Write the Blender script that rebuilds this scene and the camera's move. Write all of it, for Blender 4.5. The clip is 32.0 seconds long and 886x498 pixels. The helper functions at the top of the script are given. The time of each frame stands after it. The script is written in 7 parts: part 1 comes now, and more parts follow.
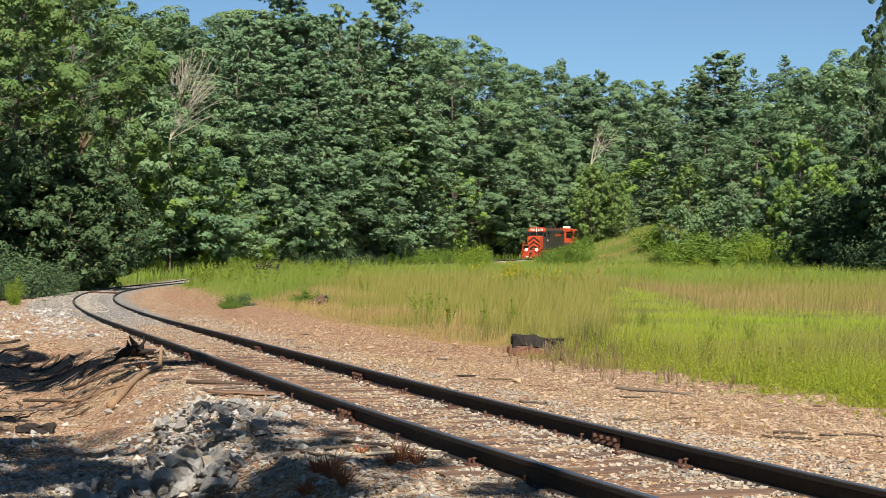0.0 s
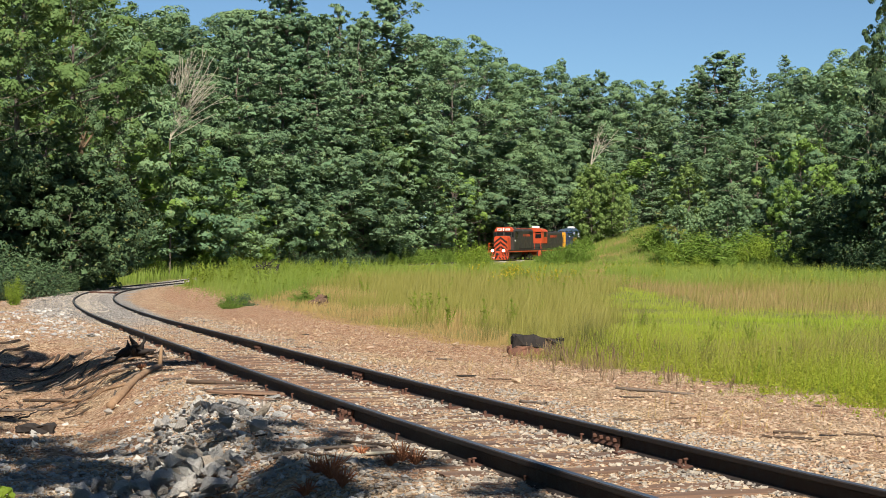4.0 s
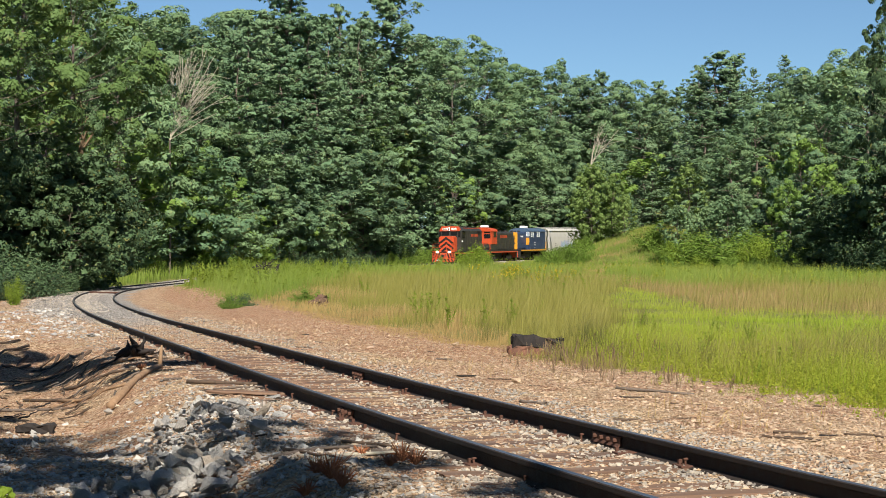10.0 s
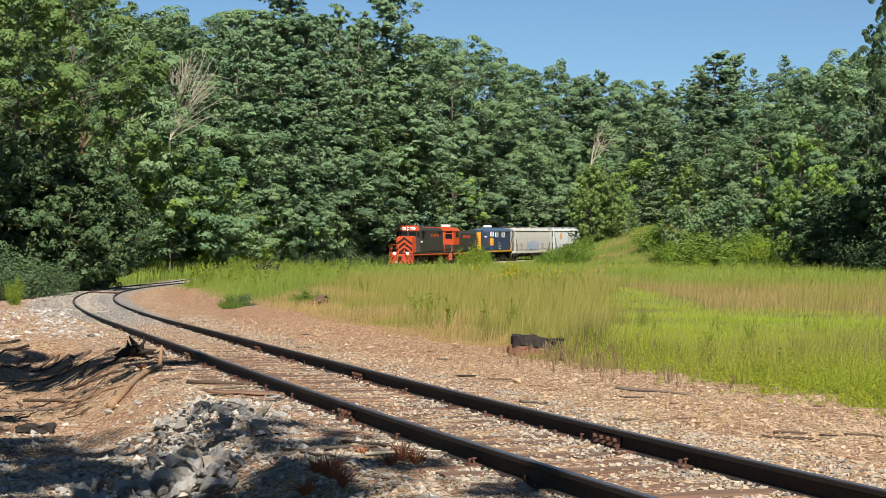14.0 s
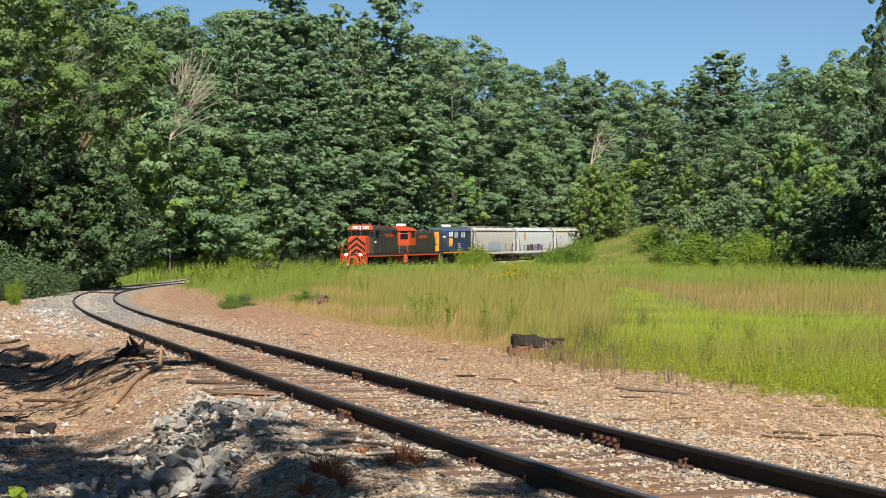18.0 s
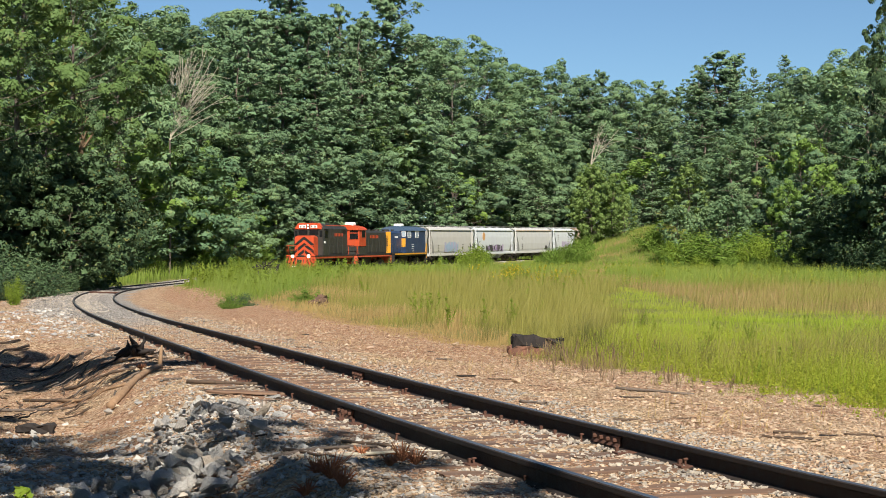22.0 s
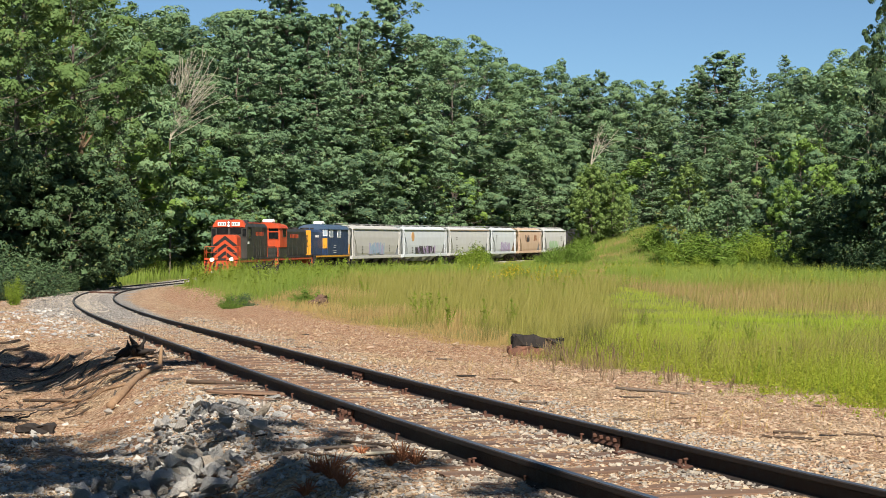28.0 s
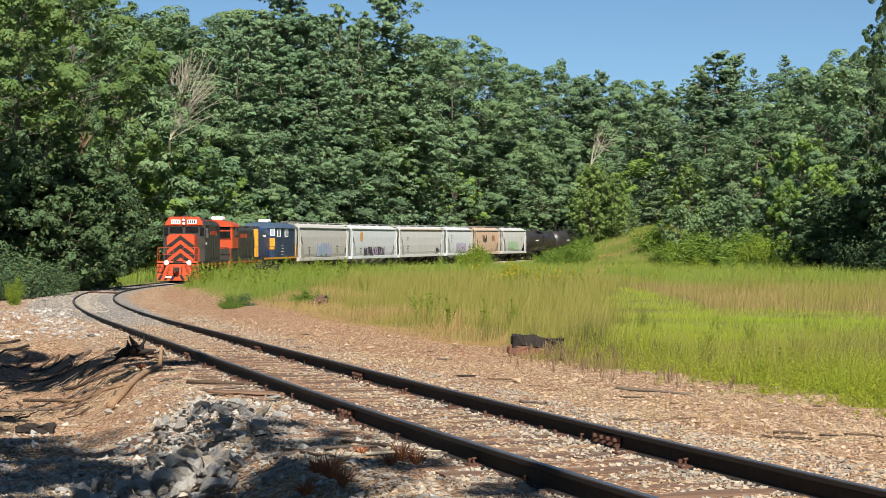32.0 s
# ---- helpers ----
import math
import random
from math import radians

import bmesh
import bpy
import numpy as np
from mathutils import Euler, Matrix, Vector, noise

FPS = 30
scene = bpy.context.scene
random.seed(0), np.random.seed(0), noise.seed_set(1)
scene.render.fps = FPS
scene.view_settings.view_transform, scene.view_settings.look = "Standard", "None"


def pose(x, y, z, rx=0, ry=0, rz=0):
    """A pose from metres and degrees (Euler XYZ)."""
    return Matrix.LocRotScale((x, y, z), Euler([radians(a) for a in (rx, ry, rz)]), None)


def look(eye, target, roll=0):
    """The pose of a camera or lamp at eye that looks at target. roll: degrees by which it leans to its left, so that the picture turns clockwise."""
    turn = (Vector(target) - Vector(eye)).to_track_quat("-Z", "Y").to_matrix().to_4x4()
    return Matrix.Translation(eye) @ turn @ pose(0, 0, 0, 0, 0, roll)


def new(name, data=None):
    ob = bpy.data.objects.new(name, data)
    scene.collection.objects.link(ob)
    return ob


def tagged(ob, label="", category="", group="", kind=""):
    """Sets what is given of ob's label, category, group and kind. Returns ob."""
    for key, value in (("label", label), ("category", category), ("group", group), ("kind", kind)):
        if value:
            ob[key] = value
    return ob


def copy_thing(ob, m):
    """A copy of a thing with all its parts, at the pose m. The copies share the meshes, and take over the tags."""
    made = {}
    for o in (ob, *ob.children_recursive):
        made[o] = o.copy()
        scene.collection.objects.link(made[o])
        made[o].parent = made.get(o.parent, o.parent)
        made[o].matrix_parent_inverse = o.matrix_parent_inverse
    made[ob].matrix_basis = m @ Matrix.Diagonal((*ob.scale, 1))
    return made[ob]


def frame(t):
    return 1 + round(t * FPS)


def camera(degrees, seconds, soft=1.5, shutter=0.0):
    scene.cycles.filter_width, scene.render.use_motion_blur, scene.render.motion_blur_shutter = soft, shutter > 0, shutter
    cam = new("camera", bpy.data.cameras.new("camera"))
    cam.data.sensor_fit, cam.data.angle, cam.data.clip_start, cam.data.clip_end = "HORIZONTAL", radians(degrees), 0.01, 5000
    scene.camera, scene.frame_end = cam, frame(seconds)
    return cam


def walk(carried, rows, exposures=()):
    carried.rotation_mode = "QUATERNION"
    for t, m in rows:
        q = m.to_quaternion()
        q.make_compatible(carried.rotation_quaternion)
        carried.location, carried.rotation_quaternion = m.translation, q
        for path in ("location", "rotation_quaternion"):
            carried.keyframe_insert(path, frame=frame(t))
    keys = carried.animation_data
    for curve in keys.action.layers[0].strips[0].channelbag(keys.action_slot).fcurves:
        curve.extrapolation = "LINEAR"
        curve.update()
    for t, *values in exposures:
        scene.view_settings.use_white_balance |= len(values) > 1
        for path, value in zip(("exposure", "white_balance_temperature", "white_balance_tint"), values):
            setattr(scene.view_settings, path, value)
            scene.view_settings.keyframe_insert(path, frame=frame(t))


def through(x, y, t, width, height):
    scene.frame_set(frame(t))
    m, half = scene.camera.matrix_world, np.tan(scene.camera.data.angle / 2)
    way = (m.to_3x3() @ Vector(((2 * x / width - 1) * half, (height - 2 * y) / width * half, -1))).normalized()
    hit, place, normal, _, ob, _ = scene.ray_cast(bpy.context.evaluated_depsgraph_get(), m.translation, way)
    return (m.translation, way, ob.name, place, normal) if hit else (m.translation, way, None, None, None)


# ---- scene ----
# ---------------------------------------------------------------- camera
cam = camera(27.46, 32.0, soft=0.6)
EYE = Vector((0.0, 0.0, 1.40))
cam_pose = look(EYE, (0.0, 100.0, 1.40 + 0.816))
walk(cam, [(0.0, cam_pose), (32.0, cam_pose)], exposures=[(0.0, 0.90), (32.0, 0.90)])

# ---------------------------------------------------------------- sun and sky
SUN_WAY = Vector((0.16, -0.73, 0.66)).normalized()      # towards the sun
world = bpy.data.worlds.new("sky")
scene.world = world
world.use_nodes = True
_nt = world.node_tree
_sky = _nt.nodes.new("ShaderNodeTexSky")
_sky.sky_type = 'NISHITA'
_sky.sun_disc = False
_sky.sun_elevation = math.asin(SUN_WAY.z)
_sky.sun_rotation = math.atan2(SUN_WAY.x, SUN_WAY.y)
_sky.air_density, _sky.dust_density, _sky.ozone_density = 1.0, 0.15, 2.0
_sky.altitude = 2500
_bg = _nt.nodes["Background"]
_tint = _nt.nodes.new("ShaderNodeMix")
_tint.data_type, _tint.blend_type = 'RGBA', 'MULTIPLY'
_tint.inputs[0].default_value = 1.0
_tint.inputs[7].default_value = (0.86, 1.04, 1.12, 1.0)
_nt.links.new(_sky.outputs[0], _tint.inputs[6])
_nt.links.new(_tint.outputs[2], _bg.inputs[0])
_bg.inputs[1].default_value = 0.045
_sun = bpy.data.lights.new("sun", 'SUN')
_sun.energy, _sun.angle, _sun.color = 4.9, radians(0.53), (1.0, 0.93, 0.82)
sun = new("sun", _sun)
sun.matrix_world = look(SUN_WAY * 300, (0, 0, 0))

# ---------------------------------------------------------------- track line
CURVE_AT = [0, 7.5, 15, 22.5, 30, 37.5, 45, 52.5, 60, 80, 100, 120, 140, 160, 180, 200, 220, 240, 260, 280, 300, 320, 340, 520]
CURVE = [-.477, -.317, -.118, .051, .009, -.125, -.257, -.350, -.402, -.369, -.276, -.312, -.464, -.391, -.252, -.227, -.083,
         -.150, -.080, -.10, -.15, -.20, -.25, -.25]
RISE_AT = [-40, 0, 40, 80, 120, 160, 200, 250, 300, 520]
RISE = [0, 0, 0.006, 0.10, 0.12, 0.66, 1.17, 1.92, 2.7, 3.4]
S0, S1 = -30.0, 500.0


def _track():
    s = np.arange(S0, S1 + 0.5, 0.5)
    k = np.interp(s, CURVE_AT, CURVE) * 0.01
    turn = np.concatenate([[0], np.cumsum((k[1:] + k[:-1]) / 2 * 0.5)])
    i0 = int(round(-S0 / 0.5))
    a = 1.88672 + turn - turn[i0]
    mid = (a[1:] + a[:-1]) / 2
    x = np.concatenate([[0], np.cumsum(np.cos(mid) * 0.5)])
    y = np.concatenate([[0], np.cumsum(np.sin(mid) * 0.5)])
    return s, x - x[i0] + 2.659, y - y[i0] + 9.0, np.interp(s, RISE_AT, RISE), a


TS, TX, TY, TZ, TA = _track()


def on_track(s, lat=0.0, up=0.0):
    """The place at s metres along the line, lat metres to its left, and the heading."""
    x, y, z, a = (np.interp(s, TS, q) for q in (TX, TY, TZ, TA))
    return x - np.sin(a) * lat, y + np.cos(a) * lat, z + up, a


def track_near(x, y):
    """Along, sideways (left positive) and rail height at the point of the line nearest to each x, y."""
    x, y = np.atleast_1d(np.asarray(x, float)), np.atleast_1d(np.asarray(y, float))
    best = np.empty(len(x), int)
    px, py = TX[::2], TY[::2]
    for i in range(0, len(x), 4000):
        d = (x[i:i + 4000, None] - px) ** 2 + (y[i:i + 4000, None] - py) ** 2
        best[i:i + 4000] = d.argmin(1) * 2
    a = TA[best]
    lat = -(x - TX[best]) * np.sin(a) + (y - TY[best]) * np.cos(a)
    return TS[best], lat, TZ[best], np.hypot(x - TX[best], y - TY[best])


def smooth(e0, e1, v):
    t = np.clip((v - e0) / (e1 - e0), 0, 1)
    return t * t * (3 - 2 * t)


def waves(x, y, scale, seed=0):
    """A cheap smooth noise of about -1 to 1."""
    r = np.random.RandomState(seed + 11)
    out = 0
    for i in range(5):
        an, ph, f = r.uniform(0, 6.28), r.uniform(0, 6.28), r.uniform(0.6, 1.7) / scale
        out = out + np.sin((x * math.cos(an) + y * math.sin(an)) * f * 6.28 + ph)
    return out / 3.2


def ground_z(x, y):
    x, y = np.atleast_1d(np.asarray(x, float)), np.atleast_1d(np.asarray(y, float))
    s, lat, zt, dist = track_near(x, y)
    # the open field on the right of the line
    field = -0.33 + 0.93 * smooth(30, 105, y) + 0.25 * smooth(100, 200, y)
    field = field + 0.05 * waves(x, y, 6, 1) + 0.12 * smooth(40, 90, y) * waves(x, y, 25, 2)
    # the mound with the cart path, and the rise under the wood on its right
    mound = 3.9 * np.exp(-((x - 21) / 9.5) ** 2 - ((y - 172) / 26) ** 2)
    mound = mound + 3.2 * smooth(18, 40, x) * smooth(125, 190, y)
    right = field + mound + 13 * smooth(190, 300, y) * smooth(14, 44, x) + 5 * smooth(150, 240, y) * smooth(34, 60, x)
    # left of the line: washed-out hollow near the camera, then the wooded slope
    hollow = -0.46 * smooth(1.3, 2.8, lat) * smooth(5, 10, y) * (1 - smooth(31.5, 36, y + 0.9 * waves(x, y, 3.5, 3)))
    bank = 0.05 * waves(x, y, 2.2, 4) * smooth(1.6, 3, lat)
    hill = 10.0 * smooth(8, 110, lat) + 4 * smooth(60, 260, lat)
    left = zt - 0.19 + hollow + bank + hill * smooth(40, 130, y) + 0.6 * smooth(10, 26, lat) * (1 - smooth(40, 130, y))
    z = np.where(lat > 0, left, right)
    # the ballast bed joins both
    bed = zt - np.interp(s, [0, 22, 48, 400], [0.168, 0.168, 0.075, 0.075])
    w = smooth(1.5, np.where(lat > 0, 3.2, 6.5), dist)
    z = bed * (1 - w) + z * w
    far = smooth(330, 600, np.hypot(x, y))
    return z * (1 - far) + 6 * far


def gz(x, y):
    return float(ground_z(x, y)[0])


# ---------------------------------------------------------------- helpers for meshes and materials
def raw_mesh(name, verts, faces=None, mat=None, smooth_it=False):
    """A mesh from arrays: verts (n, 3), and faces (m, k), or none for consecutive triangles."""
    verts = np.asarray(verts, np.float32).reshape(-1, 3)
    if faces is None:
        faces = np.arange(len(verts)).reshape(-1, 3)
    faces = np.asarray(faces, np.int32)
    me = bpy.data.meshes.new(name)
    me.vertices.add(len(verts))
    me.vertices.foreach_set("co", verts.ravel())
    n, k = faces.shape
    me.loops.add(n * k)
    me.loops.foreach_set("vertex_index", faces.ravel())
    me.polygons.add(n)
    me.polygons.foreach_set("loop_start", np.arange(n, dtype=np.int32) * k)
    me.polygons.foreach_set("use_smooth", np.full(n, smooth_it))
    me.update(calc_edges=True)
    if mat:
        me.materials.append(mat)
    return me


def part(name, bm, material, parent=None, label="", smooth_it=False):
    """Links a bmesh as one mesh object, under parent if given."""
    me = bpy.data.meshes.new(name)
    bm.normal_update()
    bm.to_mesh(me)
    bm.free()
    if smooth_it:
        me.polygons.foreach_set("use_smooth", np.ones(len(me.polygons), bool))
    for m in (material if isinstance(material, (list, tuple)) else [material]):
        me.materials.append(m)
    ob = new(name, me)
    if parent is not None:
        ob.parent = parent
    if label:
        tagged(ob, label)
    return ob


def piece(name, me, parent=None, m=None, label=""):
    """An object on shared mesh data."""
    ob = new(name, me)
    if parent is not None:
        ob.parent = parent
    if m is not None:
        ob.matrix_basis = m
    if label:
        tagged(ob, label)
    return ob


def box(bm, c, size, bevel=0.0, rot=None, mi=0):
    """A box of that size about c, its edges rounded by bevel; rot: a matrix about its centre."""
    m = Matrix.Translation(c) @ (rot if rot is not None else Matrix()) @ Matrix.Diagonal((*size, 1))
    made = bmesh.ops.create_cube(bm, size=1.0, matrix=m)
    faces = {f for v in made["verts"] for f in v.link_faces}
    for f in faces:
        f.material_index = mi
    if bevel > 0:
        edges = list({e for v in made["verts"] for e in v.link_edges})
        out = bmesh.ops.bevel(bm, geom=edges, offset=bevel, segments=1, affect='EDGES', profile=0.5)
        for f in out["faces"]:
            f.material_index = mi
    return bm


def rod(bm, p, q, r, seg=8, r2=None, mi=0):
    """A round bar from p to q."""
    p, q = Vector(p), Vector(q)
    d = q - p
    m = Matrix.Translation((p + q) / 2) @ d.to_track_quat("Z", "Y").to_matrix().to_4x4()
    made = bmesh.ops.create_cone(bm, cap_ends=True, segments=seg, radius1=r, radius2=r if r2 is None else r2, depth=d.length, matrix=m)
    for f in {f for v in made["verts"] for f in v.link_faces}:
        f.material_index = mi
    return bm


def prism(bm, outline, axis, a, b, mi=0):
    """A solid with an outline in two axes, drawn out along the third from a to b. axis: 0, 1 or 2."""
    def put(u, v, w):
        return [(w, u, v), (u, w, v), (u, v, w)][axis]
    lo = [bm.verts.new(put(u, v, a)) for u, v in outline]
    hi = [bm.verts.new(put(u, v, b)) for u, v in outline]
    fs = [bm.faces.new(lo), bm.faces.new(hi[::-1])]
    n = len(outline)
    for i in range(n):
        fs.append(bm.faces.new((lo[i], hi[i], hi[(i + 1) % n], lo[(i + 1) % n])))
    for f in fs:
        f.material_index = mi
    bmesh.ops.recalc_face_normals(bm, faces=fs)
    return bm


def thing(name, label, category, group="", m=None):
    ob = new(name)
    ob.empty_display_size = 0.2
    if m is not None:
        ob.matrix_basis = m
    return tagged(ob, label, category, group)


class Nodes:
    """Short hand for node trees."""

    def __init__(self, name):
        self.mat = bpy.data.materials.new(name)
        self.mat.use_nodes = True
        self.t = self.mat.node_tree
        self.bsdf = self.t.nodes["Principled BSDF"]
        self.out = self.t.nodes["Material Output"]
        self.coord = self.t.nodes.new("ShaderNodeTexCoord").outputs["Object"]

    def put(self, kind, ins=None):
        n = self.t.nodes.new(kind)
        for k, v in (ins or {}).items():
            self.link(v, n.inputs[k])
        return n

    def link(self, v, socket):
        if isinstance(v, bpy.types.NodeSocket):
            self.t.links.new(v, socket)
        else:
            socket.default_value = v

    def noise(self, scale, detail=4, rough=0.6, at=None, stretch=None):
        at = at or self.coord
        if stretch:
            at = self.put("ShaderNodeMapping", {"Vector": at, "Scale": stretch}).outputs[0]
        return self.put("ShaderNodeTexNoise", {"Vector": at, "Scale": scale, "Detail": detail, "Roughness": rough}).outputs["Fac"]

    def ramp(self, fac, stops):
        n = self.put("ShaderNodeValToRGB", {"Fac": fac})
        e = n.color_ramp.elements
        while len(e) < len(stops):
            e.new(0.5)
        for el, (p, c) in zip(e, stops):
            el.position, el.color = p, (*c, 1) if len(c) == 3 else c
        return n.outputs["Color"]

    def mix(self, fac, a, b, blend='MIX'):
        n = self.put("ShaderNodeMix")
        n.data_type, n.blend_type = 'RGBA', blend
        for v, i in ((fac, 0), (a, 6), (b, 7)):
            if isinstance(v, tuple) and len(v) == 3:
                v = (*v, 1)
            self.link(v, n.inputs[i])
        return n.outputs[2]

    def math(self, op, a, b=0.0):
        n = self.put("ShaderNodeMath")
        n.operation = op
        self.link(a, n.inputs[0])
        self.link(b, n.inputs[1])
        return n.outputs[0]

    def bump(self, height, strength=0.5, dist=0.02):
        return self.put("ShaderNodeBump", {"Height": height, "Strength": strength, "Distance": dist}).outputs[0]

    def done(self, color, rough=0.8, normal=None, metal=0.0, spec=0.5):
        b = self.bsdf
        self.link((*color, 1) if isinstance(color, tuple) and len(color) == 3 else color, b.inputs["Base Color"])
        self.link(rough, b.inputs["Roughness"])
        self.link(metal, b.inputs["Metallic"])
        self.link(spec, b.inputs["Specular IOR Level"])
        if normal is not None:
            self.link(normal, b.inputs["Normal"])
        return self.mat


def worn(name, base, dirt=(0.12, 0.09, 0.07), amount=0.35, rough=0.5, metal=0.0, scale=1.5, streak=True, bump=0.15):
    """Painted or plain surface with grain, grime patches and streaks that run down."""
    n = Nodes(name)
    big = n.noise(scale, 5, 0.65)
    fine = n.noise(scale * 14, 3, 0.6)
    run = n.noise(scale * 3, 4, 0.6, stretch=(1.0, 1.0, 0.12)) if streak else big
    f = n.math('MULTIPLY', n.math('ADD', n.math('MULTIPLY', big, 0.5), n.math('MULTIPLY', run, 0.5)), 1.0)
    f = n.put("ShaderNodeMapRange", {0: f, 1: 0.42, 2: 0.75, 3: 0.0, 4: amount}).outputs[0]
    f2 = n.put("ShaderNodeMapRange", {0: fine, 1: 0.3, 2: 0.8, 3: 0.0, 4: amount * 0.5}).outputs[0]
    c = n.mix(f, base, dirt)
    c = n.mix(f2, c, tuple(0.75 * v for v in base))
    r = n.put("ShaderNodeMapRange", {0: big, 1: 0.3, 2: 0.7, 3: max(0.05, rough - 0.12), 4: min(1, rough + 0.15)}).outputs[0]
    return n.done(c, r, n.bump(fine, bump, 0.01), metal)
# ---------------------------------------------------------------- materials
def leaf_material(name, dark, light, dry=(0.16, 0.15, 0.04), dry_amount=0.1, through=0.35, spread=0.5):
    """Foliage: colour varies from leaf to leaf and from plant to plant; light comes through."""
    n = Nodes(name)
    isl = n.put("ShaderNodeNewGeometry").outputs["Random Per Island"]
    obj = n.put("ShaderNodeObjectInfo").outputs["Random"]
    big = n.noise(1.1, 3, 0.6)
    f = n.math('ADD', n.math('MULTIPLY', isl, (1 - spread) * 0.3), n.math('MULTIPLY', obj, spread))
    f = n.math('ADD', n.math('MULTIPLY', f, 0.75), n.math('MULTIPLY', big, 0.4))
    c = n.mix(f, dark, light)
    d = n.put("ShaderNodeMapRange", {0: isl, 1: 1 - dry_amount, 2: 1.0, 3: 0.0, 4: 0.8}).outputs[0]
    c = n.mix(d, c, dry)
    n.done(c, 0.6, None, 0.0, 0.15)
    tr = n.put("ShaderNodeBsdfTranslucent", {"Color": n.mix(0.35, c, (0.20, 0.26, 0.03))})
    mx = n.put("ShaderNodeMixShader", {0: through, 1: n.bsdf.outputs[0], 2: tr.outputs[0]})
    n.t.links.new(mx.outputs[0], n.out.inputs[0])
    return n.mat


def grass_material(name, root, mid, tip, patch, height, through=0.3):
    """Blades: colour runs from root to tip and drifts over the field."""
    n = Nodes(name)
    isl = n.put("ShaderNodeNewGeometry").outputs["Random Per Island"]
    up = n.put("ShaderNodeAttribute")
    up.attribute_name = "up"
    h = up.outputs["Fac"]
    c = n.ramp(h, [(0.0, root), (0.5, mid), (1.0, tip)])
    drift = n.put("ShaderNodeMapRange", {0: n.noise(0.16, 4, 0.65), 1: 0.4, 2: 0.65, 3: 0.0, 4: 0.85}).outputs[0]
    c = n.mix(drift, c, patch)
    hsv = n.put("ShaderNodeHueSaturation", {"Color": c, "Value": n.put("ShaderNodeMapRange", {0: isl, 1: 0, 2: 1, 3: 0.93, 4: 1.07}).outputs[0]})
    c = hsv.outputs[0]
    n.done(c, 0.6, None, 0.0, 0.3)
    tr = n.put("ShaderNodeBsdfTranslucent", {"Color": c})
    mx = n.put("ShaderNodeMixShader", {0: through, 1: n.bsdf.outputs[0], 2: tr.outputs[0]})
    n.t.links.new(mx.outputs[0], n.out.inputs[0])
    return n.mat


def bark_material(name, a, b, scale=6):
    n = Nodes(name)
    f = n.noise(scale, 5, 0.7, stretch=(1, 1, 0.25))
    return n.done(n.ramp(f, [(0.3, a), (0.7, b)]), 0.9, n.bump(f, 0.6, 0.03))


def stone_material(name, tones, scale=9, bump=0.5):
    """Loose stones: each takes its own tone, with mottling."""
    n = Nodes(name)
    isl = n.put("ShaderNodeNewGeometry").outputs["Random Per Island"]
    obj = n.put("ShaderNodeObjectInfo").outputs["Random"]
    f = n.math('FRACT', n.math('ADD', isl, obj))
    c = n.ramp(f, [(i / (len(tones) - 1), t) for i, t in enumerate(tones)])
    m = n.noise(scale, 5, 0.7)
    c = n.mix(n.put("ShaderNodeMapRange", {0: m, 1: 0.45, 2: 0.75, 3: 0.0, 4: 0.65}).outputs[0], c, (0.15, 0.12, 0.09))
    return n.done(c, 0.85, n.bump(n.noise(scale * 4, 4, 0.7), bump, 0.02))


M_LEAF_A = leaf_material("leaf_oak", (0.053, 0.112, 0.061), (0.197, 0.292, 0.133), through=0.10, spread=0.65)
M_LEAF_B = leaf_material("leaf_maple", (0.085, 0.165, 0.036), (0.235, 0.350, 0.075), through=0.18, spread=0.65)
M_LEAF_D = leaf_material("leaf_shade", (0.046, 0.089, 0.052), (0.148, 0.223, 0.113), through=0.08, spread=0.65)
# Leaf green darkened so that tall trees, thickets and gloom bushes look shaded.
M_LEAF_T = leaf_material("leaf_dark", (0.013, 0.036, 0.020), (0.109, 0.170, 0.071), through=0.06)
M_LEAF_C = leaf_material("leaf_canopy", (0.040, 0.085, 0.030), (0.125, 0.195, 0.056), through=0.12)
M_PINE = leaf_material("needles", (0.060, 0.124, 0.066), (0.192, 0.275, 0.140), dry_amount=0.04, through=0.08)
M_BUSH = leaf_material("leaf_bush", (0.10, 0.175, 0.03), (0.22, 0.33, 0.055), through=0.4)
M_SAPLING = leaf_material("leaf_sapling", (0.13, 0.21, 0.06), (0.28, 0.38, 0.12), through=0.35)
M_WEED = leaf_material("leaf_weed", (0.17, 0.23, 0.03), (0.28, 0.36, 0.05), through=0.5)
M_WEED_Y = leaf_material("leaf_weed_yellow", (0.25, 0.285, 0.03), (0.41, 0.45, 0.05), through=0.5)
M_BUSH_Y = leaf_material("leaf_bush_yellow", (0.12, 0.18, 0.02), (0.25, 0.34, 0.04))
M_BARK = bark_material("bark", (0.055, 0.042, 0.034), (0.16, 0.125, 0.10))
M_BARK_PALE = bark_material("bare_wood", (0.26, 0.235, 0.18), (0.45, 0.41, 0.32))
M_BARK_TAN = bark_material("peeled_wood", (0.15, 0.085, 0.045), (0.31, 0.20, 0.115), 9)
M_ROT = bark_material("rotten_wood", (0.06, 0.03, 0.02), (0.22, 0.10, 0.06), 9)
M_ROOT = bark_material("root", (0.030, 0.021, 0.016), (0.12, 0.078, 0.05), 12)
M_STALK = bark_material("withered_stalk", (0.09, 0.06, 0.035), (0.24, 0.16, 0.09), 14)
M_RUST_TWIG = bark_material("dead_needles", (0.20, 0.065, 0.025), (0.36, 0.14, 0.06), 14)


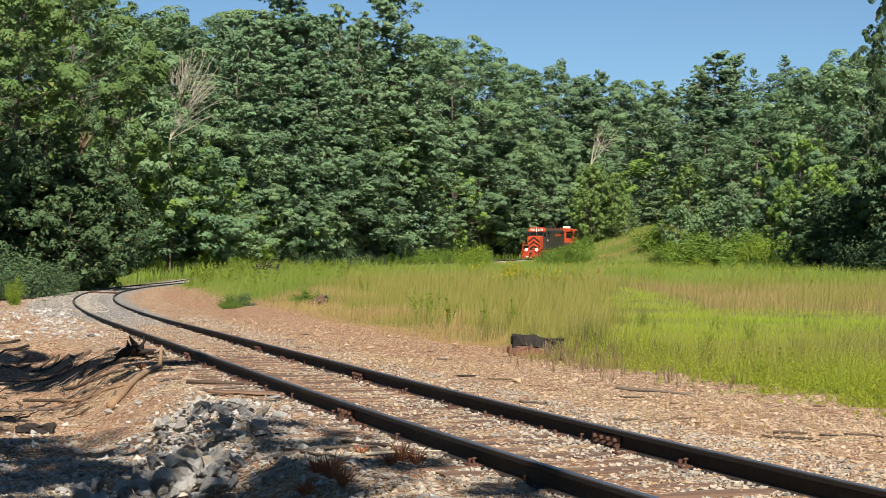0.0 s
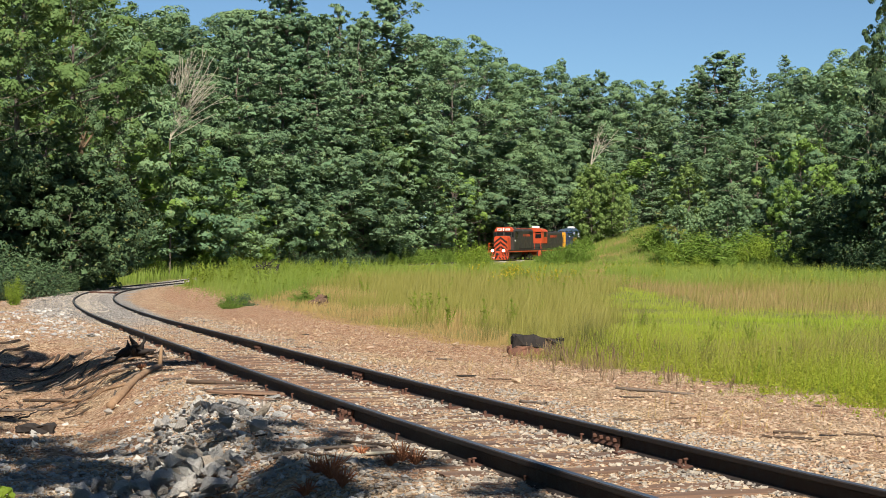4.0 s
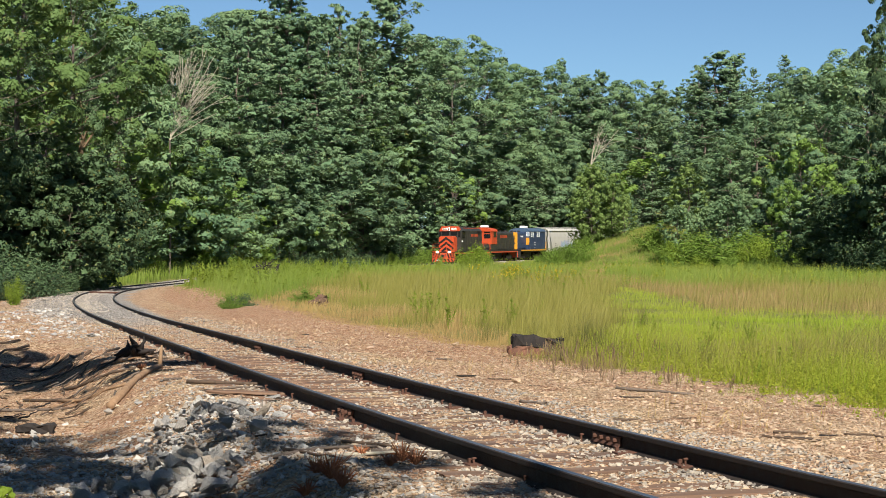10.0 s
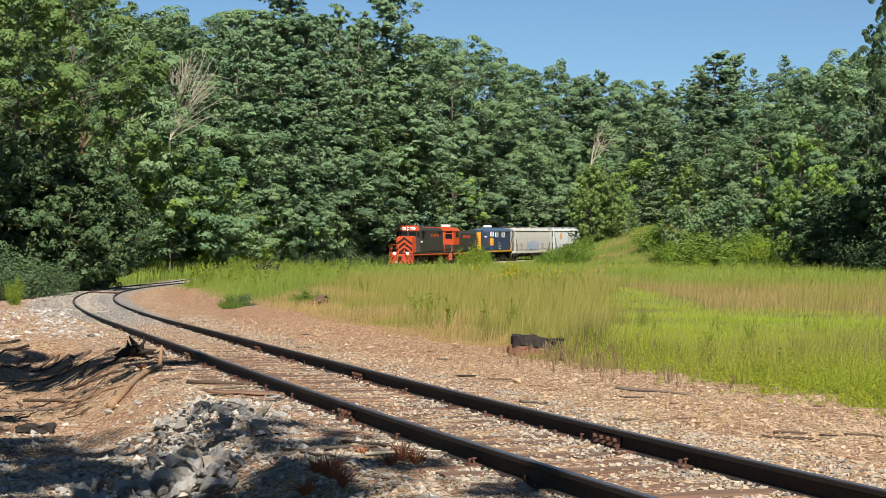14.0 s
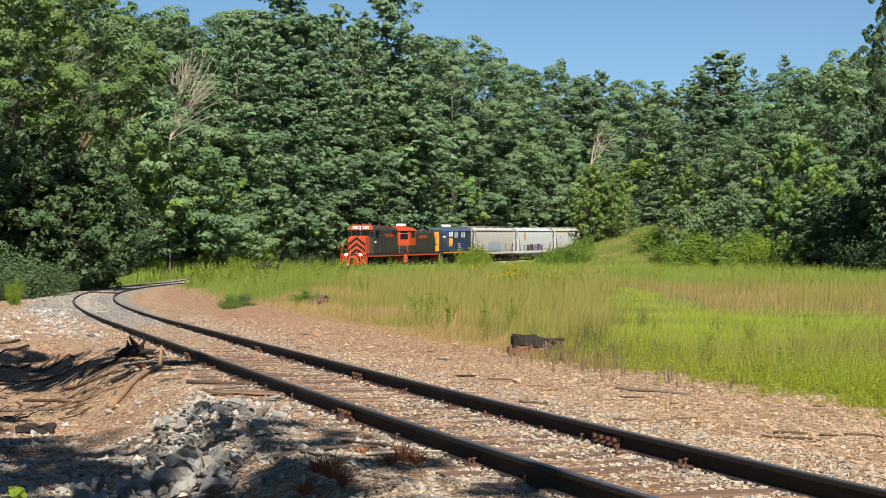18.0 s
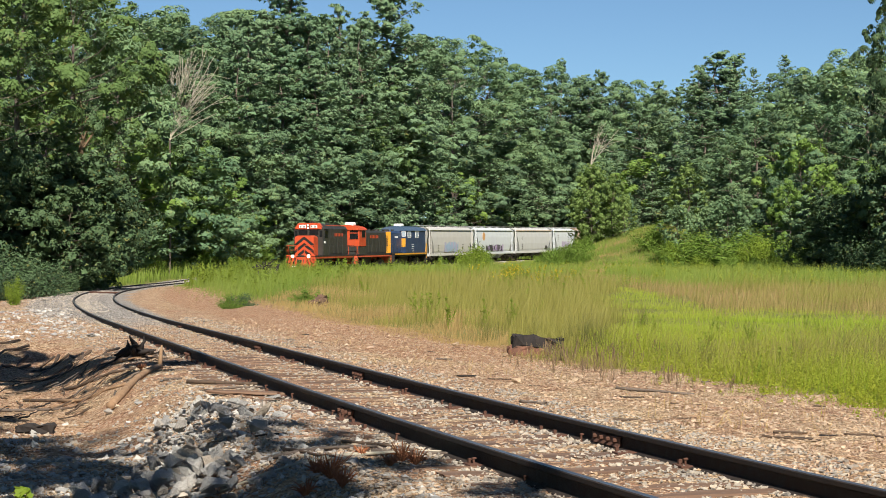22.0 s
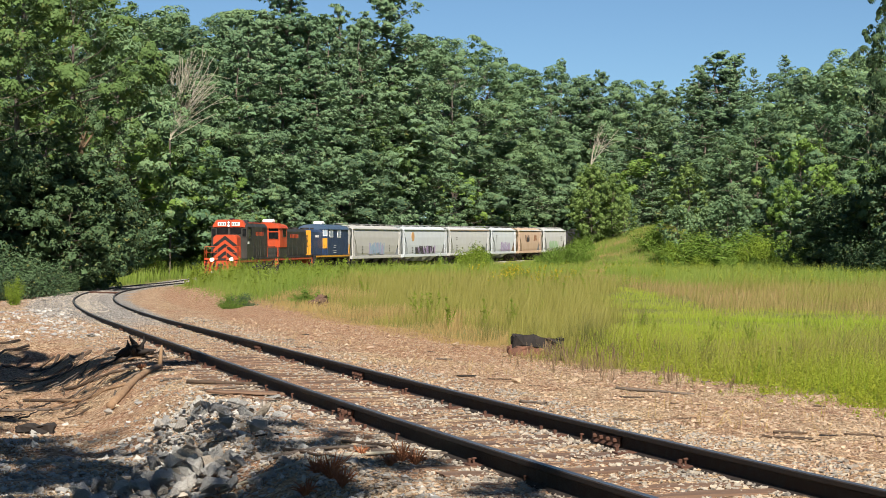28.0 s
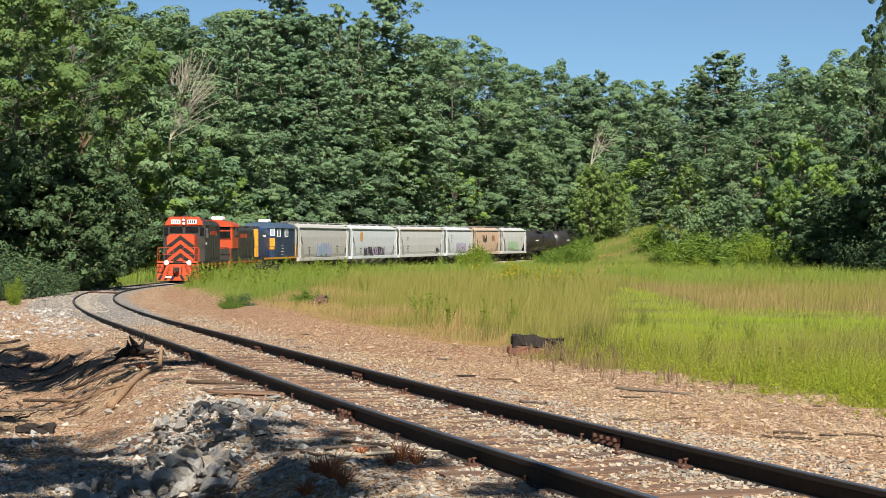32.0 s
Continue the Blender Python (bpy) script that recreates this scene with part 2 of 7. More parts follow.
def ground_material():
    n = Nodes("ground")

    def mask(name):
        a = n.put("ShaderNodeAttribute")
        a.attribute_name = name
        return a.outputs["Fac"]

    def edge(m, k=0.35, s=1.1):
        e = n.math('ADD', m, n.math('MULTIPLY', n.math('SUBTRACT', n.noise(s, 5, 0.7), 0.5), k * 2))
        return n.put("ShaderNodeMapRange", {0: e, 1: 0.4, 2: 0.6, 3: 0.0, 4: 1.0}).outputs[0]

    soil = n.ramp(n.noise(0.5, 6, 0.7), [(0.3, (0.12, 0.13, 0.035)), (0.5, (0.19, 0.20, 0.055)), (0.7, (0.27, 0.23, 0.10))])
    vor = n.put("ShaderNodeTexVoronoi", {"Vector": n.coord, "Scale": 22.0})
    vor2 = n.put("ShaderNodeTexVoronoi", {"Vector": n.coord, "Scale": 55.0})
    grit = n.mix(0.48, vor.outputs["Color"], vor2.outputs["Color"])
    grey = n.put("ShaderNodeRGBToBW", {0: grit}).outputs[0]
    sandy = n.ramp(grey, [(0.2, (0.13, 0.085, 0.05)), (0.42, (0.40, 0.27, 0.155)), (0.62, (0.62, 0.455, 0.28)), (0.8, (0.76, 0.62, 0.44))])
    tint = n.put("ShaderNodeMapRange", {0: n.noise(0.8, 5, 0.7), 1: 0.36, 2: 0.60, 3: 0.0, 4: 0.9}).outputs[0]
    sandy = n.mix(tint, sandy, n.ramp(grey, [(0.2, (0.14, 0.07, 0.045)), (0.5, (0.43, 0.23, 0.135)), (0.8, (0.62, 0.46, 0.34))]))
    stone = n.ramp(grey, [(0.2, (0.07, 0.062, 0.055)), (0.42, (0.27, 0.24, 0.215)), (0.62, (0.46, 0.42, 0.375)), (0.8, (0.66, 0.61, 0.56))])
    litter = n.ramp(n.noise(3, 5, 0.7), [(0.3, (0.04, 0.03, 0.018)), (0.7, (0.09, 0.065, 0.035))])
    c = n.mix(edge(mask("gravel"), 0.3, 0.9), soil, sandy)
    red = n.ramp(grey, [(0.2, (0.13, 0.06, 0.035)), (0.5, (0.42, 0.22, 0.12)), (0.8, (0.64, 0.45, 0.30))])
    c = n.mix(n.math('MULTIPLY', edge(mask("earth"), 0.5, 0.7), 0.75), c, red)
    c = n.mix(edge(mask("ballast"), 0.45, 1.6), c, stone)
    crack = n.put("ShaderNodeMapRange", {0: vor.outputs["Distance"], 1: 0.38, 2: 0.75, 3: 0.0, 4: 0.35}).outputs[0]
    crack = n.math('MULTIPLY', crack, n.put("ShaderNodeMapRange", {0: n.noise(2.2, 4, 0.7), 1: 0.38, 2: 0.6, 3: 0.25, 4: 1.0}).outputs[0])
    c = n.mix(n.math('MULTIPLY', crack, mask("gravel")), c, (0.07, 0.048, 0.032))
    c = n.mix(edge(mask("wood")), c, litter)
    fine = n.noise(30, 4, 0.7)
    hgt = n.math('ADD', n.math('MULTIPLY', n.math('ADD', vor.outputs["Distance"], vor2.outputs["Distance"]), -0.6), fine)
    return n.done(c, 0.95, n.bump(hgt, 1.0, 0.045), 0.0, 0.2)


M_GROUND = ground_material()
M_RAIL = worn("rail_steel", (0.012, 0.0075, 0.006), (0.050, 0.024, 0.014), 0.5, 0.85, 0.0, 14, False, 0.4)
M_RAILTOP = worn("rail_top", (0.20, 0.20, 0.21), (0.10, 0.085, 0.07), 0.4, 0.38, 0.85, 5, False, 0.1)
M_RUST = worn("rusted_iron", (0.10, 0.042, 0.026), (0.06, 0.032, 0.022), 0.7, 0.85, 0.15, 9, False, 0.5)


def tie_material():
    n = Nodes("sleeper_wood")
    f = n.noise(5, 6, 0.75, stretch=(0.12, 1, 1))
    obj = n.put("ShaderNodeObjectInfo").outputs["Random"]
    c = n.ramp(f, [(0.25, (0.028, 0.018, 0.013)), (0.5, (0.095, 0.056, 0.038)), (0.8, (0.22, 0.15, 0.105))])
    c = n.mix(n.math('MULTIPLY', obj, 0.5), c, (0.20, 0.115, 0.07))
    return n.done(c, 0.92, n.bump(f, 0.9, 0.03))


M_TIE = tie_material()
M_BALLAST = stone_material("ballast_stone", [(0.13, 0.12, 0.11), (0.28, 0.255, 0.225), (0.42, 0.36, 0.28), (0.21, 0.185, 0.16), (0.46, 0.40, 0.32)])
M_PEBBLE = stone_material("pebble", [(0.24, 0.16, 0.09), (0.42, 0.29, 0.175), (0.47, 0.345, 0.225), (0.30, 0.22, 0.15), (0.50, 0.40, 0.29), (0.44, 0.29, 0.20)])
M_ROCK = stone_material("quarry_rock", [(0.24, 0.236, 0.23), (0.42, 0.41, 0.395), (0.56, 0.54, 0.50), (0.26, 0.257, 0.25), (0.45, 0.38, 0.30), (0.50, 0.49, 0.47)], 11, 0.9)

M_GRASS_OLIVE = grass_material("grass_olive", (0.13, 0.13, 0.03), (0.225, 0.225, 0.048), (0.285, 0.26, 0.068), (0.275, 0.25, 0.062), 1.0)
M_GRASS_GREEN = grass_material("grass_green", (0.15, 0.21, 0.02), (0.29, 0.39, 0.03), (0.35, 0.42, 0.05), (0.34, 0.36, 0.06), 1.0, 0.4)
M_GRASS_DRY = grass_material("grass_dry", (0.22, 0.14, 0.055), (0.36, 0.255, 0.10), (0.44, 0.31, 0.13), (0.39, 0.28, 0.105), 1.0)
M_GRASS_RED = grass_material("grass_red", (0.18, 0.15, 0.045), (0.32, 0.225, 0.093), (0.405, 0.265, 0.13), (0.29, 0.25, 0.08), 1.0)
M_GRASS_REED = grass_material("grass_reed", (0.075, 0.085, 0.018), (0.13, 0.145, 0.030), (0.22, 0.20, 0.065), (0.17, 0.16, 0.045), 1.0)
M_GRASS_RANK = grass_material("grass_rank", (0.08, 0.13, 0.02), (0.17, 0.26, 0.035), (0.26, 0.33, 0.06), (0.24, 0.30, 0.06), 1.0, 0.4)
M_GOLD = leaf_material("goldenrod", (0.40, 0.30, 0.02), (0.60, 0.47, 0.03))
M_CHAR = bark_material("black_timber", (0.007, 0.006, 0.006), (0.030, 0.022, 0.018), 10)
# ---------------------------------------------------------------- ground
def steps(*runs):
    out = [runs[0][0]]
    for a, b, d in runs:
        n = max(1, int(round((b - a) / d)))
        out += list(np.linspace(a, b, n + 1)[1:])
    return np.array(out)


def field_edge(y):
    """How far right of the line the gravel reaches before the grass begins."""
    return np.interp(y, [0, 22, 26, 30, 36, 41, 47, 56, 66, 86, 110], [6.6, 6.5, 6.3, 6.0, 6.0, 5.8, 5.4, 5.4, 5.0, 4.2, 2.4])


def build_ground():
    xs = steps((-900, -120, 60), (-120, -30, 6), (-30, -12, 1.0), (-12, 10, 0.25), (10, 40, 1.0), (40, 130, 5), (130, 900, 60))
    ys = steps((-300, 0, 25), (0, 8, 1), (8, 46, 0.28), (46, 80, 0.7), (80, 240, 2.5), (240, 400, 8), (400, 2500, 120))
    gx, gy = np.meshgrid(xs, ys)
    x, y = gx.ravel(), gy.ravel()
    z = ground_z(x, y)
    near = (np.abs(x) < 30) & (y < 70)
    r = np.random.RandomState(3)
    z = z + near * r.normal(0, 0.012, len(z))
    nx, ny = len(xs), len(ys)
    i = np.arange(nx * ny).reshape(ny, nx)
    f = np.stack([i[:-1, :-1], i[:-1, 1:], i[1:, 1:], i[1:, :-1]], -1).reshape(-1, 4)
    me = raw_mesh("ground", np.stack([x, y, z], 1), f, M_GROUND, True)
    s, lat, zt, dist = track_near(x, y)
    edge = field_edge(y)
    gravel = np.where(lat < 0, 1 - smooth(edge - 0.7, edge + 0.9, dist), 1 - smooth(6, 9, lat) * smooth(40, 60, y))
    gravel = gravel * (1 - smooth(100, 112, s))
    ballast = (1 - smooth(0.9, 1.9, dist)) * np.interp(s, [0, 12, 20, 34, 50, 400], [0.25, 0.3, 0.2, 0.4, 0.9, 1])
    ballast = np.maximum(ballast, smooth(40, 60, y) * (1 - smooth(1.5, 3.2, dist)) * (lat > 0))
    wood = np.where(lat > 0, smooth(6, 12, lat) * smooth(75, 110, y), smooth(95, 125, y) * smooth(26, 40, x))
    for name, v in (("earth", (lat < 0) * smooth(1.9, 3.2, dist) * smooth(24, 34, y) * 0.75 * (1 - smooth(edge + 0.2, edge + 1.8, dist))), ("gravel", gravel), ("ballast", ballast), ("wood", wood)):
        a = me.attributes.new(name, 'FLOAT', 'POINT')
        a.data.foreach_set("value", v.astype(np.float32))
    return tagged(new("ground", me), "sandy gravel and grassy ground running into woodland", "ground", kind="structure")


build_ground()


# ---------------------------------------------------------------- track
RAIL_SHAPE = [(-0.070, -0.170), (0.070, -0.170), (0.070, -0.158), (0.016, -0.140), (0.009, -0.125), (0.009, -0.050), (0.036, -0.036),
              (0.036, -0.006), (0.026, 0.0), (-0.026, 0.0), (-0.036, -0.006), (-0.036, -0.036), (-0.009, -0.050), (-0.009, -0.125),
              (-0.016, -0.140), (-0.070, -0.158)]


def rail_mesh(name, s0, s1, lat, step):
    s = np.arange(s0, s1 + step / 2, step)
    rows = []
    for u, v in RAIL_SHAPE:
        x, y, z, a = on_track(s, lat + u, v)
        rows.append(np.stack([x, y, z], 1))
    v = np.stack(rows, 1)
    n, k = v.shape[:2]
    i = np.arange(n * k).reshape(n, k)
    f = np.stack([i[:-1], np.roll(i, -1, 1)[:-1], np.roll(i, -1, 1)[1:], i[1:]], -1).reshape(-1, 4)
    me = raw_mesh(name, v.reshape(-1, 3), f, M_RAIL)
    me.materials.append(M_RAILTOP)
    me.polygons.foreach_set("material_index", np.tile([0] * 8 + [1] + [0] * 7, n - 1).astype(np.int32))
    return me


track = tagged(new("railway_track"), "rusty jointed rails on weathered wooden sleepers", "railway track", kind="structure")
GAUGE = 0.755
rails = []
for lat in (GAUGE, -GAUGE):
    rails.append(piece("rail", rail_mesh("rail", -28, 150, lat, 0.5), track))
    piece("rail", rail_mesh("rail", 150, 470, lat, 4.0), track)


def tie_mesh(seed):
    r = random.Random(seed)
    bm = bmesh.new()
    box(bm, (0, 0, -0.09), (2.55, 0.225, 0.18), 0.012)
    bmesh.ops.subdivide_edges(bm, edges=[e for e in bm.edges if e.calc_length() > 1.5], cuts=6)
    for v in bm.verts:
        v.co += Vector((r.uniform(-.02, .02) if abs(v.co.x) > 1.2 else 0, r.uniform(-.009, .009), r.uniform(-.012, .008)))
    me = bpy.data.meshes.new("sleeper")
    bm.to_mesh(me)
    bm.free()
    me.materials.append(M_TIE)
    return me


TIES = [tie_mesh(i) for i in range(6)]
_r = random.Random(5)
_s = -20.0
n_tie = 0
while _s < 120 and n_tie < 240:
    x, y, z, a = on_track(_s, _r.uniform(-0.05, 0.05))
    piece("sleeper", _r.choice(TIES), track, pose(x, y, z - 0.152 + _r.uniform(-0.014, 0.004), 0, 0, math.degrees(a) + 90 + _r.uniform(-1.5, 1.5)))
    _s += 0.545 + _r.uniform(-0.03, 0.03)
    n_tie += 1
# ---------------------------------------------------------------- trees
def leaf_blades(r, centres, outward, size, up_bias=0.5, long=1.5, scatter=0.36):
    """A small pointed leaf blade at each centre, turned at random about its own way."""
    n = len(centres)
    nrm = outward + r.normal(0, scatter, (n, 3))
    nrm[:, 2] += up_bias
    nrm /= np.linalg.norm(nrm, axis=1)[:, None] + 1e-9
    t = np.cross(nrm, r.normal(0, 1, (n, 3)))
    t /= np.linalg.norm(t, axis=1)[:, None] + 1e-9
    b = np.cross(nrm, t)
    sz = (size * r.uniform(0.55, 1.35, n))[:, None]
    k = sz * long * 0.5
    w = sz * 0.5
    droop = nrm * sz * 0.18
    return np.stack([centres - t * k * 0.7 + b * w, centres - t * k * 0.7 - b * w, centres + t * k - droop], 1)


def puffs(r, cents, outward, radius, count, size, flat=0.7, long=1.5, scatter=0.13):
    """Leaves gathered in small domed sprays, each about its own centre and turned outward."""
    i = r.randint(0, len(cents), count)
    d = r.normal(0, 0.8, (count, 3)) + outward[i] * 0.9
    d[:, 2] += 0.35
    d /= np.linalg.norm(d, axis=1)[:, None]
    pos = cents[i] + d * (radius[i] * np.where(r.uniform(0, 1, count) < 0.85, r.uniform(0.82, 1.1, count), r.uniform(0.2, 0.8, count)))[:, None] * [1, 1, flat]
    return leaf_blades(r, pos, d, size * 1.08, 0.15, long, scatter)


def limb_tube(pts, radii, seg=6):
    pts = np.asarray(pts, float)
    vs, n = [], len(pts)
    for i, p in enumerate(pts):
        d = pts[min(i + 1, n - 1)] - pts[max(i - 1, 0)]
        d = d / (np.linalg.norm(d) + 1e-9)
        u = np.cross(d, [0.31, 0.95, 0.02] if abs(d[1]) < 0.9 else [1, 0, 0])
        u /= np.linalg.norm(u)
        w = np.cross(d, u)
        an = np.arange(seg) * 2 * math.pi / seg
        vs.append(p + radii[i] * (np.cos(an)[:, None] * u + np.sin(an)[:, None] * w))
    idx = np.arange(n * seg).reshape(n, seg)
    f = np.stack([idx[:-1], np.roll(idx, -1, 1)[:-1], np.roll(idx, -1, 1)[1:], idx[1:]], -1).reshape(-1, 4)
    return np.concatenate(vs), f


def join(tubes):
    vs, fs, k = [], [], 0
    for v, f in tubes:
        vs.append(v)
        fs.append(f + k)
        k += len(v)
    return np.concatenate(vs), np.concatenate(fs)


def wander(r, p, d, length, n=6, bend=0.25, lift=0.0):
    pts = [np.array(p, float)]
    d = np.array(d, float)
    for i in range(n):
        d = d + r.normal(0, bend, 3) * 0.5
        d[2] += lift / n
        d /= np.linalg.norm(d)
        pts.append(pts[-1] + d * length / n)
    return np.array(pts)


def broadleaf(seed, height, width, leaves, size, mat, low=0.16, lobes=30, lobe=(0.09, 0.17), inside=62):
    """A tree as a thing: trunk with limbs, and a crown of leaf clumps hung on the limb ends."""
    r = np.random.RandomState(seed)
    tubes = []
    lean = r.normal(0, 0.03, 2)
    trunk = np.array([[lean[0] * h * height, lean[1] * h * height, h * height * 0.8] for h in np.linspace(0, 1, 7)])
    trunk[1:, :2] += r.normal(0, 0.12, (6, 2))
    rb = height * 0.016
    tubes.append(limb_tube(trunk, np.linspace(rb, rb * 0.25, 7)))
    cents, weights = [], []
    for i in range(lobes):
        h = low + (1 - low) * (i + r.uniform(0, 1)) / lobes
        full = math.sin(math.pi * min(1, max(0.06, (h - low * 0.6) / (1.06 - low * 0.6))) ** 0.8)
        an = i * 2.4 + r.uniform(-0.5, 0.5)
        rad = width * 0.5 * full * r.uniform(0.25, 1.0) ** 0.4
        c = np.array([math.cos(an) * rad, math.sin(an) * rad, h * height])
        base = trunk[min(6, int(h * 6.2))] * [1, 1, 0] + [0, 0, max(0.06 * height, h * height * 0.87)]
        mid = (base + c) / 2 + r.normal(0, 0.2, 3) + [0, 0, -0.2]
        tubes.append(limb_tube([base, mid, c], [rb * 6 / lobes, rb * 3 / lobes, rb * 1.0 / lobes], 4))
        cents.append(c)
        weights.append(0.5 + full)
    cents, weights = np.array(cents), np.array(weights)
    n = max(lobes * 4, leaves // 135)
    pick = r.choice(len(cents), n, p=weights / weights.sum())
    lobe_r = width * r.uniform(lobe[0], lobe[1], len(cents))
    axis = cents * [1, 1, 0.0]
    axis /= np.linalg.norm(axis, axis=1)[:, None] + 0.3
    way = r.normal(0, 0.7, (n, 3)) + axis[pick] * 0.75
    way[:, 2] += 0.75
    way /= np.linalg.norm(way, axis=1)[:, None]
    hub = cents[pick] + way * (lobe_r[pick] * r.uniform(0.75, 1.1, n))[:, None] * [1, 1, 0.6]
    hub[:, 2] = np.maximum(hub[:, 2], height * 0.03)
    tv, tf = join(tubes)
    crown = puffs(r, hub, way, lobe_r[pick] * r.uniform(0.32, 0.54, n), leaves, size)
    # the dense inside of each lobe: broad overlapping sprays below the outer leaves
    m = lobes * inside
    i = r.randint(0, lobes, m)
    d = r.normal(0, 0.33, (m, 3)).clip(-0.6, 0.6) * lobe_r[i][:, None] * [1, 1, 0.5]
    inner = leaf_blades(r, cents[i] * [0.93, 0.93, 1] + d - [0, 0, 0.1], d * 0, np.minimum(0.34 * lobe_r[i], 0.34), 1.0, 1.3, 0.5)
    crown = np.concatenate([crown, inner])
    crown[..., 2] = np.maximum(crown[..., 2], 0.02)
    return raw_mesh("trunk", tv, tf, M_BARK, True), raw_mesh("crown", crown.reshape(-1, 3), None, mat)


def pine(seed, height, width, tufts, size, mat, bare=0.12, ragged=0.35, round_top=0.66, gap=1.5):
    """A white pine: whorls of level boughs that carry soft domed sprays of needles."""
    r = np.random.RandomState(seed)
    tubes = [limb_tube([[r.normal(0, .03) * i, r.normal(0, .03) * i, height * i / 8] for i in range(9)], np.linspace(height * .014, height * .002, 9))]
    hubs, ways, rads, inner = [], [], [], []
    whorls = int(height / gap)
    for i in range(whorls):
        h = bare + (0.98 - bare) * (i / (whorls - 1)) ** 0.78 + r.uniform(-0.01, 0.01)
        reach = width * 0.5 * max(0.02, 1 - h) ** round_top * (0.55 + 0.45 * math.sin(min(1, h * 3) * 1.57)) + 0.35
        for j in range(r.randint(5, 8)):
            an = r.uniform(0, 6.28)
            L = reach * r.uniform(1 - ragged * 1.3, 1.15)
            p = wander(r, (0, 0, h * height), (math.cos(an), math.sin(an), r.uniform(-0.05, 0.25) + max(0, h - 0.8) * 4.0), L, 4, 0.12, 0.3)
            tubes.append(limb_tube(p[[0, 2, 4]], np.linspace(0.06, 0.015, 5)[[0, 2, 4]], 3))
            k = max(5, int(L * 3.0))
            u = r.uniform(0.3, 1.05, k)
            q = np.stack([np.interp(u * 4, range(5), p[:, a]) for a in range(3)], 1)
            spread = 0.26 * L * np.sin(np.clip(u, 0, 1) * 2.6) + 0.12
            q[:, :2] += r.normal(0, 1, (k, 2)) * spread[:, None] * 0.6
            q[:, 2] += r.normal(0.1, 0.1, k) - 0.03 * spread * L
            hubs.append(q)
            ways.append(np.stack([np.full(k, math.cos(an)), np.full(k, math.sin(an)), np.full(k, 0.6)], 1) * 0.85)
            m = max(5, int(L * 4.5))
            u = r.uniform(0.1, 0.9, m)
            q = np.stack([np.interp(u * 4, range(5), p[:, a]) for a in range(3)], 1)
            q[:, :2] += r.normal(0, 0.13, (m, 2)) * L
            inner.append(leaf_blades(r, q - [0, 0, 0.12], q * 0, np.full(m, 0.07 * L + 0.22), 1.0, 1.6, 0.28))
            rads.append(r.uniform(0.3, 0.54, k) * (0.75 + 0.06 * L))
    hubs, ways, rads = np.concatenate(hubs), np.concatenate(ways), np.concatenate(rads)
    tv, tf = join(tubes)
    return raw_mesh("trunk", tv, tf, M_BARK, True), raw_mesh("crown", np.concatenate([puffs(r, hubs, ways, rads, tufts, size, 0.42, 2.8, 0.1), *inner]).reshape(-1, 3), None, mat)


def shrub(seed, height, width, leaves, size, mat):
    r = np.random.RandomState(seed)
    tubes, tips = [], []
    for i in range(14):
        an, out = r.uniform(0, 6.28), r.uniform(0.1, 0.5) * width
        tip = np.array([math.cos(an) * out, math.sin(an) * out, height * r.uniform(0.35, 0.95) * (1.1 - out / width)])
        tubes.append(limb_tube([[0.08 * math.cos(an), 0.08 * math.sin(an), -0.05], tip * [0.4, 0.4, 0.6], tip], [0.03, 0.02, 0.006], 4))
        tips.append(tip)
    tips = np.array(tips)
    pick = r.randint(0, 14, leaves)
    way = r.normal(0, 1, (leaves, 3))
    way /= np.linalg.norm(way, axis=1)[:, None]
    pos = tips[pick] * r.uniform(0.35, 1.0, leaves)[:, None] + way * (width * 0.15 * r.uniform(0.2, 1.25, leaves))[:, None]
    pos[:, 2] = np.abs(pos[:, 2]) + 0.02
    tv, tf = join(tubes)
    return raw_mesh("branchwork", tv, tf, M_BARK, True), raw_mesh("leaves", leaf_blades(r, pos, way, size).reshape(-1, 3), None, mat)


def stand(name, meshes, label, category, group):
    """A plant as a thing with its two parts."""
    t = thing(name, label, category, group)
    piece(meshes[0].name.split(".")[0], meshes[0], t)
    piece(meshes[1].name.split(".")[0], meshes[1], t)
    return t


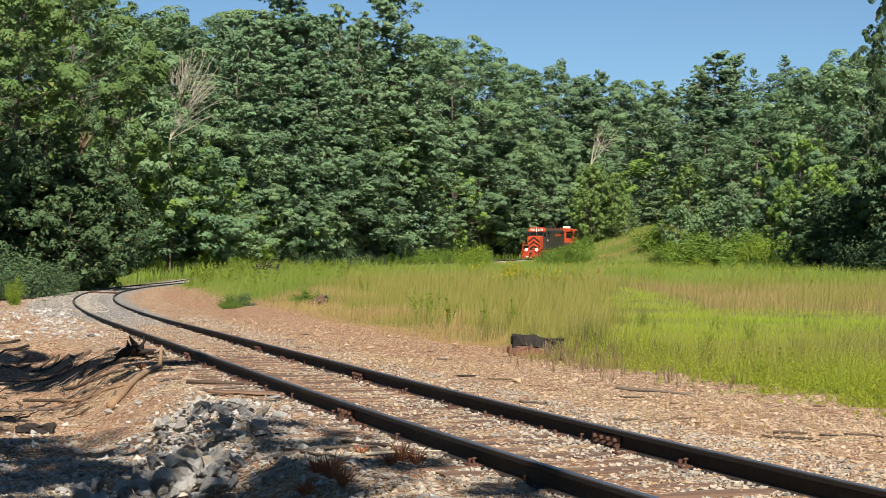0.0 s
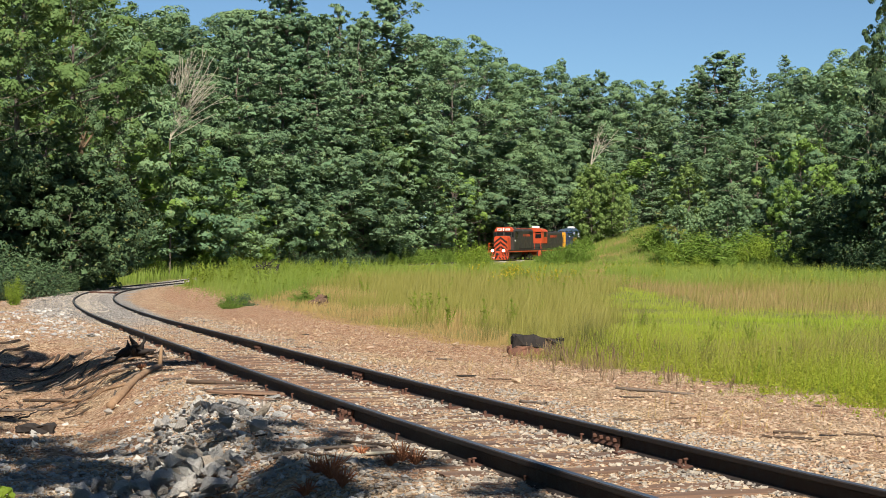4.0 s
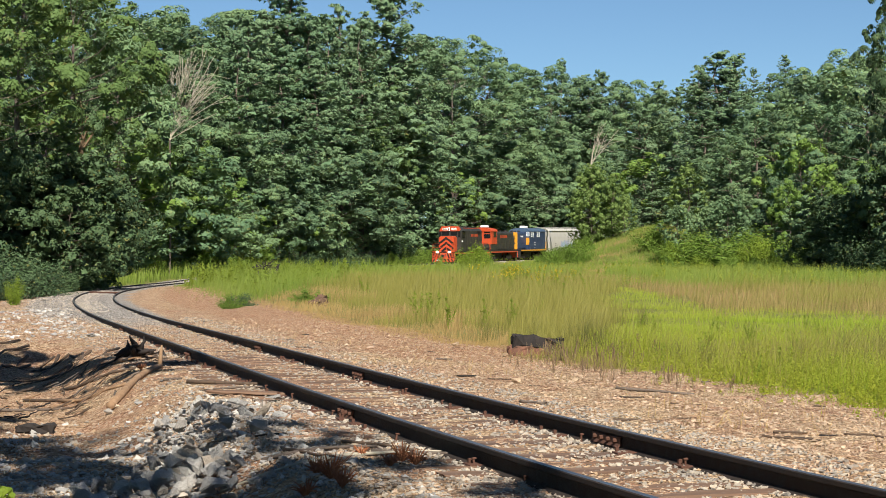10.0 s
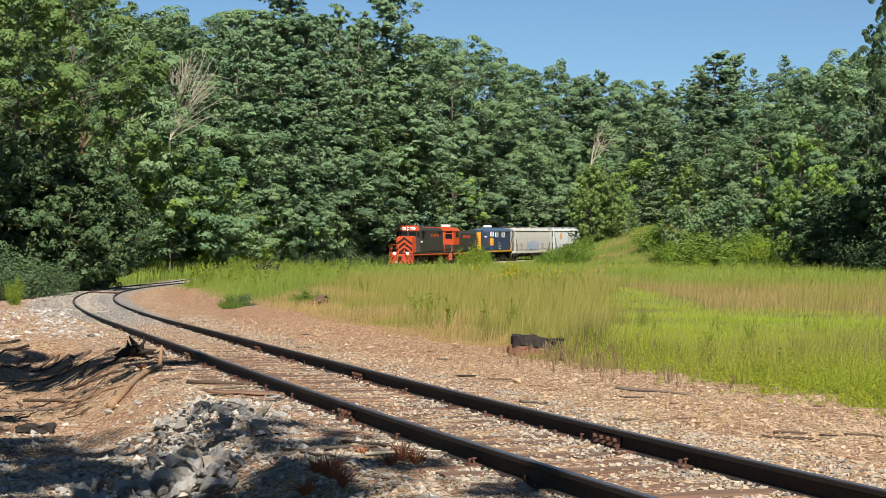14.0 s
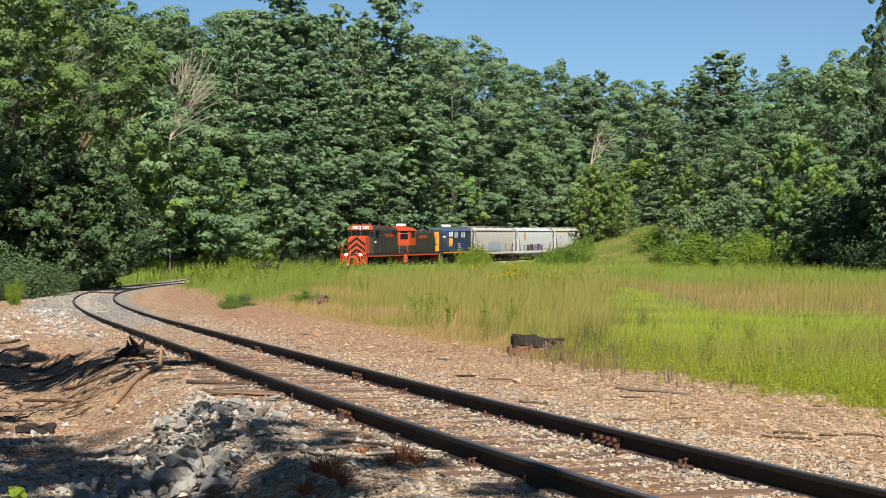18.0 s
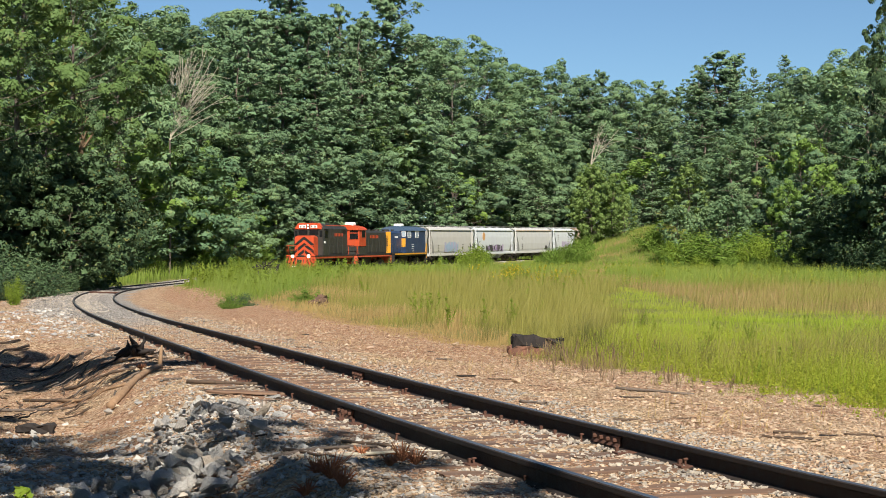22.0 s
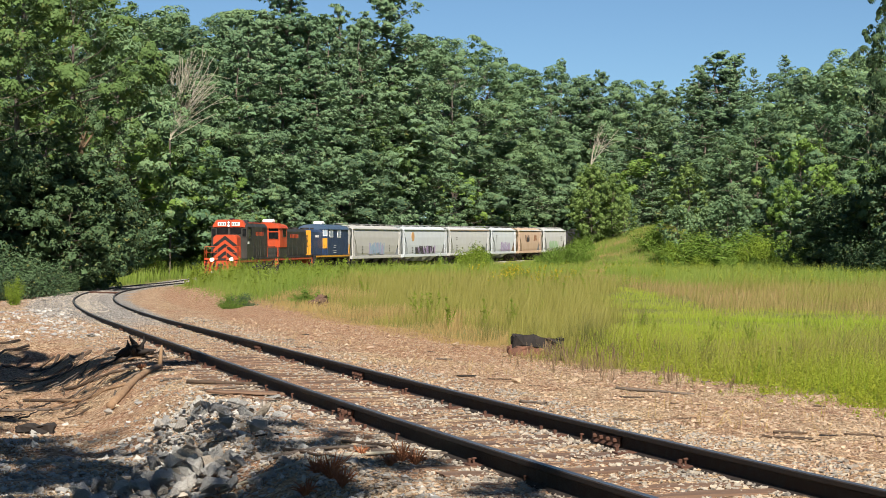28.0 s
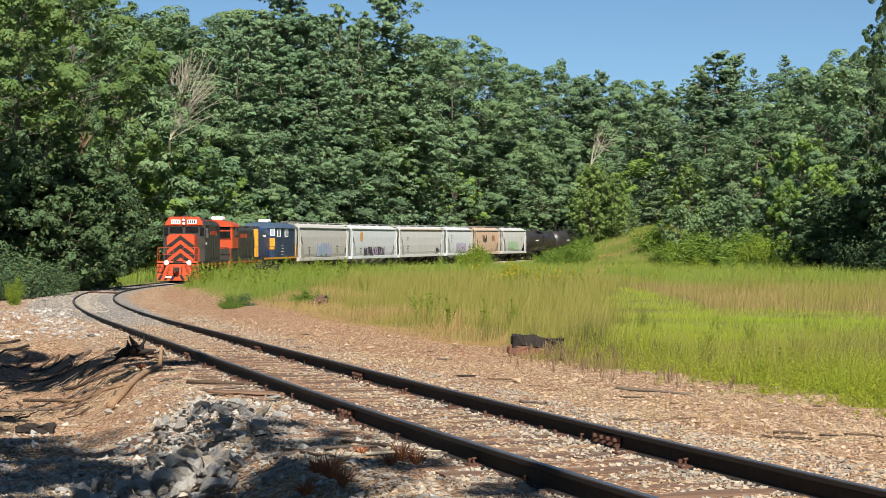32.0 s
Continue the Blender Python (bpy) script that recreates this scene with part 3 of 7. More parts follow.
OAK = "broadleaf trees of the wood"
PINES = "pines of the wood"
KINDS = {
    "oak": [stand("oak_tree", broadleaf(i, 16, 11, 20000, 0.135, M_LEAF_A), "tall deciduous tree with dense mid-green crown in the wood", "tree", OAK) for i in (1, 2, 3)],
    "maple": [stand("maple_tree", broadleaf(i + 10, 12, 8, 14500, 0.122, M_LEAF_B), "younger deciduous tree with bright green leaves at the wood's edge", "tree", OAK) for i in (1, 2)],
    "dark": [stand("oak_tree", broadleaf(i + 20, 15, 10, 19000, 0.135, M_LEAF_D), "deciduous tree with dull dark green crown in the wood", "tree", OAK) for i in (1, 2)],
    "pine": [stand("pine_tree", pine(i + 30, 24, 15, 21000, 0.125, M_PINE), "tall white pine with layered level boughs", "tree", PINES) for i in (1, 2, 3)],
    "crest": [stand("pine_tree", pine(i + 36, 24, 14, 30000, 0.13, M_PINE, 0.3, 0.4, 0.42, 1.2), "old white pine with broad ragged crown against the sky", "tree", PINES) for i in (1, 2)],
    "shrub": [stand("shrub", shrub(i + 40, 2.6, 3.2, 6200, 0.076, M_BUSH), "rounded leafy green shrub at the wood's edge", "shrub", "shrubs at the wood's edge") for i in (1, 2, 3)],
    "tall": [stand("oak_tree", broadleaf(i + 80, 28, 15, 40000, 0.165, M_LEAF_T, 0.05, 60, (0.065, 0.12)), "very tall deciduous tree beside the line, leaves coloured dark as if shaded", "tree", OAK) for i in (1,)],
    "canopy": [stand("oak_tree", broadleaf(i + 180, 24, 15, 26000, 0.17, M_LEAF_C, 0.42, 40, (0.08, 0.14)), "tall tree with high spreading leafy crown beside the line", "tree", OAK) for i in (1, 2)],
    "shade": [stand("oak_tree", broadleaf(i + 70, 16, 9, 5200, 0.30, M_LEAF_A, 0.45, inside=0), "tall deciduous tree with bare lower trunk beside the track", "tree", OAK) for i in (1,)],
    "thin": [stand("oak_tree", broadleaf(171, 16, 9, 1600, 0.26, M_LEAF_A, 0.45, inside=0), "tall thinly leaved tree beside the track", "tree", OAK)],
    "gloom": [stand("shrub", shrub(i + 90, 2.6, 3.4, 5000, 0.082, M_LEAF_T), "green bush beside the line with shade put into its leaf colour", "shrub", "shrubs at the wood's edge") for i in (1, 2)],
    "yellow": [stand("shrub", shrub(i + 46, 2.6, 3.0, 5200, 0.082, M_BUSH_Y), "bright yellow-green leafy shrub in the field", "shrub", "shrubs at the wood's edge") for i in (1,)],
    "big": [stand("oak_tree", broadleaf(i + 100, 28, 17, 31000, 0.17, M_LEAF_A, 0.28, 44, (0.07, 0.13)), "very tall deciduous tree with full green crown in the wood", "tree", OAK) for i in (1, 2)],
    "bigdark": [stand("oak_tree", broadleaf(i + 110, 28, 16, 31000, 0.17, M_LEAF_D, 0.28, 44, (0.07, 0.13)), "very tall deciduous tree with dull green crown in the wood", "tree", OAK) for i in (1,)],
    "thicket": [stand("sapling_tree", broadleaf(i + 130, 7, 6.5, 8000, 0.12, M_LEAF_T, 0.03, 45), "leafy thicket growing down to the ground, coloured dark as if shaded", "tree", "saplings along the wood") for i in (1,)],
    "under": [stand("sapling_tree", broadleaf(i + 50, 7, 6.5, 8200, 0.12, M_LEAF_A, 0.04, 40), "low bushy sapling with leaves down to the ground", "tree", "saplings along the wood") for i in (1, 2)],
    "light": [stand("sapling_tree", broadleaf(i + 60, 7, 5.0, 8200, 0.11, M_SAPLING, 0.05, 40), "light green young tree on the mound", "tree", "saplings along the wood") for i in (1, 2)],
}
NATURAL = {"crest": 24, "canopy": 24, "oak": 16, "maple": 12, "dark": 15, "pine": 24, "shrub": 2.6, "gloom": 2.6, "yellow": 2.6, "shade": 16, "thin": 16, "tall": 28, "big": 28, "bigdark": 28, "thicket": 7, "under": 7, "light": 7}
_used = set()
_tr = random.Random(77)


def plant(kind, x, y, height, wide=1.0, which=None, turn=None):
    """Sets one of a kind there, grown to that height. The first takes the pattern itself, the rest copies."""
    if height > 12:
        kind = {"under": "oak", "thicket": "dark", "light": "maple"}.get(kind, kind)
    if height > 17:
        kind = {"maple": "oak"}.get(kind, kind)
    if height > 21:
        kind = {"oak": "big", "dark": "bigdark"}.get(kind, kind)
    pool = KINDS[kind]
    t = pool[which % len(pool)] if which is not None else _tr.choice(pool)
    k = height / NATURAL[kind]
    m = Matrix.Translation((x, y, gz(x, y) - 0.08)) @ Matrix.Rotation(_tr.uniform(0, 6.28) if turn is None else turn, 4, 'Z')
    if t.name in _used:
        t = copy_thing(t, m)
    else:
        _used.add(t.name)
        t.matrix_basis = m
    w = k * wide * (_tr.uniform(0.92, 1.1) if turn is None else 1.0)
    t.scale = (w, w, k)
    return t


F = 3209.0


def across(px, depth):
    return (px - 784) / F * depth


def grow(kind, px, depth, top, wide=1.0, which=None):
    """A plant on the line of sight px at that depth, with its top at the height top gives."""
    x = across(px, depth)
    if 105 < depth < 420 and kind not in ("shrub", "yellow", "gloom"):
        while float(track_near(x, depth)[3][0]) < 8.0 and px < 1300:
            depth += 1.0
            x = across(px, depth)
    h = 1.40 + (467 - top) / F * depth - gz(x, depth)
    return plant(kind, x, depth, max(0.6, h), wide, which)


SKYLINE = [(-150, 0), (0, 0), (120, 10), (200, 25), (245, 34), (300, 50), (380, 48), (420, 36), (480, 30), (560, 38), (640, 44), (720, 72), (800, 80), (850, 98), (880, 124),
           (940, 130), (1000, 140), (1060, 142), (1100, 170), (1170, 165), (1230, 145), (1300, 125), (1345, 142), (1420, 138), (1500, 128), (1580, 120), (1750, 120)]
EDGE = [(-150, 92), (0, 105), (110, 128), (200, 146), (300, 158), (400, 174), (486, 186), (584, 205), (683, 225), (775, 243), (857, 261), (936, 280),
        (1016, 300), (1060, 262), (1130, 200), (1220, 170), (1300, 150), (1450, 128), (1568, 112), (1750, 105)]


def interp(table, v):
    return float(np.interp(v, [a for a, b in table], [b for a, b in table]))


def plant_wood():
    r = _tr
    rows = [(0, 0.30, 60, "under dark under maple"), (6, 0.50, 86, "oak maple dark pine under"), (15, 0.68, 135, "pine oak pine dark maple"),
            (28, 0.88, 112, "pine pine oak pine"), (46, 1.0, 84, "pine oak pine dark")]
    for k, (back, frac, gap, kinds) in enumerate(rows):
        r.seed(100 + k)
        px = -140 + r.uniform(0, 40)
        while px < 1720:
            d = interp(EDGE, px) + back + r.uniform(-2, 3)
            x = across(px, d)
            near = float(track_near(x, d)[3][0])
            base = 462 if px < 1000 else 450
            top = base - (base - interp(SKYLINE, px)) * frac * (r.uniform(0.86, 1.06) if frac < 0.99 else r.uniform(0.96, 1.0))
            kind = r.choice(kinds.split())
            if near > 6.5 and not (back < 10 and 628 < px < 705):
                grow(kind, px, d, top, r.uniform(0.9, 1.15) * 1.2)
            px += gap * r.uniform(0.75, 1.25) * 205 / d
    # the pines that stand out against the sky
    r.seed(200)
    for kind, px, top, d, wide in (("crest", 508, -16, 214, 1.0), ("pine", 470, 24, 206, 0.9), ("pine", 545, 34, 212, 0.9), ("pine", 600, 15, 226, 0.8), ("pine", 580, 36, 222, 0.8), ("pine", 640, 40, 222, 0.9), ("crest", 692, -8, 224, 1.0),
                                   ("pine", 440, 34, 190, 0.9), ("pine", 420, 60, 185, 0.9), ("pine", 620, 110, 208, 0.9), ("pine", 690, 130, 216, 0.9), ("pine", 560, 110, 205, 1.0), ("pine", 500, 90, 200, 1.0), ("pine", 740, 150, 226, 1.0), ("pine", 650, 210, 212, 0.9), ("pine", 540, 200, 200, 0.9),
                                   ("pine", 994, 110, 330, 0.55), ("pine", 1066, 130, 320, 0.8), ("pine", 1165, 148, 300, 0.9), ("pine", 1272, 96, 200, 1.4), ("pine", 1300, 100, 205, 1.1), ("pine", 1240, 120, 204, 1.0), ("pine", 1390, 99, 270, 0.9), ("pine", 1470, 102, 270, 0.85), ("pine", 1335, 122, 280, 0.8),
                                   ("pine", 1110, 164, 300, 1.1), ("pine", 1145, 168, 290, 1.1), ("pine", 1200, 156, 270, 1.1), ("pine", 1230, 150, 260, 1.1), ("pine", 1365, 132, 250, 1.0), ("pine", 1430, 140, 240, 1.0), ("oak", 1510, 116, 220, 1.2), ("pine", 1030, 138, 320, 1.0), ("oak", 960, 130, 320, 1.2), ("oak", 905, 124, 310, 1.2), ("oak", 825, 78, 280, 1.1), ("oak", 782, 78, 270, 1.0)):
        grow(kind, px, d, top, wide)
    r.seed(210)
    # high crowns over a dark recess in the wood
    for px, top, d, wide in ((640, 215, 222, 0.8), (690, 200, 232, 0.8), (662, 150, 230, 0.9)):
        grow("canopy", px, d, top, wide)
    # The thickets' dark leaf colour stands in for the recess's shade.
    for px, top, d, kind in ((1085, 175, 340, "oak"), (1130, 180, 340, "dark"), (900, 350, 284, "thicket"), (930, 360, 288, "thicket"), (985, 365, 300, "thicket"), (870, 345, 278, "thicket"), (915, 250, 300, "dark"), (950, 240, 305, "oak"), (985, 250, 310, "dark"), (880, 240, 295, "oak"), (850, 200, 290, "dark")):
        grow(kind, px, d, top, 1.2)


plant_wood()

_tr.seed(220)
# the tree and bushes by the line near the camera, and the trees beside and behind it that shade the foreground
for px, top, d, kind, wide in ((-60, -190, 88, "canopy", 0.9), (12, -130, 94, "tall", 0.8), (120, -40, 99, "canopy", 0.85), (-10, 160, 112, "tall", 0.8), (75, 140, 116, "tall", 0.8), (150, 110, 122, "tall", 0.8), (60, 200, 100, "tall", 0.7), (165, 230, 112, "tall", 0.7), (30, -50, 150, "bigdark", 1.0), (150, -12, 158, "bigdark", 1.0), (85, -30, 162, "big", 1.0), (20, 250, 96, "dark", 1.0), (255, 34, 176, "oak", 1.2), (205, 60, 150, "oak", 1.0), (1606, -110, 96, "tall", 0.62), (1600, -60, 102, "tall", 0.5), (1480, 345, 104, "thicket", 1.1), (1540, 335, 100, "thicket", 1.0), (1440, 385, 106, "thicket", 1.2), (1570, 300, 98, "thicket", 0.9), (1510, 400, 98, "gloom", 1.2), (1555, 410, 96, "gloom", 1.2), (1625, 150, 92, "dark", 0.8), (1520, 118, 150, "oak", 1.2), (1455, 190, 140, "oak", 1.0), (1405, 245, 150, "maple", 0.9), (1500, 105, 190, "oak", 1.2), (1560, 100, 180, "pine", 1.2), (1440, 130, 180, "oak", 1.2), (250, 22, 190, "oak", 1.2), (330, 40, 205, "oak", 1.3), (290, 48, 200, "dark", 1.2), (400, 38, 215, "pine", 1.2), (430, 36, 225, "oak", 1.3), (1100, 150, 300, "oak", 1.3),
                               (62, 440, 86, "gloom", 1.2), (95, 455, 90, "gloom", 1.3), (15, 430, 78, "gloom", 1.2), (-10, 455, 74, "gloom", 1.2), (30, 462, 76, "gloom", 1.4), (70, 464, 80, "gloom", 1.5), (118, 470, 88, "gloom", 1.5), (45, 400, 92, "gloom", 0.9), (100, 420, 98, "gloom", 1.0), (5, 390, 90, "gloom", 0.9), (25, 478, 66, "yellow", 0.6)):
    grow(kind, px, d, top, wide)
for x, y, h, kind in ((-3.4, -3.0, 19, "shade"), (-6.8, -1.5, 19, "shade"), (-7.1, 19, 15, "shade"), (-12, 9, 15, "oak"), (-12.5, 22, 15, "oak"), (-18, 24, 16, "dark"), (-12, -6, 14, "maple"), (-18, -10, 17, "oak"), (-19, 40, 16, "oak"),
                      (-7, -14, 16, "dark"), (6, -18, 15, "oak"), (18, -16, 16, "maple"), (-30, 10, 18, "pine"), (-30, 28, 18, "pine"), (30, -10, 15, "oak")):
    plant(kind, x, y, h, 1.0, 0, x)
for x, y, h, wide, turn in ((0.75, -1.0, 17.0, 0.66, 0.3), (-1.3, -1.1, 18.8, 0.72, 4.0)):
    plant("thin", x, y, h, wide, 0, turn)
plant("shade", -0.85, -2.3, 20.7, 0.42, 0, 1.0)

_tr.seed(230)
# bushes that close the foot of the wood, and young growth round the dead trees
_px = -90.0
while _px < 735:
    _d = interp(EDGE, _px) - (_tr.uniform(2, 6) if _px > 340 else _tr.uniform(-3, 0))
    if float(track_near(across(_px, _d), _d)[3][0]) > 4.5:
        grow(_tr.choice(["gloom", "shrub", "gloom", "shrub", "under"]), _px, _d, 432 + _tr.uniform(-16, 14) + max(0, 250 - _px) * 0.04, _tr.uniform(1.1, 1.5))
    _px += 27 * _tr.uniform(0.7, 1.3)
for px, top, d, kind, wide in ((300, 256, 162, "maple", 0.9), (345, 318, 169, "maple", 0.8), (512, 318, 198, "maple", 0.9), (142, 276, 93, "thicket", 1.0), (165, 300, 96, "thicket", 0.9), (125, 330, 91, "thicket", 0.9), (185, 315, 132, "thicket", 1.0), (100, 290, 94, "thicket", 1.0), (20, 270, 92, "thicket", 0.9), (62, 320, 95, "thicket", 0.9), (-25, 240, 90, "thicket", 0.8), (285, 268, 161, "maple", 0.9), (395, 300, 179, "maple", 0.9), (450, 330, 187, "maple", 0.9), (235, 330, 155, "maple", 0.9), (1045, 300, 175, "light", 0.7), (960, 404, 284, "gloom", 1.0)):
    grow(kind, px, d, top, wide)

for px, top, d, wide in ((1425, 245, 138, 0.8), (1458, 300, 134, 0.8), (1400, 325, 134, 0.8), (348, 262, 160, 0.8), (318, 330, 156, 0.8), (372, 345, 166, 0.8), (400, 395, 172, 0.9), (862, 318, 266, 0.9), (806, 305, 256, 0.9), (690, 385, 228, 0.8), (600, 395, 206, 0.8), (150, 330, 96, 0.7), (240, 395, 146, 0.8)):
    grow("maple", px, d, top, wide)
_tr.seed(240)
# shrubs and young trees on and about the mound
for px, top, d, kind, wide in ((1050, 294, 174, "light", 0.8), (1046, 335, 172, "light", 0.7), (1085, 315, 172, "light", 0.85), (1105, 345, 168, "light", 0.8), (1112, 345, 180, "under", 0.6), (1040, 385, 180, "shrub", 1.0),
                               (1218, 292, 165, "light", 0.9), (972, 438, 156, "shrub", 1.5), (996, 428, 158, "shrub", 1.6), (1020, 418, 161, "shrub", 1.5), (1180, 442, 128, "shrub", 1.3), (1238, 446, 122, "yellow", 1.3), (1292, 442, 118, "shrub", 1.4), (1338, 448, 112, "shrub", 1.3), (1402, 454, 108, "shrub", 1.3), (1456, 464, 104, "gloom", 1.2), (1505, 470, 100, "shrub", 1.2), (1270, 458, 112, "yellow", 1.2), (1375, 466, 104, "yellow", 1.1), (1040, 411, 164, "shrub", 1.3), (1008, 428, 148, "shrub", 1.5), (985, 438, 148, "shrub", 1.4), (1030, 425, 150, "shrub", 1.3),
                               (1165, 385, 150, "shrub", 1.4), (1200, 365, 148, "under", 0.9), (1245, 372, 140, "under", 0.9), (1290, 350, 138, "under", 0.9), (1215, 405, 138, "shrub", 1.6), (1262, 400, 134, "shrub", 1.5),
                               (1310, 400, 130, "shrub", 1.8), (1360, 402, 126, "shrub", 1.7), (1405, 408, 122, "shrub", 1.4), (1440, 395, 124, "under", 0.7), (1165, 430, 140, "shrub", 1.2), (1185, 425, 145, "shrub", 1.2),
                               (836, 422, 126, "yellow", 0.95), (852, 428, 127, "shrub", 0.9), (829, 432, 125, "yellow", 0.8), (845, 430, 124, "yellow", 0.8), (862, 446, 131, "shrub", 0.8), (783, 446, 120, "shrub", 0.6), (770, 430, 235, "shrub", 1.4), (745, 433, 229, "shrub", 1.4), (800, 433, 241, "shrub", 1.4), (722, 437, 224, "shrub", 1.4), (825, 432, 246, "shrub", 1.3), (850, 430, 251, "yellow", 1.3), (695, 441, 218, "shrub", 1.2),
                               (1558, 462, 95, "yellow", 0.7), (1465, 484, 92, "yellow", 0.6), (548, 500, 62, "shrub", 1.5), (425, 522, 60, "gloom", 1.5), (410, 526, 58, "shrub", 1.2), (1195, 418, 136, "yellow", 1.0), (1345, 412, 120, "yellow", 1.2), (1330, 408, 124, "yellow", 1.0), (560, 452, 96, "yellow", 0.6), (500, 448, 90, "yellow", 0.5)):
    grow(kind, px, d, top, wide)

# patterns that found no place are taken away
for _pool in KINDS.values():
    for _t in _pool:
        if _t.name not in _used:
            for _c in list(_t.children):
                bpy.data.objects.remove(_c)
            bpy.data.objects.remove(_t)
# ---------------------------------------------------------------- grass
def blades(name, pts, height, width, mat, seed, label, lean=0.15, category="grass"):
    """Bent blades rooted at pts; height and width one a blade."""
    r = np.random.RandomState(seed)
    n = len(pts)
    an = r.uniform(0, 6.28, n)
    u = np.stack([np.cos(an), np.sin(an), np.zeros(n)], 1)
    way = r.normal(0, lean, (n, 3))
    way[:, 0] += 0.10
    way[:, 2] = 0
    h, w = height[:, None], width[:, None] * 0.5
    up = np.array([0, 0, 1.0])
    mid = pts + up * h * 0.55 + way * h * 0.35
    tip = pts + up * h * r.uniform(0.85, 1.0, (n, 1)) + way * h * 1.05
    v = np.stack([pts - u * w, pts + u * w, mid + u * w * 0.8, mid - u * w * 0.8, tip + u * w * 0.22, tip - u * w * 0.22], 1)
    i = np.arange(n)[:, None] * 6
    f = np.concatenate([i + [0, 1, 2, 3], i + [3, 2, 4, 5]])
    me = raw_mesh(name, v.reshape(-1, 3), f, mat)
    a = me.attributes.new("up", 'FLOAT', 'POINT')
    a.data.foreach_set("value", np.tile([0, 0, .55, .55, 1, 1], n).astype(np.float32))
    return tagged(new(name, me), label, category, kind="stuff")


def sow(seed, n, d0, d1, p0=-80, p1=1650, power=1.0):
    """Points spread over the open ground between two depths, thicker near the front."""
    r = np.random.RandomState(seed)
    d = d0 * (d1 / d0) ** (r.uniform(0, 1, n) ** power)
    x = (r.uniform(p0, p1, n) - 784) / F * d
    # gather into tussocks
    k = r.randint(0, n, n // 2)
    x[:n // 2] = x[k] + r.normal(0, 0.0022, n // 2) * d[k]
    d[:n // 2] = d[k] + r.normal(0, 0.06, n // 2)
    s, lat, zt, dist = track_near(x, d)
    return x, d, s, lat, dist, r


def sow_field():
    x, y, s, lat, dist, r = sow(1, 500000, 20, 215)
    inside = (lat < 0) & (dist > field_edge(y) + 0.35 * waves(x, y, 2.5, 9) + r.exponential(0.1, len(x)) * 0 - r.exponential(0.25, len(x)))
    inside &= (dist > 2.0) & ~((s > 105) & (dist < 3))
    px = 784 + x / y * F
    w1, w2 = waves(x, y, 7, 21), waves(x, y, 18, 22)
    n1 = r.normal(0, 0.35, len(x))
    # zones of the meadow
    band = np.interp(px, [1040, 1120, 1200, 1280, 1568], [92, 76, 64, 57, 53])
    bright = (px + 50 * w1 + 40 * n1 > 1070) & (y + 2 * w1 + 3 * n1 < band)
    red = (px + 25 * w1 > 1030) & (y + 4 * w1 + 7 * n1 >= band) & (y < 92)
    red &= 0.6 * waves(x, y, 5, 23) + 0.4 * w2 + 1.2 * n1 > np.interp(px, [1040, 1250, 1450, 1568], [-0.7, -0.55, -0.1, 0.0])
    rank = (y + 7 * w2 + 5 * n1 > np.interp(px, [300, 480, 620, 1000, 1130, 1200], [58, 66, 84, 92, 86, 78]))
    near_edge = dist - field_edge(y)
    dry = ((near_edge < 2.2 + 1.5 * w1) & (px < 900)) | ((px < 640 + 90 * w1) & (y < 74)) | ((w2 + n1 > 0.75) & (y > 48))
    path = np.abs(px - np.interp(y, [92, 110, 130, 150, 178], [1046, 1052, 1066, 1084, 1112])) < np.interp(y, [90, 150], [24, 11])
    path &= (y > 92) & (y < 180)
    bright &= ~((w2 * 0.5 + n1 > np.interp(y, [20, 28, 34, 60], [0.0, 0.2, 0.7, 0.8])))
    zone = np.where(path, 2, np.where(rank, 4, np.where(red, 3, np.where(bright, 1, np.where(dry, 2, 0)))))
    spec = {0: ("olive", M_GRASS_OLIVE, 0.85, "tall olive meadow grass with tan seed heads"), 1: ("green", M_GRASS_GREEN, 0.55, "bright yellow-green meadow grass"),
            2: ("dry", M_GRASS_DRY, 0.40, "dry straw-coloured grass beside the gravel"), 3: ("red", M_GRASS_RED, 0.5, "reddish-brown dry grass across the field"),
            4: ("rank", M_GRASS_RANK, 0.95, "rank green grass and weeds at the field's far edge")}
    z = ground_z(x, y)
    for k, (nm, mat, h, label) in spec.items():
        m = inside & (zone == k)
        hh = h * r.uniform(0.5, 1.15, m.sum()) * (0.85 + 0.25 * w1[m])
        hh = hh * np.clip(0.25 + near_edge[m] * 0.45, 0.2, 1) * np.where(path[m], 0.25, 1) * np.where(y[m] > 112, 0.5, 1) * np.where(bright[m] & (zone[m] == 1), np.where(near_edge[m] < 2.4 + 1.2 * w1[m], 1.0, 0.42), 1)
        ww = (0.0020 + 0.00011 * y[m]) * r.uniform(0.6, 1.4, m.sum())
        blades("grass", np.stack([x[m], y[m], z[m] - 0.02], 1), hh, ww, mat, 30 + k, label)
    # leafy stalks along the front of the bright grass, and the rank growth before the line
    def leafy(ok, n, k, tall, size, mat, label):
        at = r.choice(ok, min(len(ok), n), replace=False)
        up = r.uniform(tall[0], tall[1], len(at)) * np.clip(0.5 + near_edge[at] * 0.5, 0.35, 1)
        u = r.uniform(0.1, 1.0, (len(at), k))
        o = r.normal(0, 1, (len(at), k, 3))
        root = np.stack([x[at], y[at], z[at]], 1)[:, None]
        pos = root + np.stack([0.1 * up[:, None] * u * o[:, :1, 0], 0.1 * up[:, None] * u * o[:, :1, 1], u * up[:, None]], -1) + o * [size * 0.8, size * 0.8, size * 0.2]
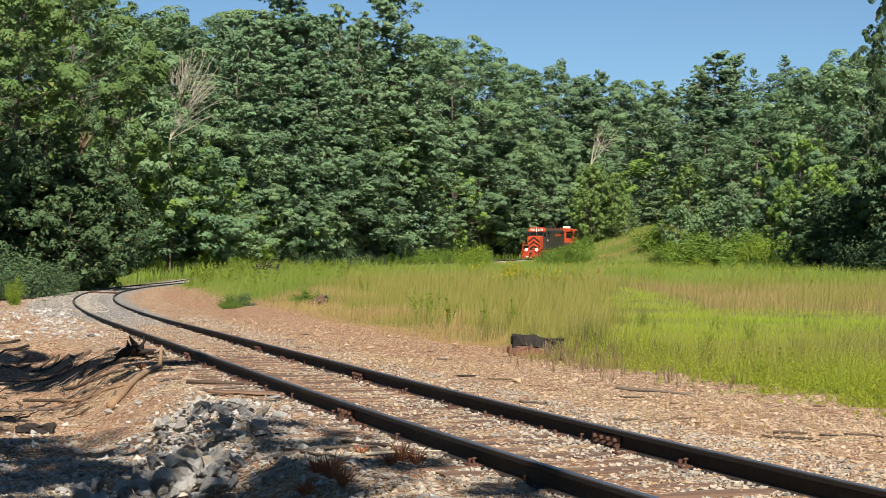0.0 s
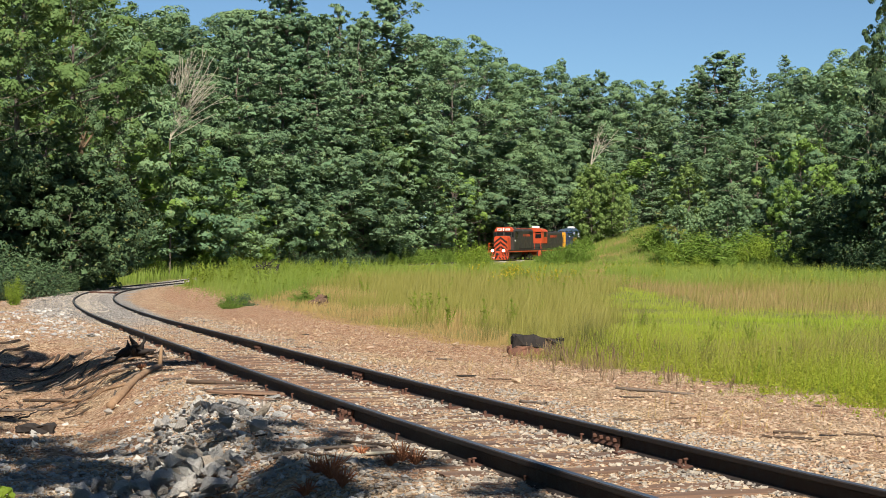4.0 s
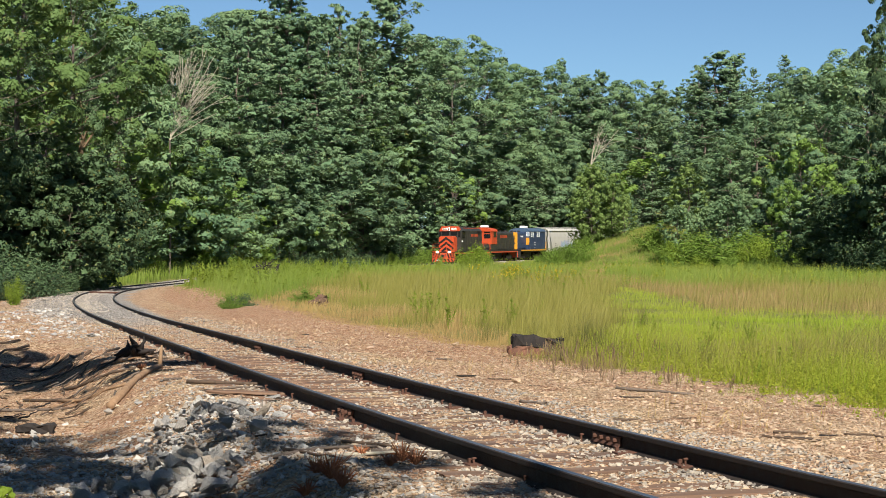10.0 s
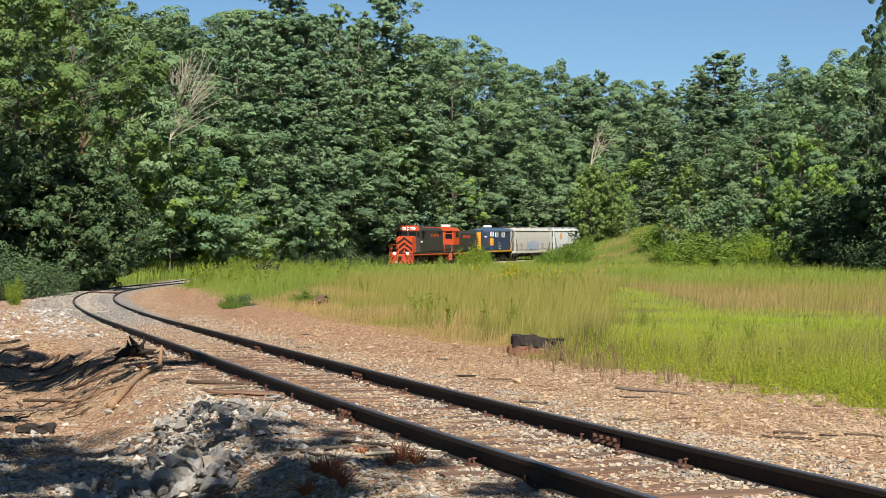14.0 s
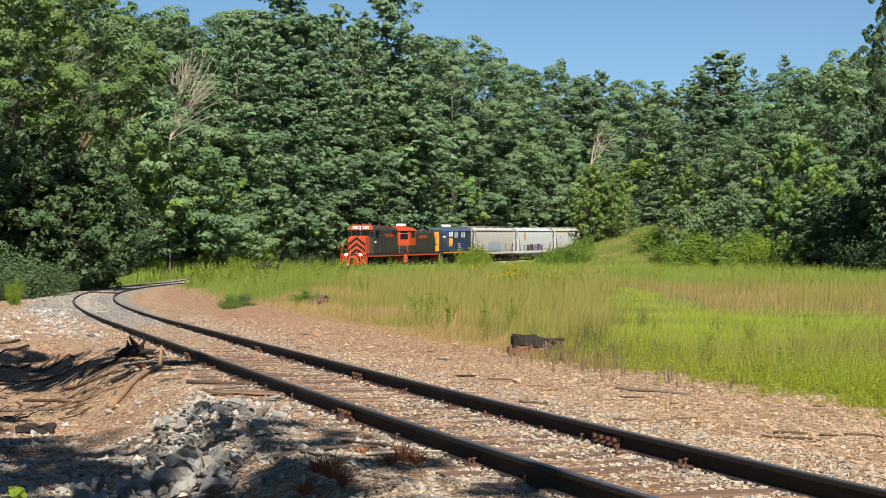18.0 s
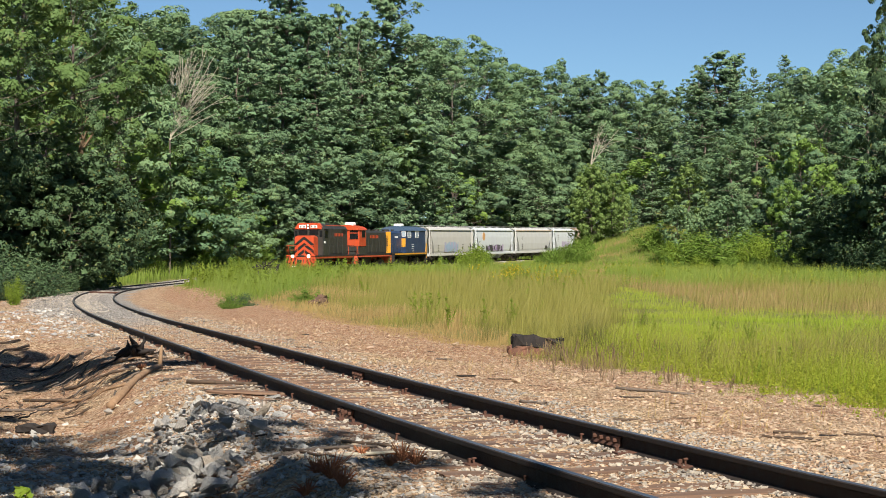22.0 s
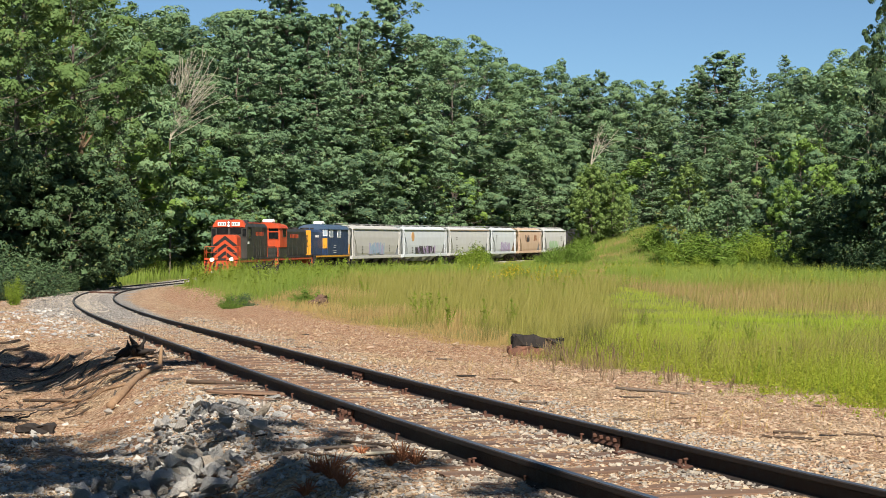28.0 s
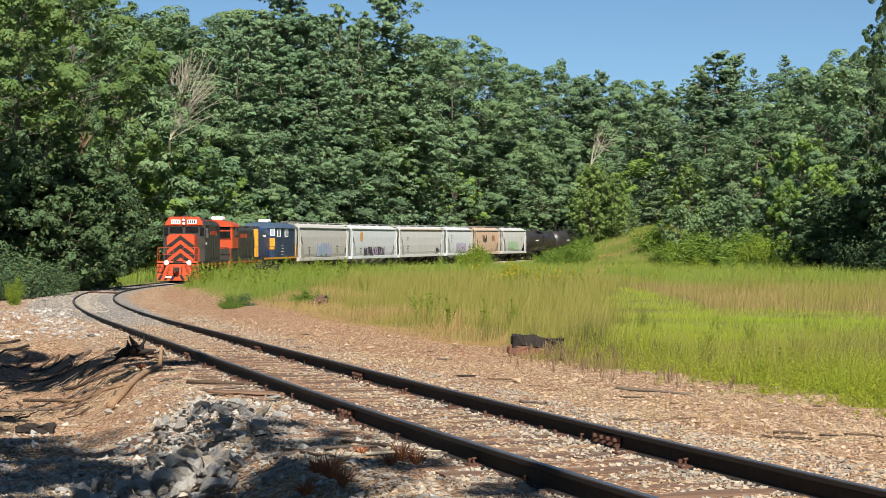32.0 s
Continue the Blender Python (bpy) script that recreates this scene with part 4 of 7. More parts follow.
        me = raw_mesh("weeds", leaf_blades(r, pos.reshape(-1, 3), o.reshape(-1, 3) * [0.5, 0.5, 0.2], size, 0.7, 1.9).reshape(-1, 3), None, mat)
        tagged(new("weeds", me), label, "weeds", kind="stuff")

    front = inside & (zone == 1) & (y < 42)
    leafy(np.where(front & (near_edge < 1.5 + 0.8 * w1))[0], 1150, 26, (0.2, 0.62), 0.0145, M_WEED_Y, "leafy yellow-green weeds along the gravel edge")
    leafy(np.where(front)[0], 2600, 12, (0.06, 0.22), 0.022, M_WEED_Y, "low bright yellow-green ground cover in the meadow")
    leafy(np.where(inside & (zone == 4) & (px < 720) & (y < 112) & (near_edge > 0.7))[0], 420, 22, (0.5, 1.2), 0.05, M_WEED, "rank leafy green weeds before the line")
    leafy(np.where(inside & (zone == 4) & (px >= 720) & (y < 130))[0], 1000, 20, (0.3, 0.95), 0.055, M_WEED_Y, "rank leafy green weeds at the field's far edge")
    # tall reedy tufts
    for i, (px0, d0, n0, h0) in enumerate(((1040, 34, 130, 0.95), (1062, 33.5, 80, 0.85), (1020, 35, 80, 0.85), (1000, 36, 60, 0.7), (1085, 32.5, 50, 0.6), (1420, 27.5, 110, 0.78), (1398, 28.2, 70, 0.72), (1440, 27.2, 60, 0.6), (1492, 29, 120, 0.95),
                                           (1537, 27, 90, 0.82), (1136, 46, 90, 0.75), (1250, 29.5, 70, 0.6), (1180, 31, 60, 0.65), (1210, 30.4, 40, 0.55), (1320, 28.6, 60, 0.55), (1360, 28.2, 50, 0.6), (1555, 31, 80, 0.9), (1470, 27, 60, 0.6), (860, 39.5, 60, 0.75), (940, 37, 60, 0.8), (1100, 33, 40, 0.5))):
        bx, by = across(px0, d0) + r.normal(0, 0.10, n0), d0 + r.normal(0, 0.12, n0)
        tuft = blades("grass_tuft", np.stack([bx, by, ground_z(bx, by) - 0.02], 1), h0 * r.uniform(0.5, 1.1, n0), r.uniform(0.004, 0.009, n0), M_GRASS_REED, 60 + i, "tuft of tall olive reedy grass in the meadow", 0.2)
        tuft["kind"] = ""
        tagged(tuft, group="reedy tufts")
    # short grass over the mound
    x, y, s, lat, dist, r = sow(5, 70000, 108, 205, 960, 1230)
    m = (lat < 0) & (dist > 4)
    z = ground_z(x[m], y[m])
    wave = waves(x[m], y[m], 9, 31) + r.normal(0, 0.5, m.sum()) > 0.35
    q = np.stack([x[m], y[m], z - 0.02], 1)
    for pick, mat, label in ((wave, M_GRASS_DRY, "short straw-coloured grass on the mound"), (~wave, M_GRASS_RANK, "short green grass on the mound")):
        blades("grass", q[pick], r.uniform(0.1, 0.42, pick.sum()), r.uniform(0.012, 0.026, pick.sum()), mat, 44, label)
    # verge between the line and the wood, and under the trees
    x, y, s, lat, dist, r = sow(2, 70000, 70, 330, -100, 1100)
    m = (lat > 2.6 + 0.8 * waves(x, y, 5, 5)) & (lat < 16) & (s > 62) & ~((x / y * F + 784 < 140) & (y < 92))
    z = ground_z(x[m], y[m])
    blades("grass", np.stack([x[m], y[m], z - 0.02], 1), r.uniform(0.5, 1.3, m.sum()), 0.006 + 0.00028 * y[m], M_GRASS_RANK, 41, "rank green weeds between the line and the wood")
    # sparse dry stalks on the gravel
    x, y, s, lat, dist, r = sow(3, 9000, 14, 70)
    m = ((lat < 0) & (dist > 1.6) & (dist < field_edge(y) + 0.5) & (waves(x, y, 3, 8) > 0.45)) | ((lat > 3.0) & (y > 24) & (waves(x, y, 2, 6) > 0.6))
    z = ground_z(x[m], y[m])
    blades("grass", np.stack([x[m], y[m], z - 0.01], 1), r.uniform(0.05, 0.3, m.sum()), np.full(m.sum(), 0.006), M_GRASS_DRY, 42, "sparse dry stalks on the gravel", 0.5)


sow_field()


# ---------------------------------------------------------------- loose stones
def chip_shape(seed, n=7):
    """An angular chip: the hull of a few random points."""
    r = random.Random(seed)
    bm = bmesh.new()
    for _ in range(n):
        v = Vector((r.gauss(0, 1), r.gauss(0, 1), r.gauss(0, 1))).normalized() * r.uniform(0.7, 1.2)
        bm.verts.new((v.x * 1.15, v.y * 0.9, v.z * 0.72))
    out = bmesh.ops.convex_hull(bm, input=list(bm.verts))
    loose = list({g for g in out["geom_interior"] + out["geom_unused"] if isinstance(g, bmesh.types.BMVert)})
    bmesh.ops.delete(bm, geom=loose, context='VERTS')
    bmesh.ops.triangulate(bm, faces=list(bm.faces))
    bm.verts.index_update()
    vs = np.array([v.co[:] for v in bm.verts])
    fs = np.array([[v.index for v in f.verts] for f in bm.faces])
    bm.free()
    return vs, fs


def stones(name, x, y, size, mat, seed, label, sink=0.25):
    """Many loose stones as one mesh."""
    r = np.random.RandomState(seed)
    shapes = [chip_shape(i, 6) for i in range(6)]
    z = ground_z(x, y)
    vs, fs, k = [], [], 0
    pick = r.randint(0, 6, len(x))
    for i, (sv, sf) in enumerate(shapes):
        m = np.where(pick == i)[0]
        n = len(m)
        if not n:
            continue
        an = r.uniform(0, 6.28, n)
        sc = size[m][:, None] * r.uniform(0.7, 1.3, (n, 3))
        p = sv[None] * sc[:, None, :]
        c, s_ = np.cos(an)[:, None], np.sin(an)[:, None]
        q = np.stack([p[..., 0] * c - p[..., 1] * s_, p[..., 0] * s_ + p[..., 1] * c, p[..., 2]], -1)
        q += np.stack([x[m], y[m], z[m] + size[m] * (0.7 - sink * 2)], 1)[:, None, :]
        vs.append(q.reshape(-1, 3))
        fs.append((sf[None] + (np.arange(n) * len(sv))[:, None, None]).reshape(-1, 3) + k)
        k += n * len(sv)
    me = raw_mesh(name, np.concatenate(vs), np.concatenate(fs), mat)
    return tagged(new(name, me), label, "stones", kind="stuff")


def scatter_stones():
    r = np.random.RandomState(8)
    n = 112000
    y = 11.5 * (50 / 11.5) ** r.uniform(0, 1, n)
    x = (r.uniform(-60, 1630, n) - 784) / F * y
    s, lat, zt, dist = track_near(x, y)
    on = (dist < field_edge(y) - 0.1) | (lat > 0)
    between = dist < 1.5
    ball = on & (dist < 2.2) & (r.uniform(0, 1, n) < np.interp(s, [0, 10, 16, 30, 40], [0.3, 0.4, 0.25, 0.5, 0.8]) * np.where(between, 0.4, 1) + 0.4 * np.exp(-((np.abs(dist - np.where(lat > 0, 1.05, 0.6)) / 0.28) ** 2)))
    peb = on & ~ball & (r.uniform(0, 1, n) < 0.30 + 0.30 * (lat < 0) + 0.2 * (waves(x, y, 2.5, 12) > 0.1))
    peb &= (dist > 1.25) | (r.uniform(0, 1, n) < 0.35)
    stones("ballast", x[ball], y[ball], r.uniform(0.011, 0.030, ball.sum()), M_BALLAST, 1, "grey crushed-stone ballast along the track")
    size = np.minimum(0.006 + r.exponential(0.0065, peb.sum()), 0.036)
    m = (lat > 1.5) & (y < 23) & (r.uniform(0, 1, n) < np.where((y < 20.5) & (x < -2.2 + 0.3 * waves(x, y, 3, 14)), 0.42, 0.05))
    k = 1500
    xx = np.concatenate([x[m], -2.45 + r.normal(0, 0.6, k)])
    yy = np.concatenate([y[m], 17.0 + r.uniform(-2.9, 2.9, k)])
    u = r.uniform(46, 95, 4500)
    lt = r.choice([1, 1, 0.2], 4500) * r.uniform(-0.5, 3.2, 4500) + 0.3
    bx, by, _, _ = on_track(u, lt)
    stones("ballast", bx, by, r.uniform(0.02, 0.05, 4500), M_BALLAST, 5, "grey crushed-stone ballast shoulder of the far track", 0.32)
    u = r.uniform(30, 52, 1100)
    bx, by, _, _ = on_track(u, r.uniform(1.2, 4.2, 1100))
    stones("rubble", bx, by, 0.02 + np.minimum(0.07, r.exponential(0.02, 1100)), M_ROCK, 7, "pale broken stone heaped on the track's shoulder", 0.3)
    q = 2600
    u = r.uniform(-2, 1, q) ** 2 * 14 - 2
    bx, by, _, _ = on_track(u, r.choice([-1, 1], q) * 0.755 + r.choice([-1, 1], q) * r.uniform(0.075, 0.2, q))
    stones("ballast", bx, by, r.uniform(0.014, 0.034, q), M_BALLAST, 6, "crushed stones lying against the foot of the rails", 0.1)
    stones("rubble", xx, yy, 0.012 + np.minimum(0.06, r.exponential(0.014, len(xx))), M_ROCK, 3, "grey broken stone strewn over the ground")
    k = 13000
    yy = 12.2 * (21 / 12.2) ** r.uniform(0, 1, k)
    xx = r.uniform(-3.9, -1.0, k) * (yy / 15)
    far = track_near(xx, yy)[1] > 1.3
    for pick, mat, seed, label in ((r.uniform(0, 1, k) < 0.55, M_ROCK, 8, "fine grey stone chips round the rock heap"), (r.uniform(0, 1, k) < 0.45, M_BALLAST, 9, "fine brown-grey stone chips round the rock heap")):
        pick &= far
        stones("rubble", xx[pick], yy[pick], 0.007 + np.minimum(0.03, r.exponential(0.008, pick.sum())), mat, seed, label)
    stones("pebbles", x[peb], y[peb], size, M_PEBBLE, 2, "tan pebbles and stone chips on the sandy ground")


scatter_stones()
# ---------------------------------------------------------------- rock pile and debris
def block_shape(seed):
    """A broken angular block: the hull of points about a slanted slab, split by a few flat breaks."""
    r = random.Random(seed)
    bm = bmesh.new()
    slant = r.uniform(-0.5, 0.5)
    for _ in range(16):
        v = Vector((r.gauss(0, 1), r.gauss(0, 1), r.gauss(0, 1))).normalized() * r.uniform(0.75, 1.1)
        x, y, z = v.x * 1.1, v.y * 0.85, max(-0.5, min(0.45 + r.uniform(-0.06, 0.06), v.z * 0.7))
        bm.verts.new((x + slant * z, y, z + 0.25 * slant * x))
    out = bmesh.ops.convex_hull(bm, input=list(bm.verts))
    bmesh.ops.delete(bm, geom=list({g for g in out["geom_interior"] + out["geom_unused"] if isinstance(g, bmesh.types.BMVert)}), context='VERTS')
    bmesh.ops.triangulate(bm, faces=list(bm.faces))
    bm.verts.index_update()
    vs, fs = np.array([v.co[:] for v in bm.verts]), np.array([[v.index for v in f.verts] for f in bm.faces])
    bm.free()
    return vs, fs


ROCKS, TAN_ROCKS = [], []
for i in range(9):
    v, f = block_shape(100 + i) if i % 3 else chip_shape(100 + i, 9)
    ROCKS.append(raw_mesh("rock", v, f, M_ROCK))
    TAN_ROCKS.append(raw_mesh("rock", v, f, M_PEBBLE))


def build_rock_pile():
    r = random.Random(12)
    pile = thing("rock_pile", "heap of broken pale grey quarry rocks beside the track", "rock pile")
    pile.location = (-2.35, 17.2, gz(-2.35, 17.2))
    base = pile.location
    for i in range(296):
        u, v = 1 - 2 * r.uniform(0, 1) ** 0.8, r.gauss(0, 0.36)
        v = max(-1.1, min(1.1, v * (1.25 - 0.3 * u)))
        x = -2.45 + v * 0.85 - 0.18 * u + 0.12 * math.sin(u * 5)
        y = 17.0 + u * 2.7
        top = 0.27 * max(0, 1 - (v / 0.9) ** 2) * (0.75 + 0.25 * u) * max(0.1, 1 - abs(u) ** 5)
        sz = r.choice([0.03, 0.035, 0.04, 0.045, 0.05, 0.055, 0.065, 0.08, 0.1])
        if u < 0.1 and r.random() < 0.3:
            sz += r.uniform(0.02, 0.06)
        z = gz(x, y) + top * r.uniform(0.55, 1.0) + sz * 0.25
        m = pose(x - base.x, y - base.y, z - base.z, r.uniform(-38, 38), r.uniform(-38, 38), r.uniform(0, 360)) @ Matrix.Diagonal((sz * r.uniform(0.7, 1.1), sz * r.uniform(0.65, 1.0), sz * r.uniform(0.7, 1.1), 1))
        piece("rock", r.choice(ROCKS), pile, m)


build_rock_pile()


def lone_rock(x, y, sz, label, seed):
    ob = new("rock", (TAN_ROCKS if "gravel" in label or "tan" in label or "edge" in label or "timber" in label else ROCKS)[seed % 9])
    ob.matrix_basis = pose(x, y, gz(x, y) + sz * 0.4, 10, 5, seed * 77) @ Matrix.Diagonal((sz * 1.1, sz * 0.9, sz * 0.9, 1))
    return tagged(ob, label, "rock", "loose rocks")


for i, (px, d, sz, label) in enumerate(((485, 20.6, 0.085, "grey rock lying in tree shade by the track"), (473, 23.5, 0.09, "pale angular rock on the gravel"), (805, 37, 0.09, "pale rock at the grass edge"), (1160, 22.3, 0.055, "pale stone on the gravel"),
                                        (1320, 18.8, 0.05, "pale stone on the gravel"), (1020, 25, 0.06, "tan stone on the gravel"), (915, 24.0, 0.09, "flat tan stone by the rail"), (655, 34, 0.08, "pale stone on the gravel"), (725, 29, 0.07, "dark stone on the gravel"),
                                        (160, 38, 0.09, "pale rock on the bank"), (982, 34.5, 0.09, "pale stone against the old timber"), (892, 34.2, 0.1, "pale stone against the old timber"), (435, 16.6, 0.06, "tan stone beside the rocks"), (380, 15.6, 0.17, "large pale grey boulder in the rock heap"), (345, 16.4, 0.14, "large pale grey boulder in the rock heap"))):
    lone_rock(across(px, d), d, sz, label, i)


def crooked(name, pts, radii, mat, label, category, seg=7, group=""):
    """A stick, root or log as one thing, along points in the world, with its origin at the first."""
    v, f = limb_tube(pts, radii, seg)
    v = v - np.asarray(pts[0], float)
    n = len(v)
    caps = [np.arange(seg)[::-1], np.arange(n - seg, n)]
    me = bpy.data.meshes.new(name)
    me.from_pydata(v.tolist(), [], f.tolist() + [c.tolist() for c in caps])
    me.materials.append(mat)
    me.polygons.foreach_set("use_smooth", np.ones(len(me.polygons), bool))
    ob = new(name, me)
    ob.location = pts[0]
    return tagged(ob, label, category, group)


def lying(name, p, q, rad, mat, label, category, seed, bend=0.06, lift=0.0, n=7, taper=0.7, group=""):
    """A stick or log on the ground from p to q, in plan."""
    r = random.Random(seed)
    pts = []
    for i in range(n):
        t = i / (n - 1)
        x, y = p[0] + (q[0] - p[0]) * t + r.uniform(-bend, bend), p[1] + (q[1] - p[1]) * t + r.uniform(-bend, bend)
        pts.append((x, y, gz(x, y) + rad * 0.8 + lift * t + r.uniform(0, bend * 0.3)))
    return crooked(name, pts, [rad * (1 - (1 - taper) * i / (n - 1)) * r.uniform(0.88, 1.1) for i in range(n)], mat, label, category, group=group)


lying("log", (-4.28, 23.4), (-4.22, 27.0), 0.058, M_BARK_TAN, "peeled tan log lying on the sand with a broken end", "log", 1, 0.02)
crooked("branch_stub", [(-4.22, 27.0, gz(-4.22, 27) - 0.02), (-4.2, 26.95, gz(-4.22, 27) + 0.16), (-4.17, 26.9, gz(-4.22, 27) + 0.36)], [0.05, 0.035, 0.012], M_BARK_TAN, "pale splintered branch stub standing by the log", "stick")
for i, (p, q, rad, mat) in enumerate((((2.20, 23.4), (3.15, 23.0), 0.022, M_BARK), ((-3.3, 23.6), (-2.3, 23.2), 0.03, M_ROOT), ((-2.9, 22.6), (-2.0, 22.9), 0.014, M_BARK), ((-1.55, 15.1), (-0.55, 15.4), 0.018, M_BARK), ((-1.2, 14.6), (0.1, 15.0), 0.016, M_BARK_PALE), ((-1.8, 14.7), (-0.7, 14.5), 0.012, M_BARK_PALE),
                                      ((-0.9, 15.9), (-0.3, 15.2), 0.014, M_ROOT), ((-1.4, 15.6), (-0.9, 14.6), 0.016, M_ROOT), ((0.9, 20.4), (1.15, 20.1), 0.02, M_BARK), ((2.9, 16.5), (3.4, 16.2), 0.012, M_ROOT), ((3.8, 17.2), (4.3, 16.9), 0.012, M_ROOT),
                                      ((-0.55, 15.0), (0.3, 14.7), 0.02, M_BARK), ((-6.2, 27), (-5.0, 26.0), 0.03, M_ROOT), ((-6.6, 25.6), (-5.2, 25.0), 0.025, M_BARK), ((-5.9, 28.2), (-4.6, 27.2), 0.028, M_ROOT), ((-5.6, 26.4), (-4.4, 25.2), 0.03, M_BARK_TAN))):
    lying("stick", p, q, rad, mat, "weathered broken stick lying on the ground", "stick", 20 + i, 0.04, group="fallen sticks")

# roots that hang out of the washed bank
_rr = np.random.RandomState(4)
for i in range(22):
    x0, y0 = -8.4 + 0.2 * i + _rr.normal(0, 0.15), 35.5 - 0.26 * i + _rr.normal(0, 0.4)
    pts = [(x0, y0, gz(x0, y0) + 0.05)]
    d = np.array([-0.35 + _rr.normal(0, 0.35), -1.0])
    for j in range(7):
        d = d + _rr.normal(0, 0.28, 2)
        d /= np.linalg.norm(d)
        x1, y1 = pts[-1][0] + d[0] * 0.42, pts[-1][1] + d[1] * 0.42
        pts.append((x1, y1, gz(x1, y1) + _rr.normal(0.01, 0.025)))
    # Their dark strips also stand in for shade under the bank's ledges.
    crooked("root", pts, np.linspace(0.028, 0.004, 8) * _rr.uniform(0.6, 1.2), M_ROOT, "dark exposed tree root doubling as undercut shade on the washed-out sandy bank", "root", 6, "exposed roots")

# burnt-looking stump with a snag
_st = thing("stump", "black rotten stump with a jagged snag on the bank", "stump", m=pose(-4.98, 29.3, gz(-4.98, 29.3) - 0.05))
_br = np.random.RandomState(15)
_tb = []
for i in range(18):
    d = _br.normal(0, 1, 3)
    d[2] = abs(d[2]) * 0.5 - 0.15
    d[1] *= 0.6
    _tb.append(limb_tube(wander(_br, (_br.normal(0, 0.04), 0, 0.2), d / np.linalg.norm(d), _br.uniform(0.15, 0.42), 5, 0.5), np.linspace(0.085, 0.012, 6), 6))
piece("root_block", raw_mesh("root_block", *join(_tb), M_CHAR, True), _st)
bm = bmesh.new()
rod(bm, (0.12, 0, 0.15), (0.15, 0, 0.46), 0.03, 6, 0.01)
rod(bm, (-0.05, 0, 0.15), (-0.14, 0.1, 0.38), 0.04, 6, 0.012)
part("snag", bm, M_CHAR, _st)


def old_timber(name, m, size, mat, label, seed):
    r = random.Random(seed)
    bm = bmesh.new()
    box(bm, (0, 0, size[2] / 2), size, 0.02)
    bmesh.ops.subdivide_edges(bm, edges=[e for e in bm.edges if e.calc_length() > 0.25], cuts=4, use_grid_fill=True)
    for v in bm.verts:
        v.co += Vector((r.gauss(0, 1), r.gauss(0, 0.9), r.gauss(0, 0.85))) * 0.17 * min(size)
    ob = part(name, bm, mat)
    ob.matrix_basis = m
    return tagged(ob, label, "timber")


old_timber("timber", pose(-5.0, 22.3, gz(-5.0, 22.3), 0, 0, 4), (0.48, 0.2, 0.11), M_CHAR, "short black sleeper offcut lying on the sand", 1)
_z = gz(1.72, 34.6)
old_timber("timber", pose(1.66, 34.6, _z - 0.03, 0, 3, 8), (0.80, 0.42, 0.17), M_ROT, "rotten red-brown sleeper end at the grass edge", 2)
old_timber("timber", pose(1.80, 34.7, _z + 0.13, 0, 4, -4), (0.92, 0.45, 0.21), M_CHAR, "dark weathered timber block lying on another", 3)


def dead_tuft(x, y, h, seed):
    r = np.random.RandomState(seed)
    tubes = []
    for i in range(46):
        an, out = r.uniform(0, 6.28), r.uniform(0.2, 1.0) * h
        tubes.append(limb_tube([(0, 0, 0), (math.cos(an) * out * 0.4, math.sin(an) * out * 0.4, h * r.uniform(0.3, 0.6)), (math.cos(an) * out, math.sin(an) * out, h * r.uniform(0.3, 1.1))], [0.006, 0.005, 0.002], 4))
    v, f = join(tubes)
    ob = new("dead_tuft", raw_mesh("dead_tuft", v, f, M_RUST_TWIG))
    ob.location = (x, y, gz(x, y))
    return tagged(ob, "withered rust-red conifer sprig on the gravel", "dead plant", "withered sprigs")


for i, (px, y, h) in enumerate(((585, 13.6, 0.20), (560, 13.9, 0.14), (712, 14.3, 0.17), (540, 13.2, 0.13), (640, 14.8, 0.08), (735, 14.1, 0.12), (605, 13.1, 0.15), (690, 14.0, 0.10), (440, 25.5, 0.10), (250, 27.0, 0.10))):
    dead_tuft(across(px, y), y, h, i)

# driftwood and bark strips tangled on the washed-out bank
_dr = random.Random(61)
for i in range(46):
    d = _dr.uniform(23.5, 30.5)
    px = _dr.uniform(-20, 250) - (d - 24) * 4
    x = across(px, d)
    an, L = _dr.gauss(0.3, 0.9), _dr.uniform(0.15, 0.6)
    lying("stick", (x, d), (x + L * math.cos(an), d + L * math.sin(an) * 1.6), _dr.uniform(0.007, 0.02), _dr.choice([M_ROOT, M_ROOT, M_CHAR, M_BARK, M_BARK_TAN]), "dark dry stick tangled on the washed-out bank", "stick", 300 + i, 0.03, _dr.uniform(0, 0.12), group="fallen sticks")
old_timber("plank", pose(-2.3, 21.5, gz(-2.3, 21.5) + 0.02, 3, 2, -9), (1.05, 0.13, 0.035), M_TIE, "split dark plank lying behind the rocks", 71)
# ---------------------------------------------------------------- train
M_ORANGE = worn("loco_orange", (0.46, 0.062, 0.018), (0.16, 0.05, 0.03), 0.35, 0.42, 0, 1.2)
M_DARK = worn("loco_dark", (0.026, 0.027, 0.023), (0.055, 0.04, 0.032), 0.5, 0.5, 0, 1.0)
M_BLACK = worn("black_steel", (0.016, 0.015, 0.015), (0.06, 0.045, 0.035), 0.6, 0.6, 0.1, 2.0)
M_BLUE = worn("loco_blue", (0.015, 0.036, 0.092), (0.05, 0.055, 0.06), 0.5, 0.45, 0, 1.0)
M_LBLUE = worn("loco_faded_blue", (0.045, 0.085, 0.15), (0.12, 0.12, 0.12), 0.4, 0.5, 0, 1.0)
M_YELLOW = worn("loco_yellow", (0.58, 0.27, 0.02), (0.2, 0.13, 0.06), 0.35, 0.45, 0, 1.2)
M_STRIPE = worn("stripe_black", (0.007, 0.007, 0.007), (0.03, 0.02, 0.015), 0.3, 0.5)
M_WHITE = worn("white_paint", (0.80, 0.80, 0.78), (0.30, 0.25, 0.20), 0.25, 0.45, 0, 1.5)
M_RED = worn("sill_red", (0.52, 0.075, 0.025), (0.12, 0.06, 0.04), 0.6, 0.6, 0, 1.5)
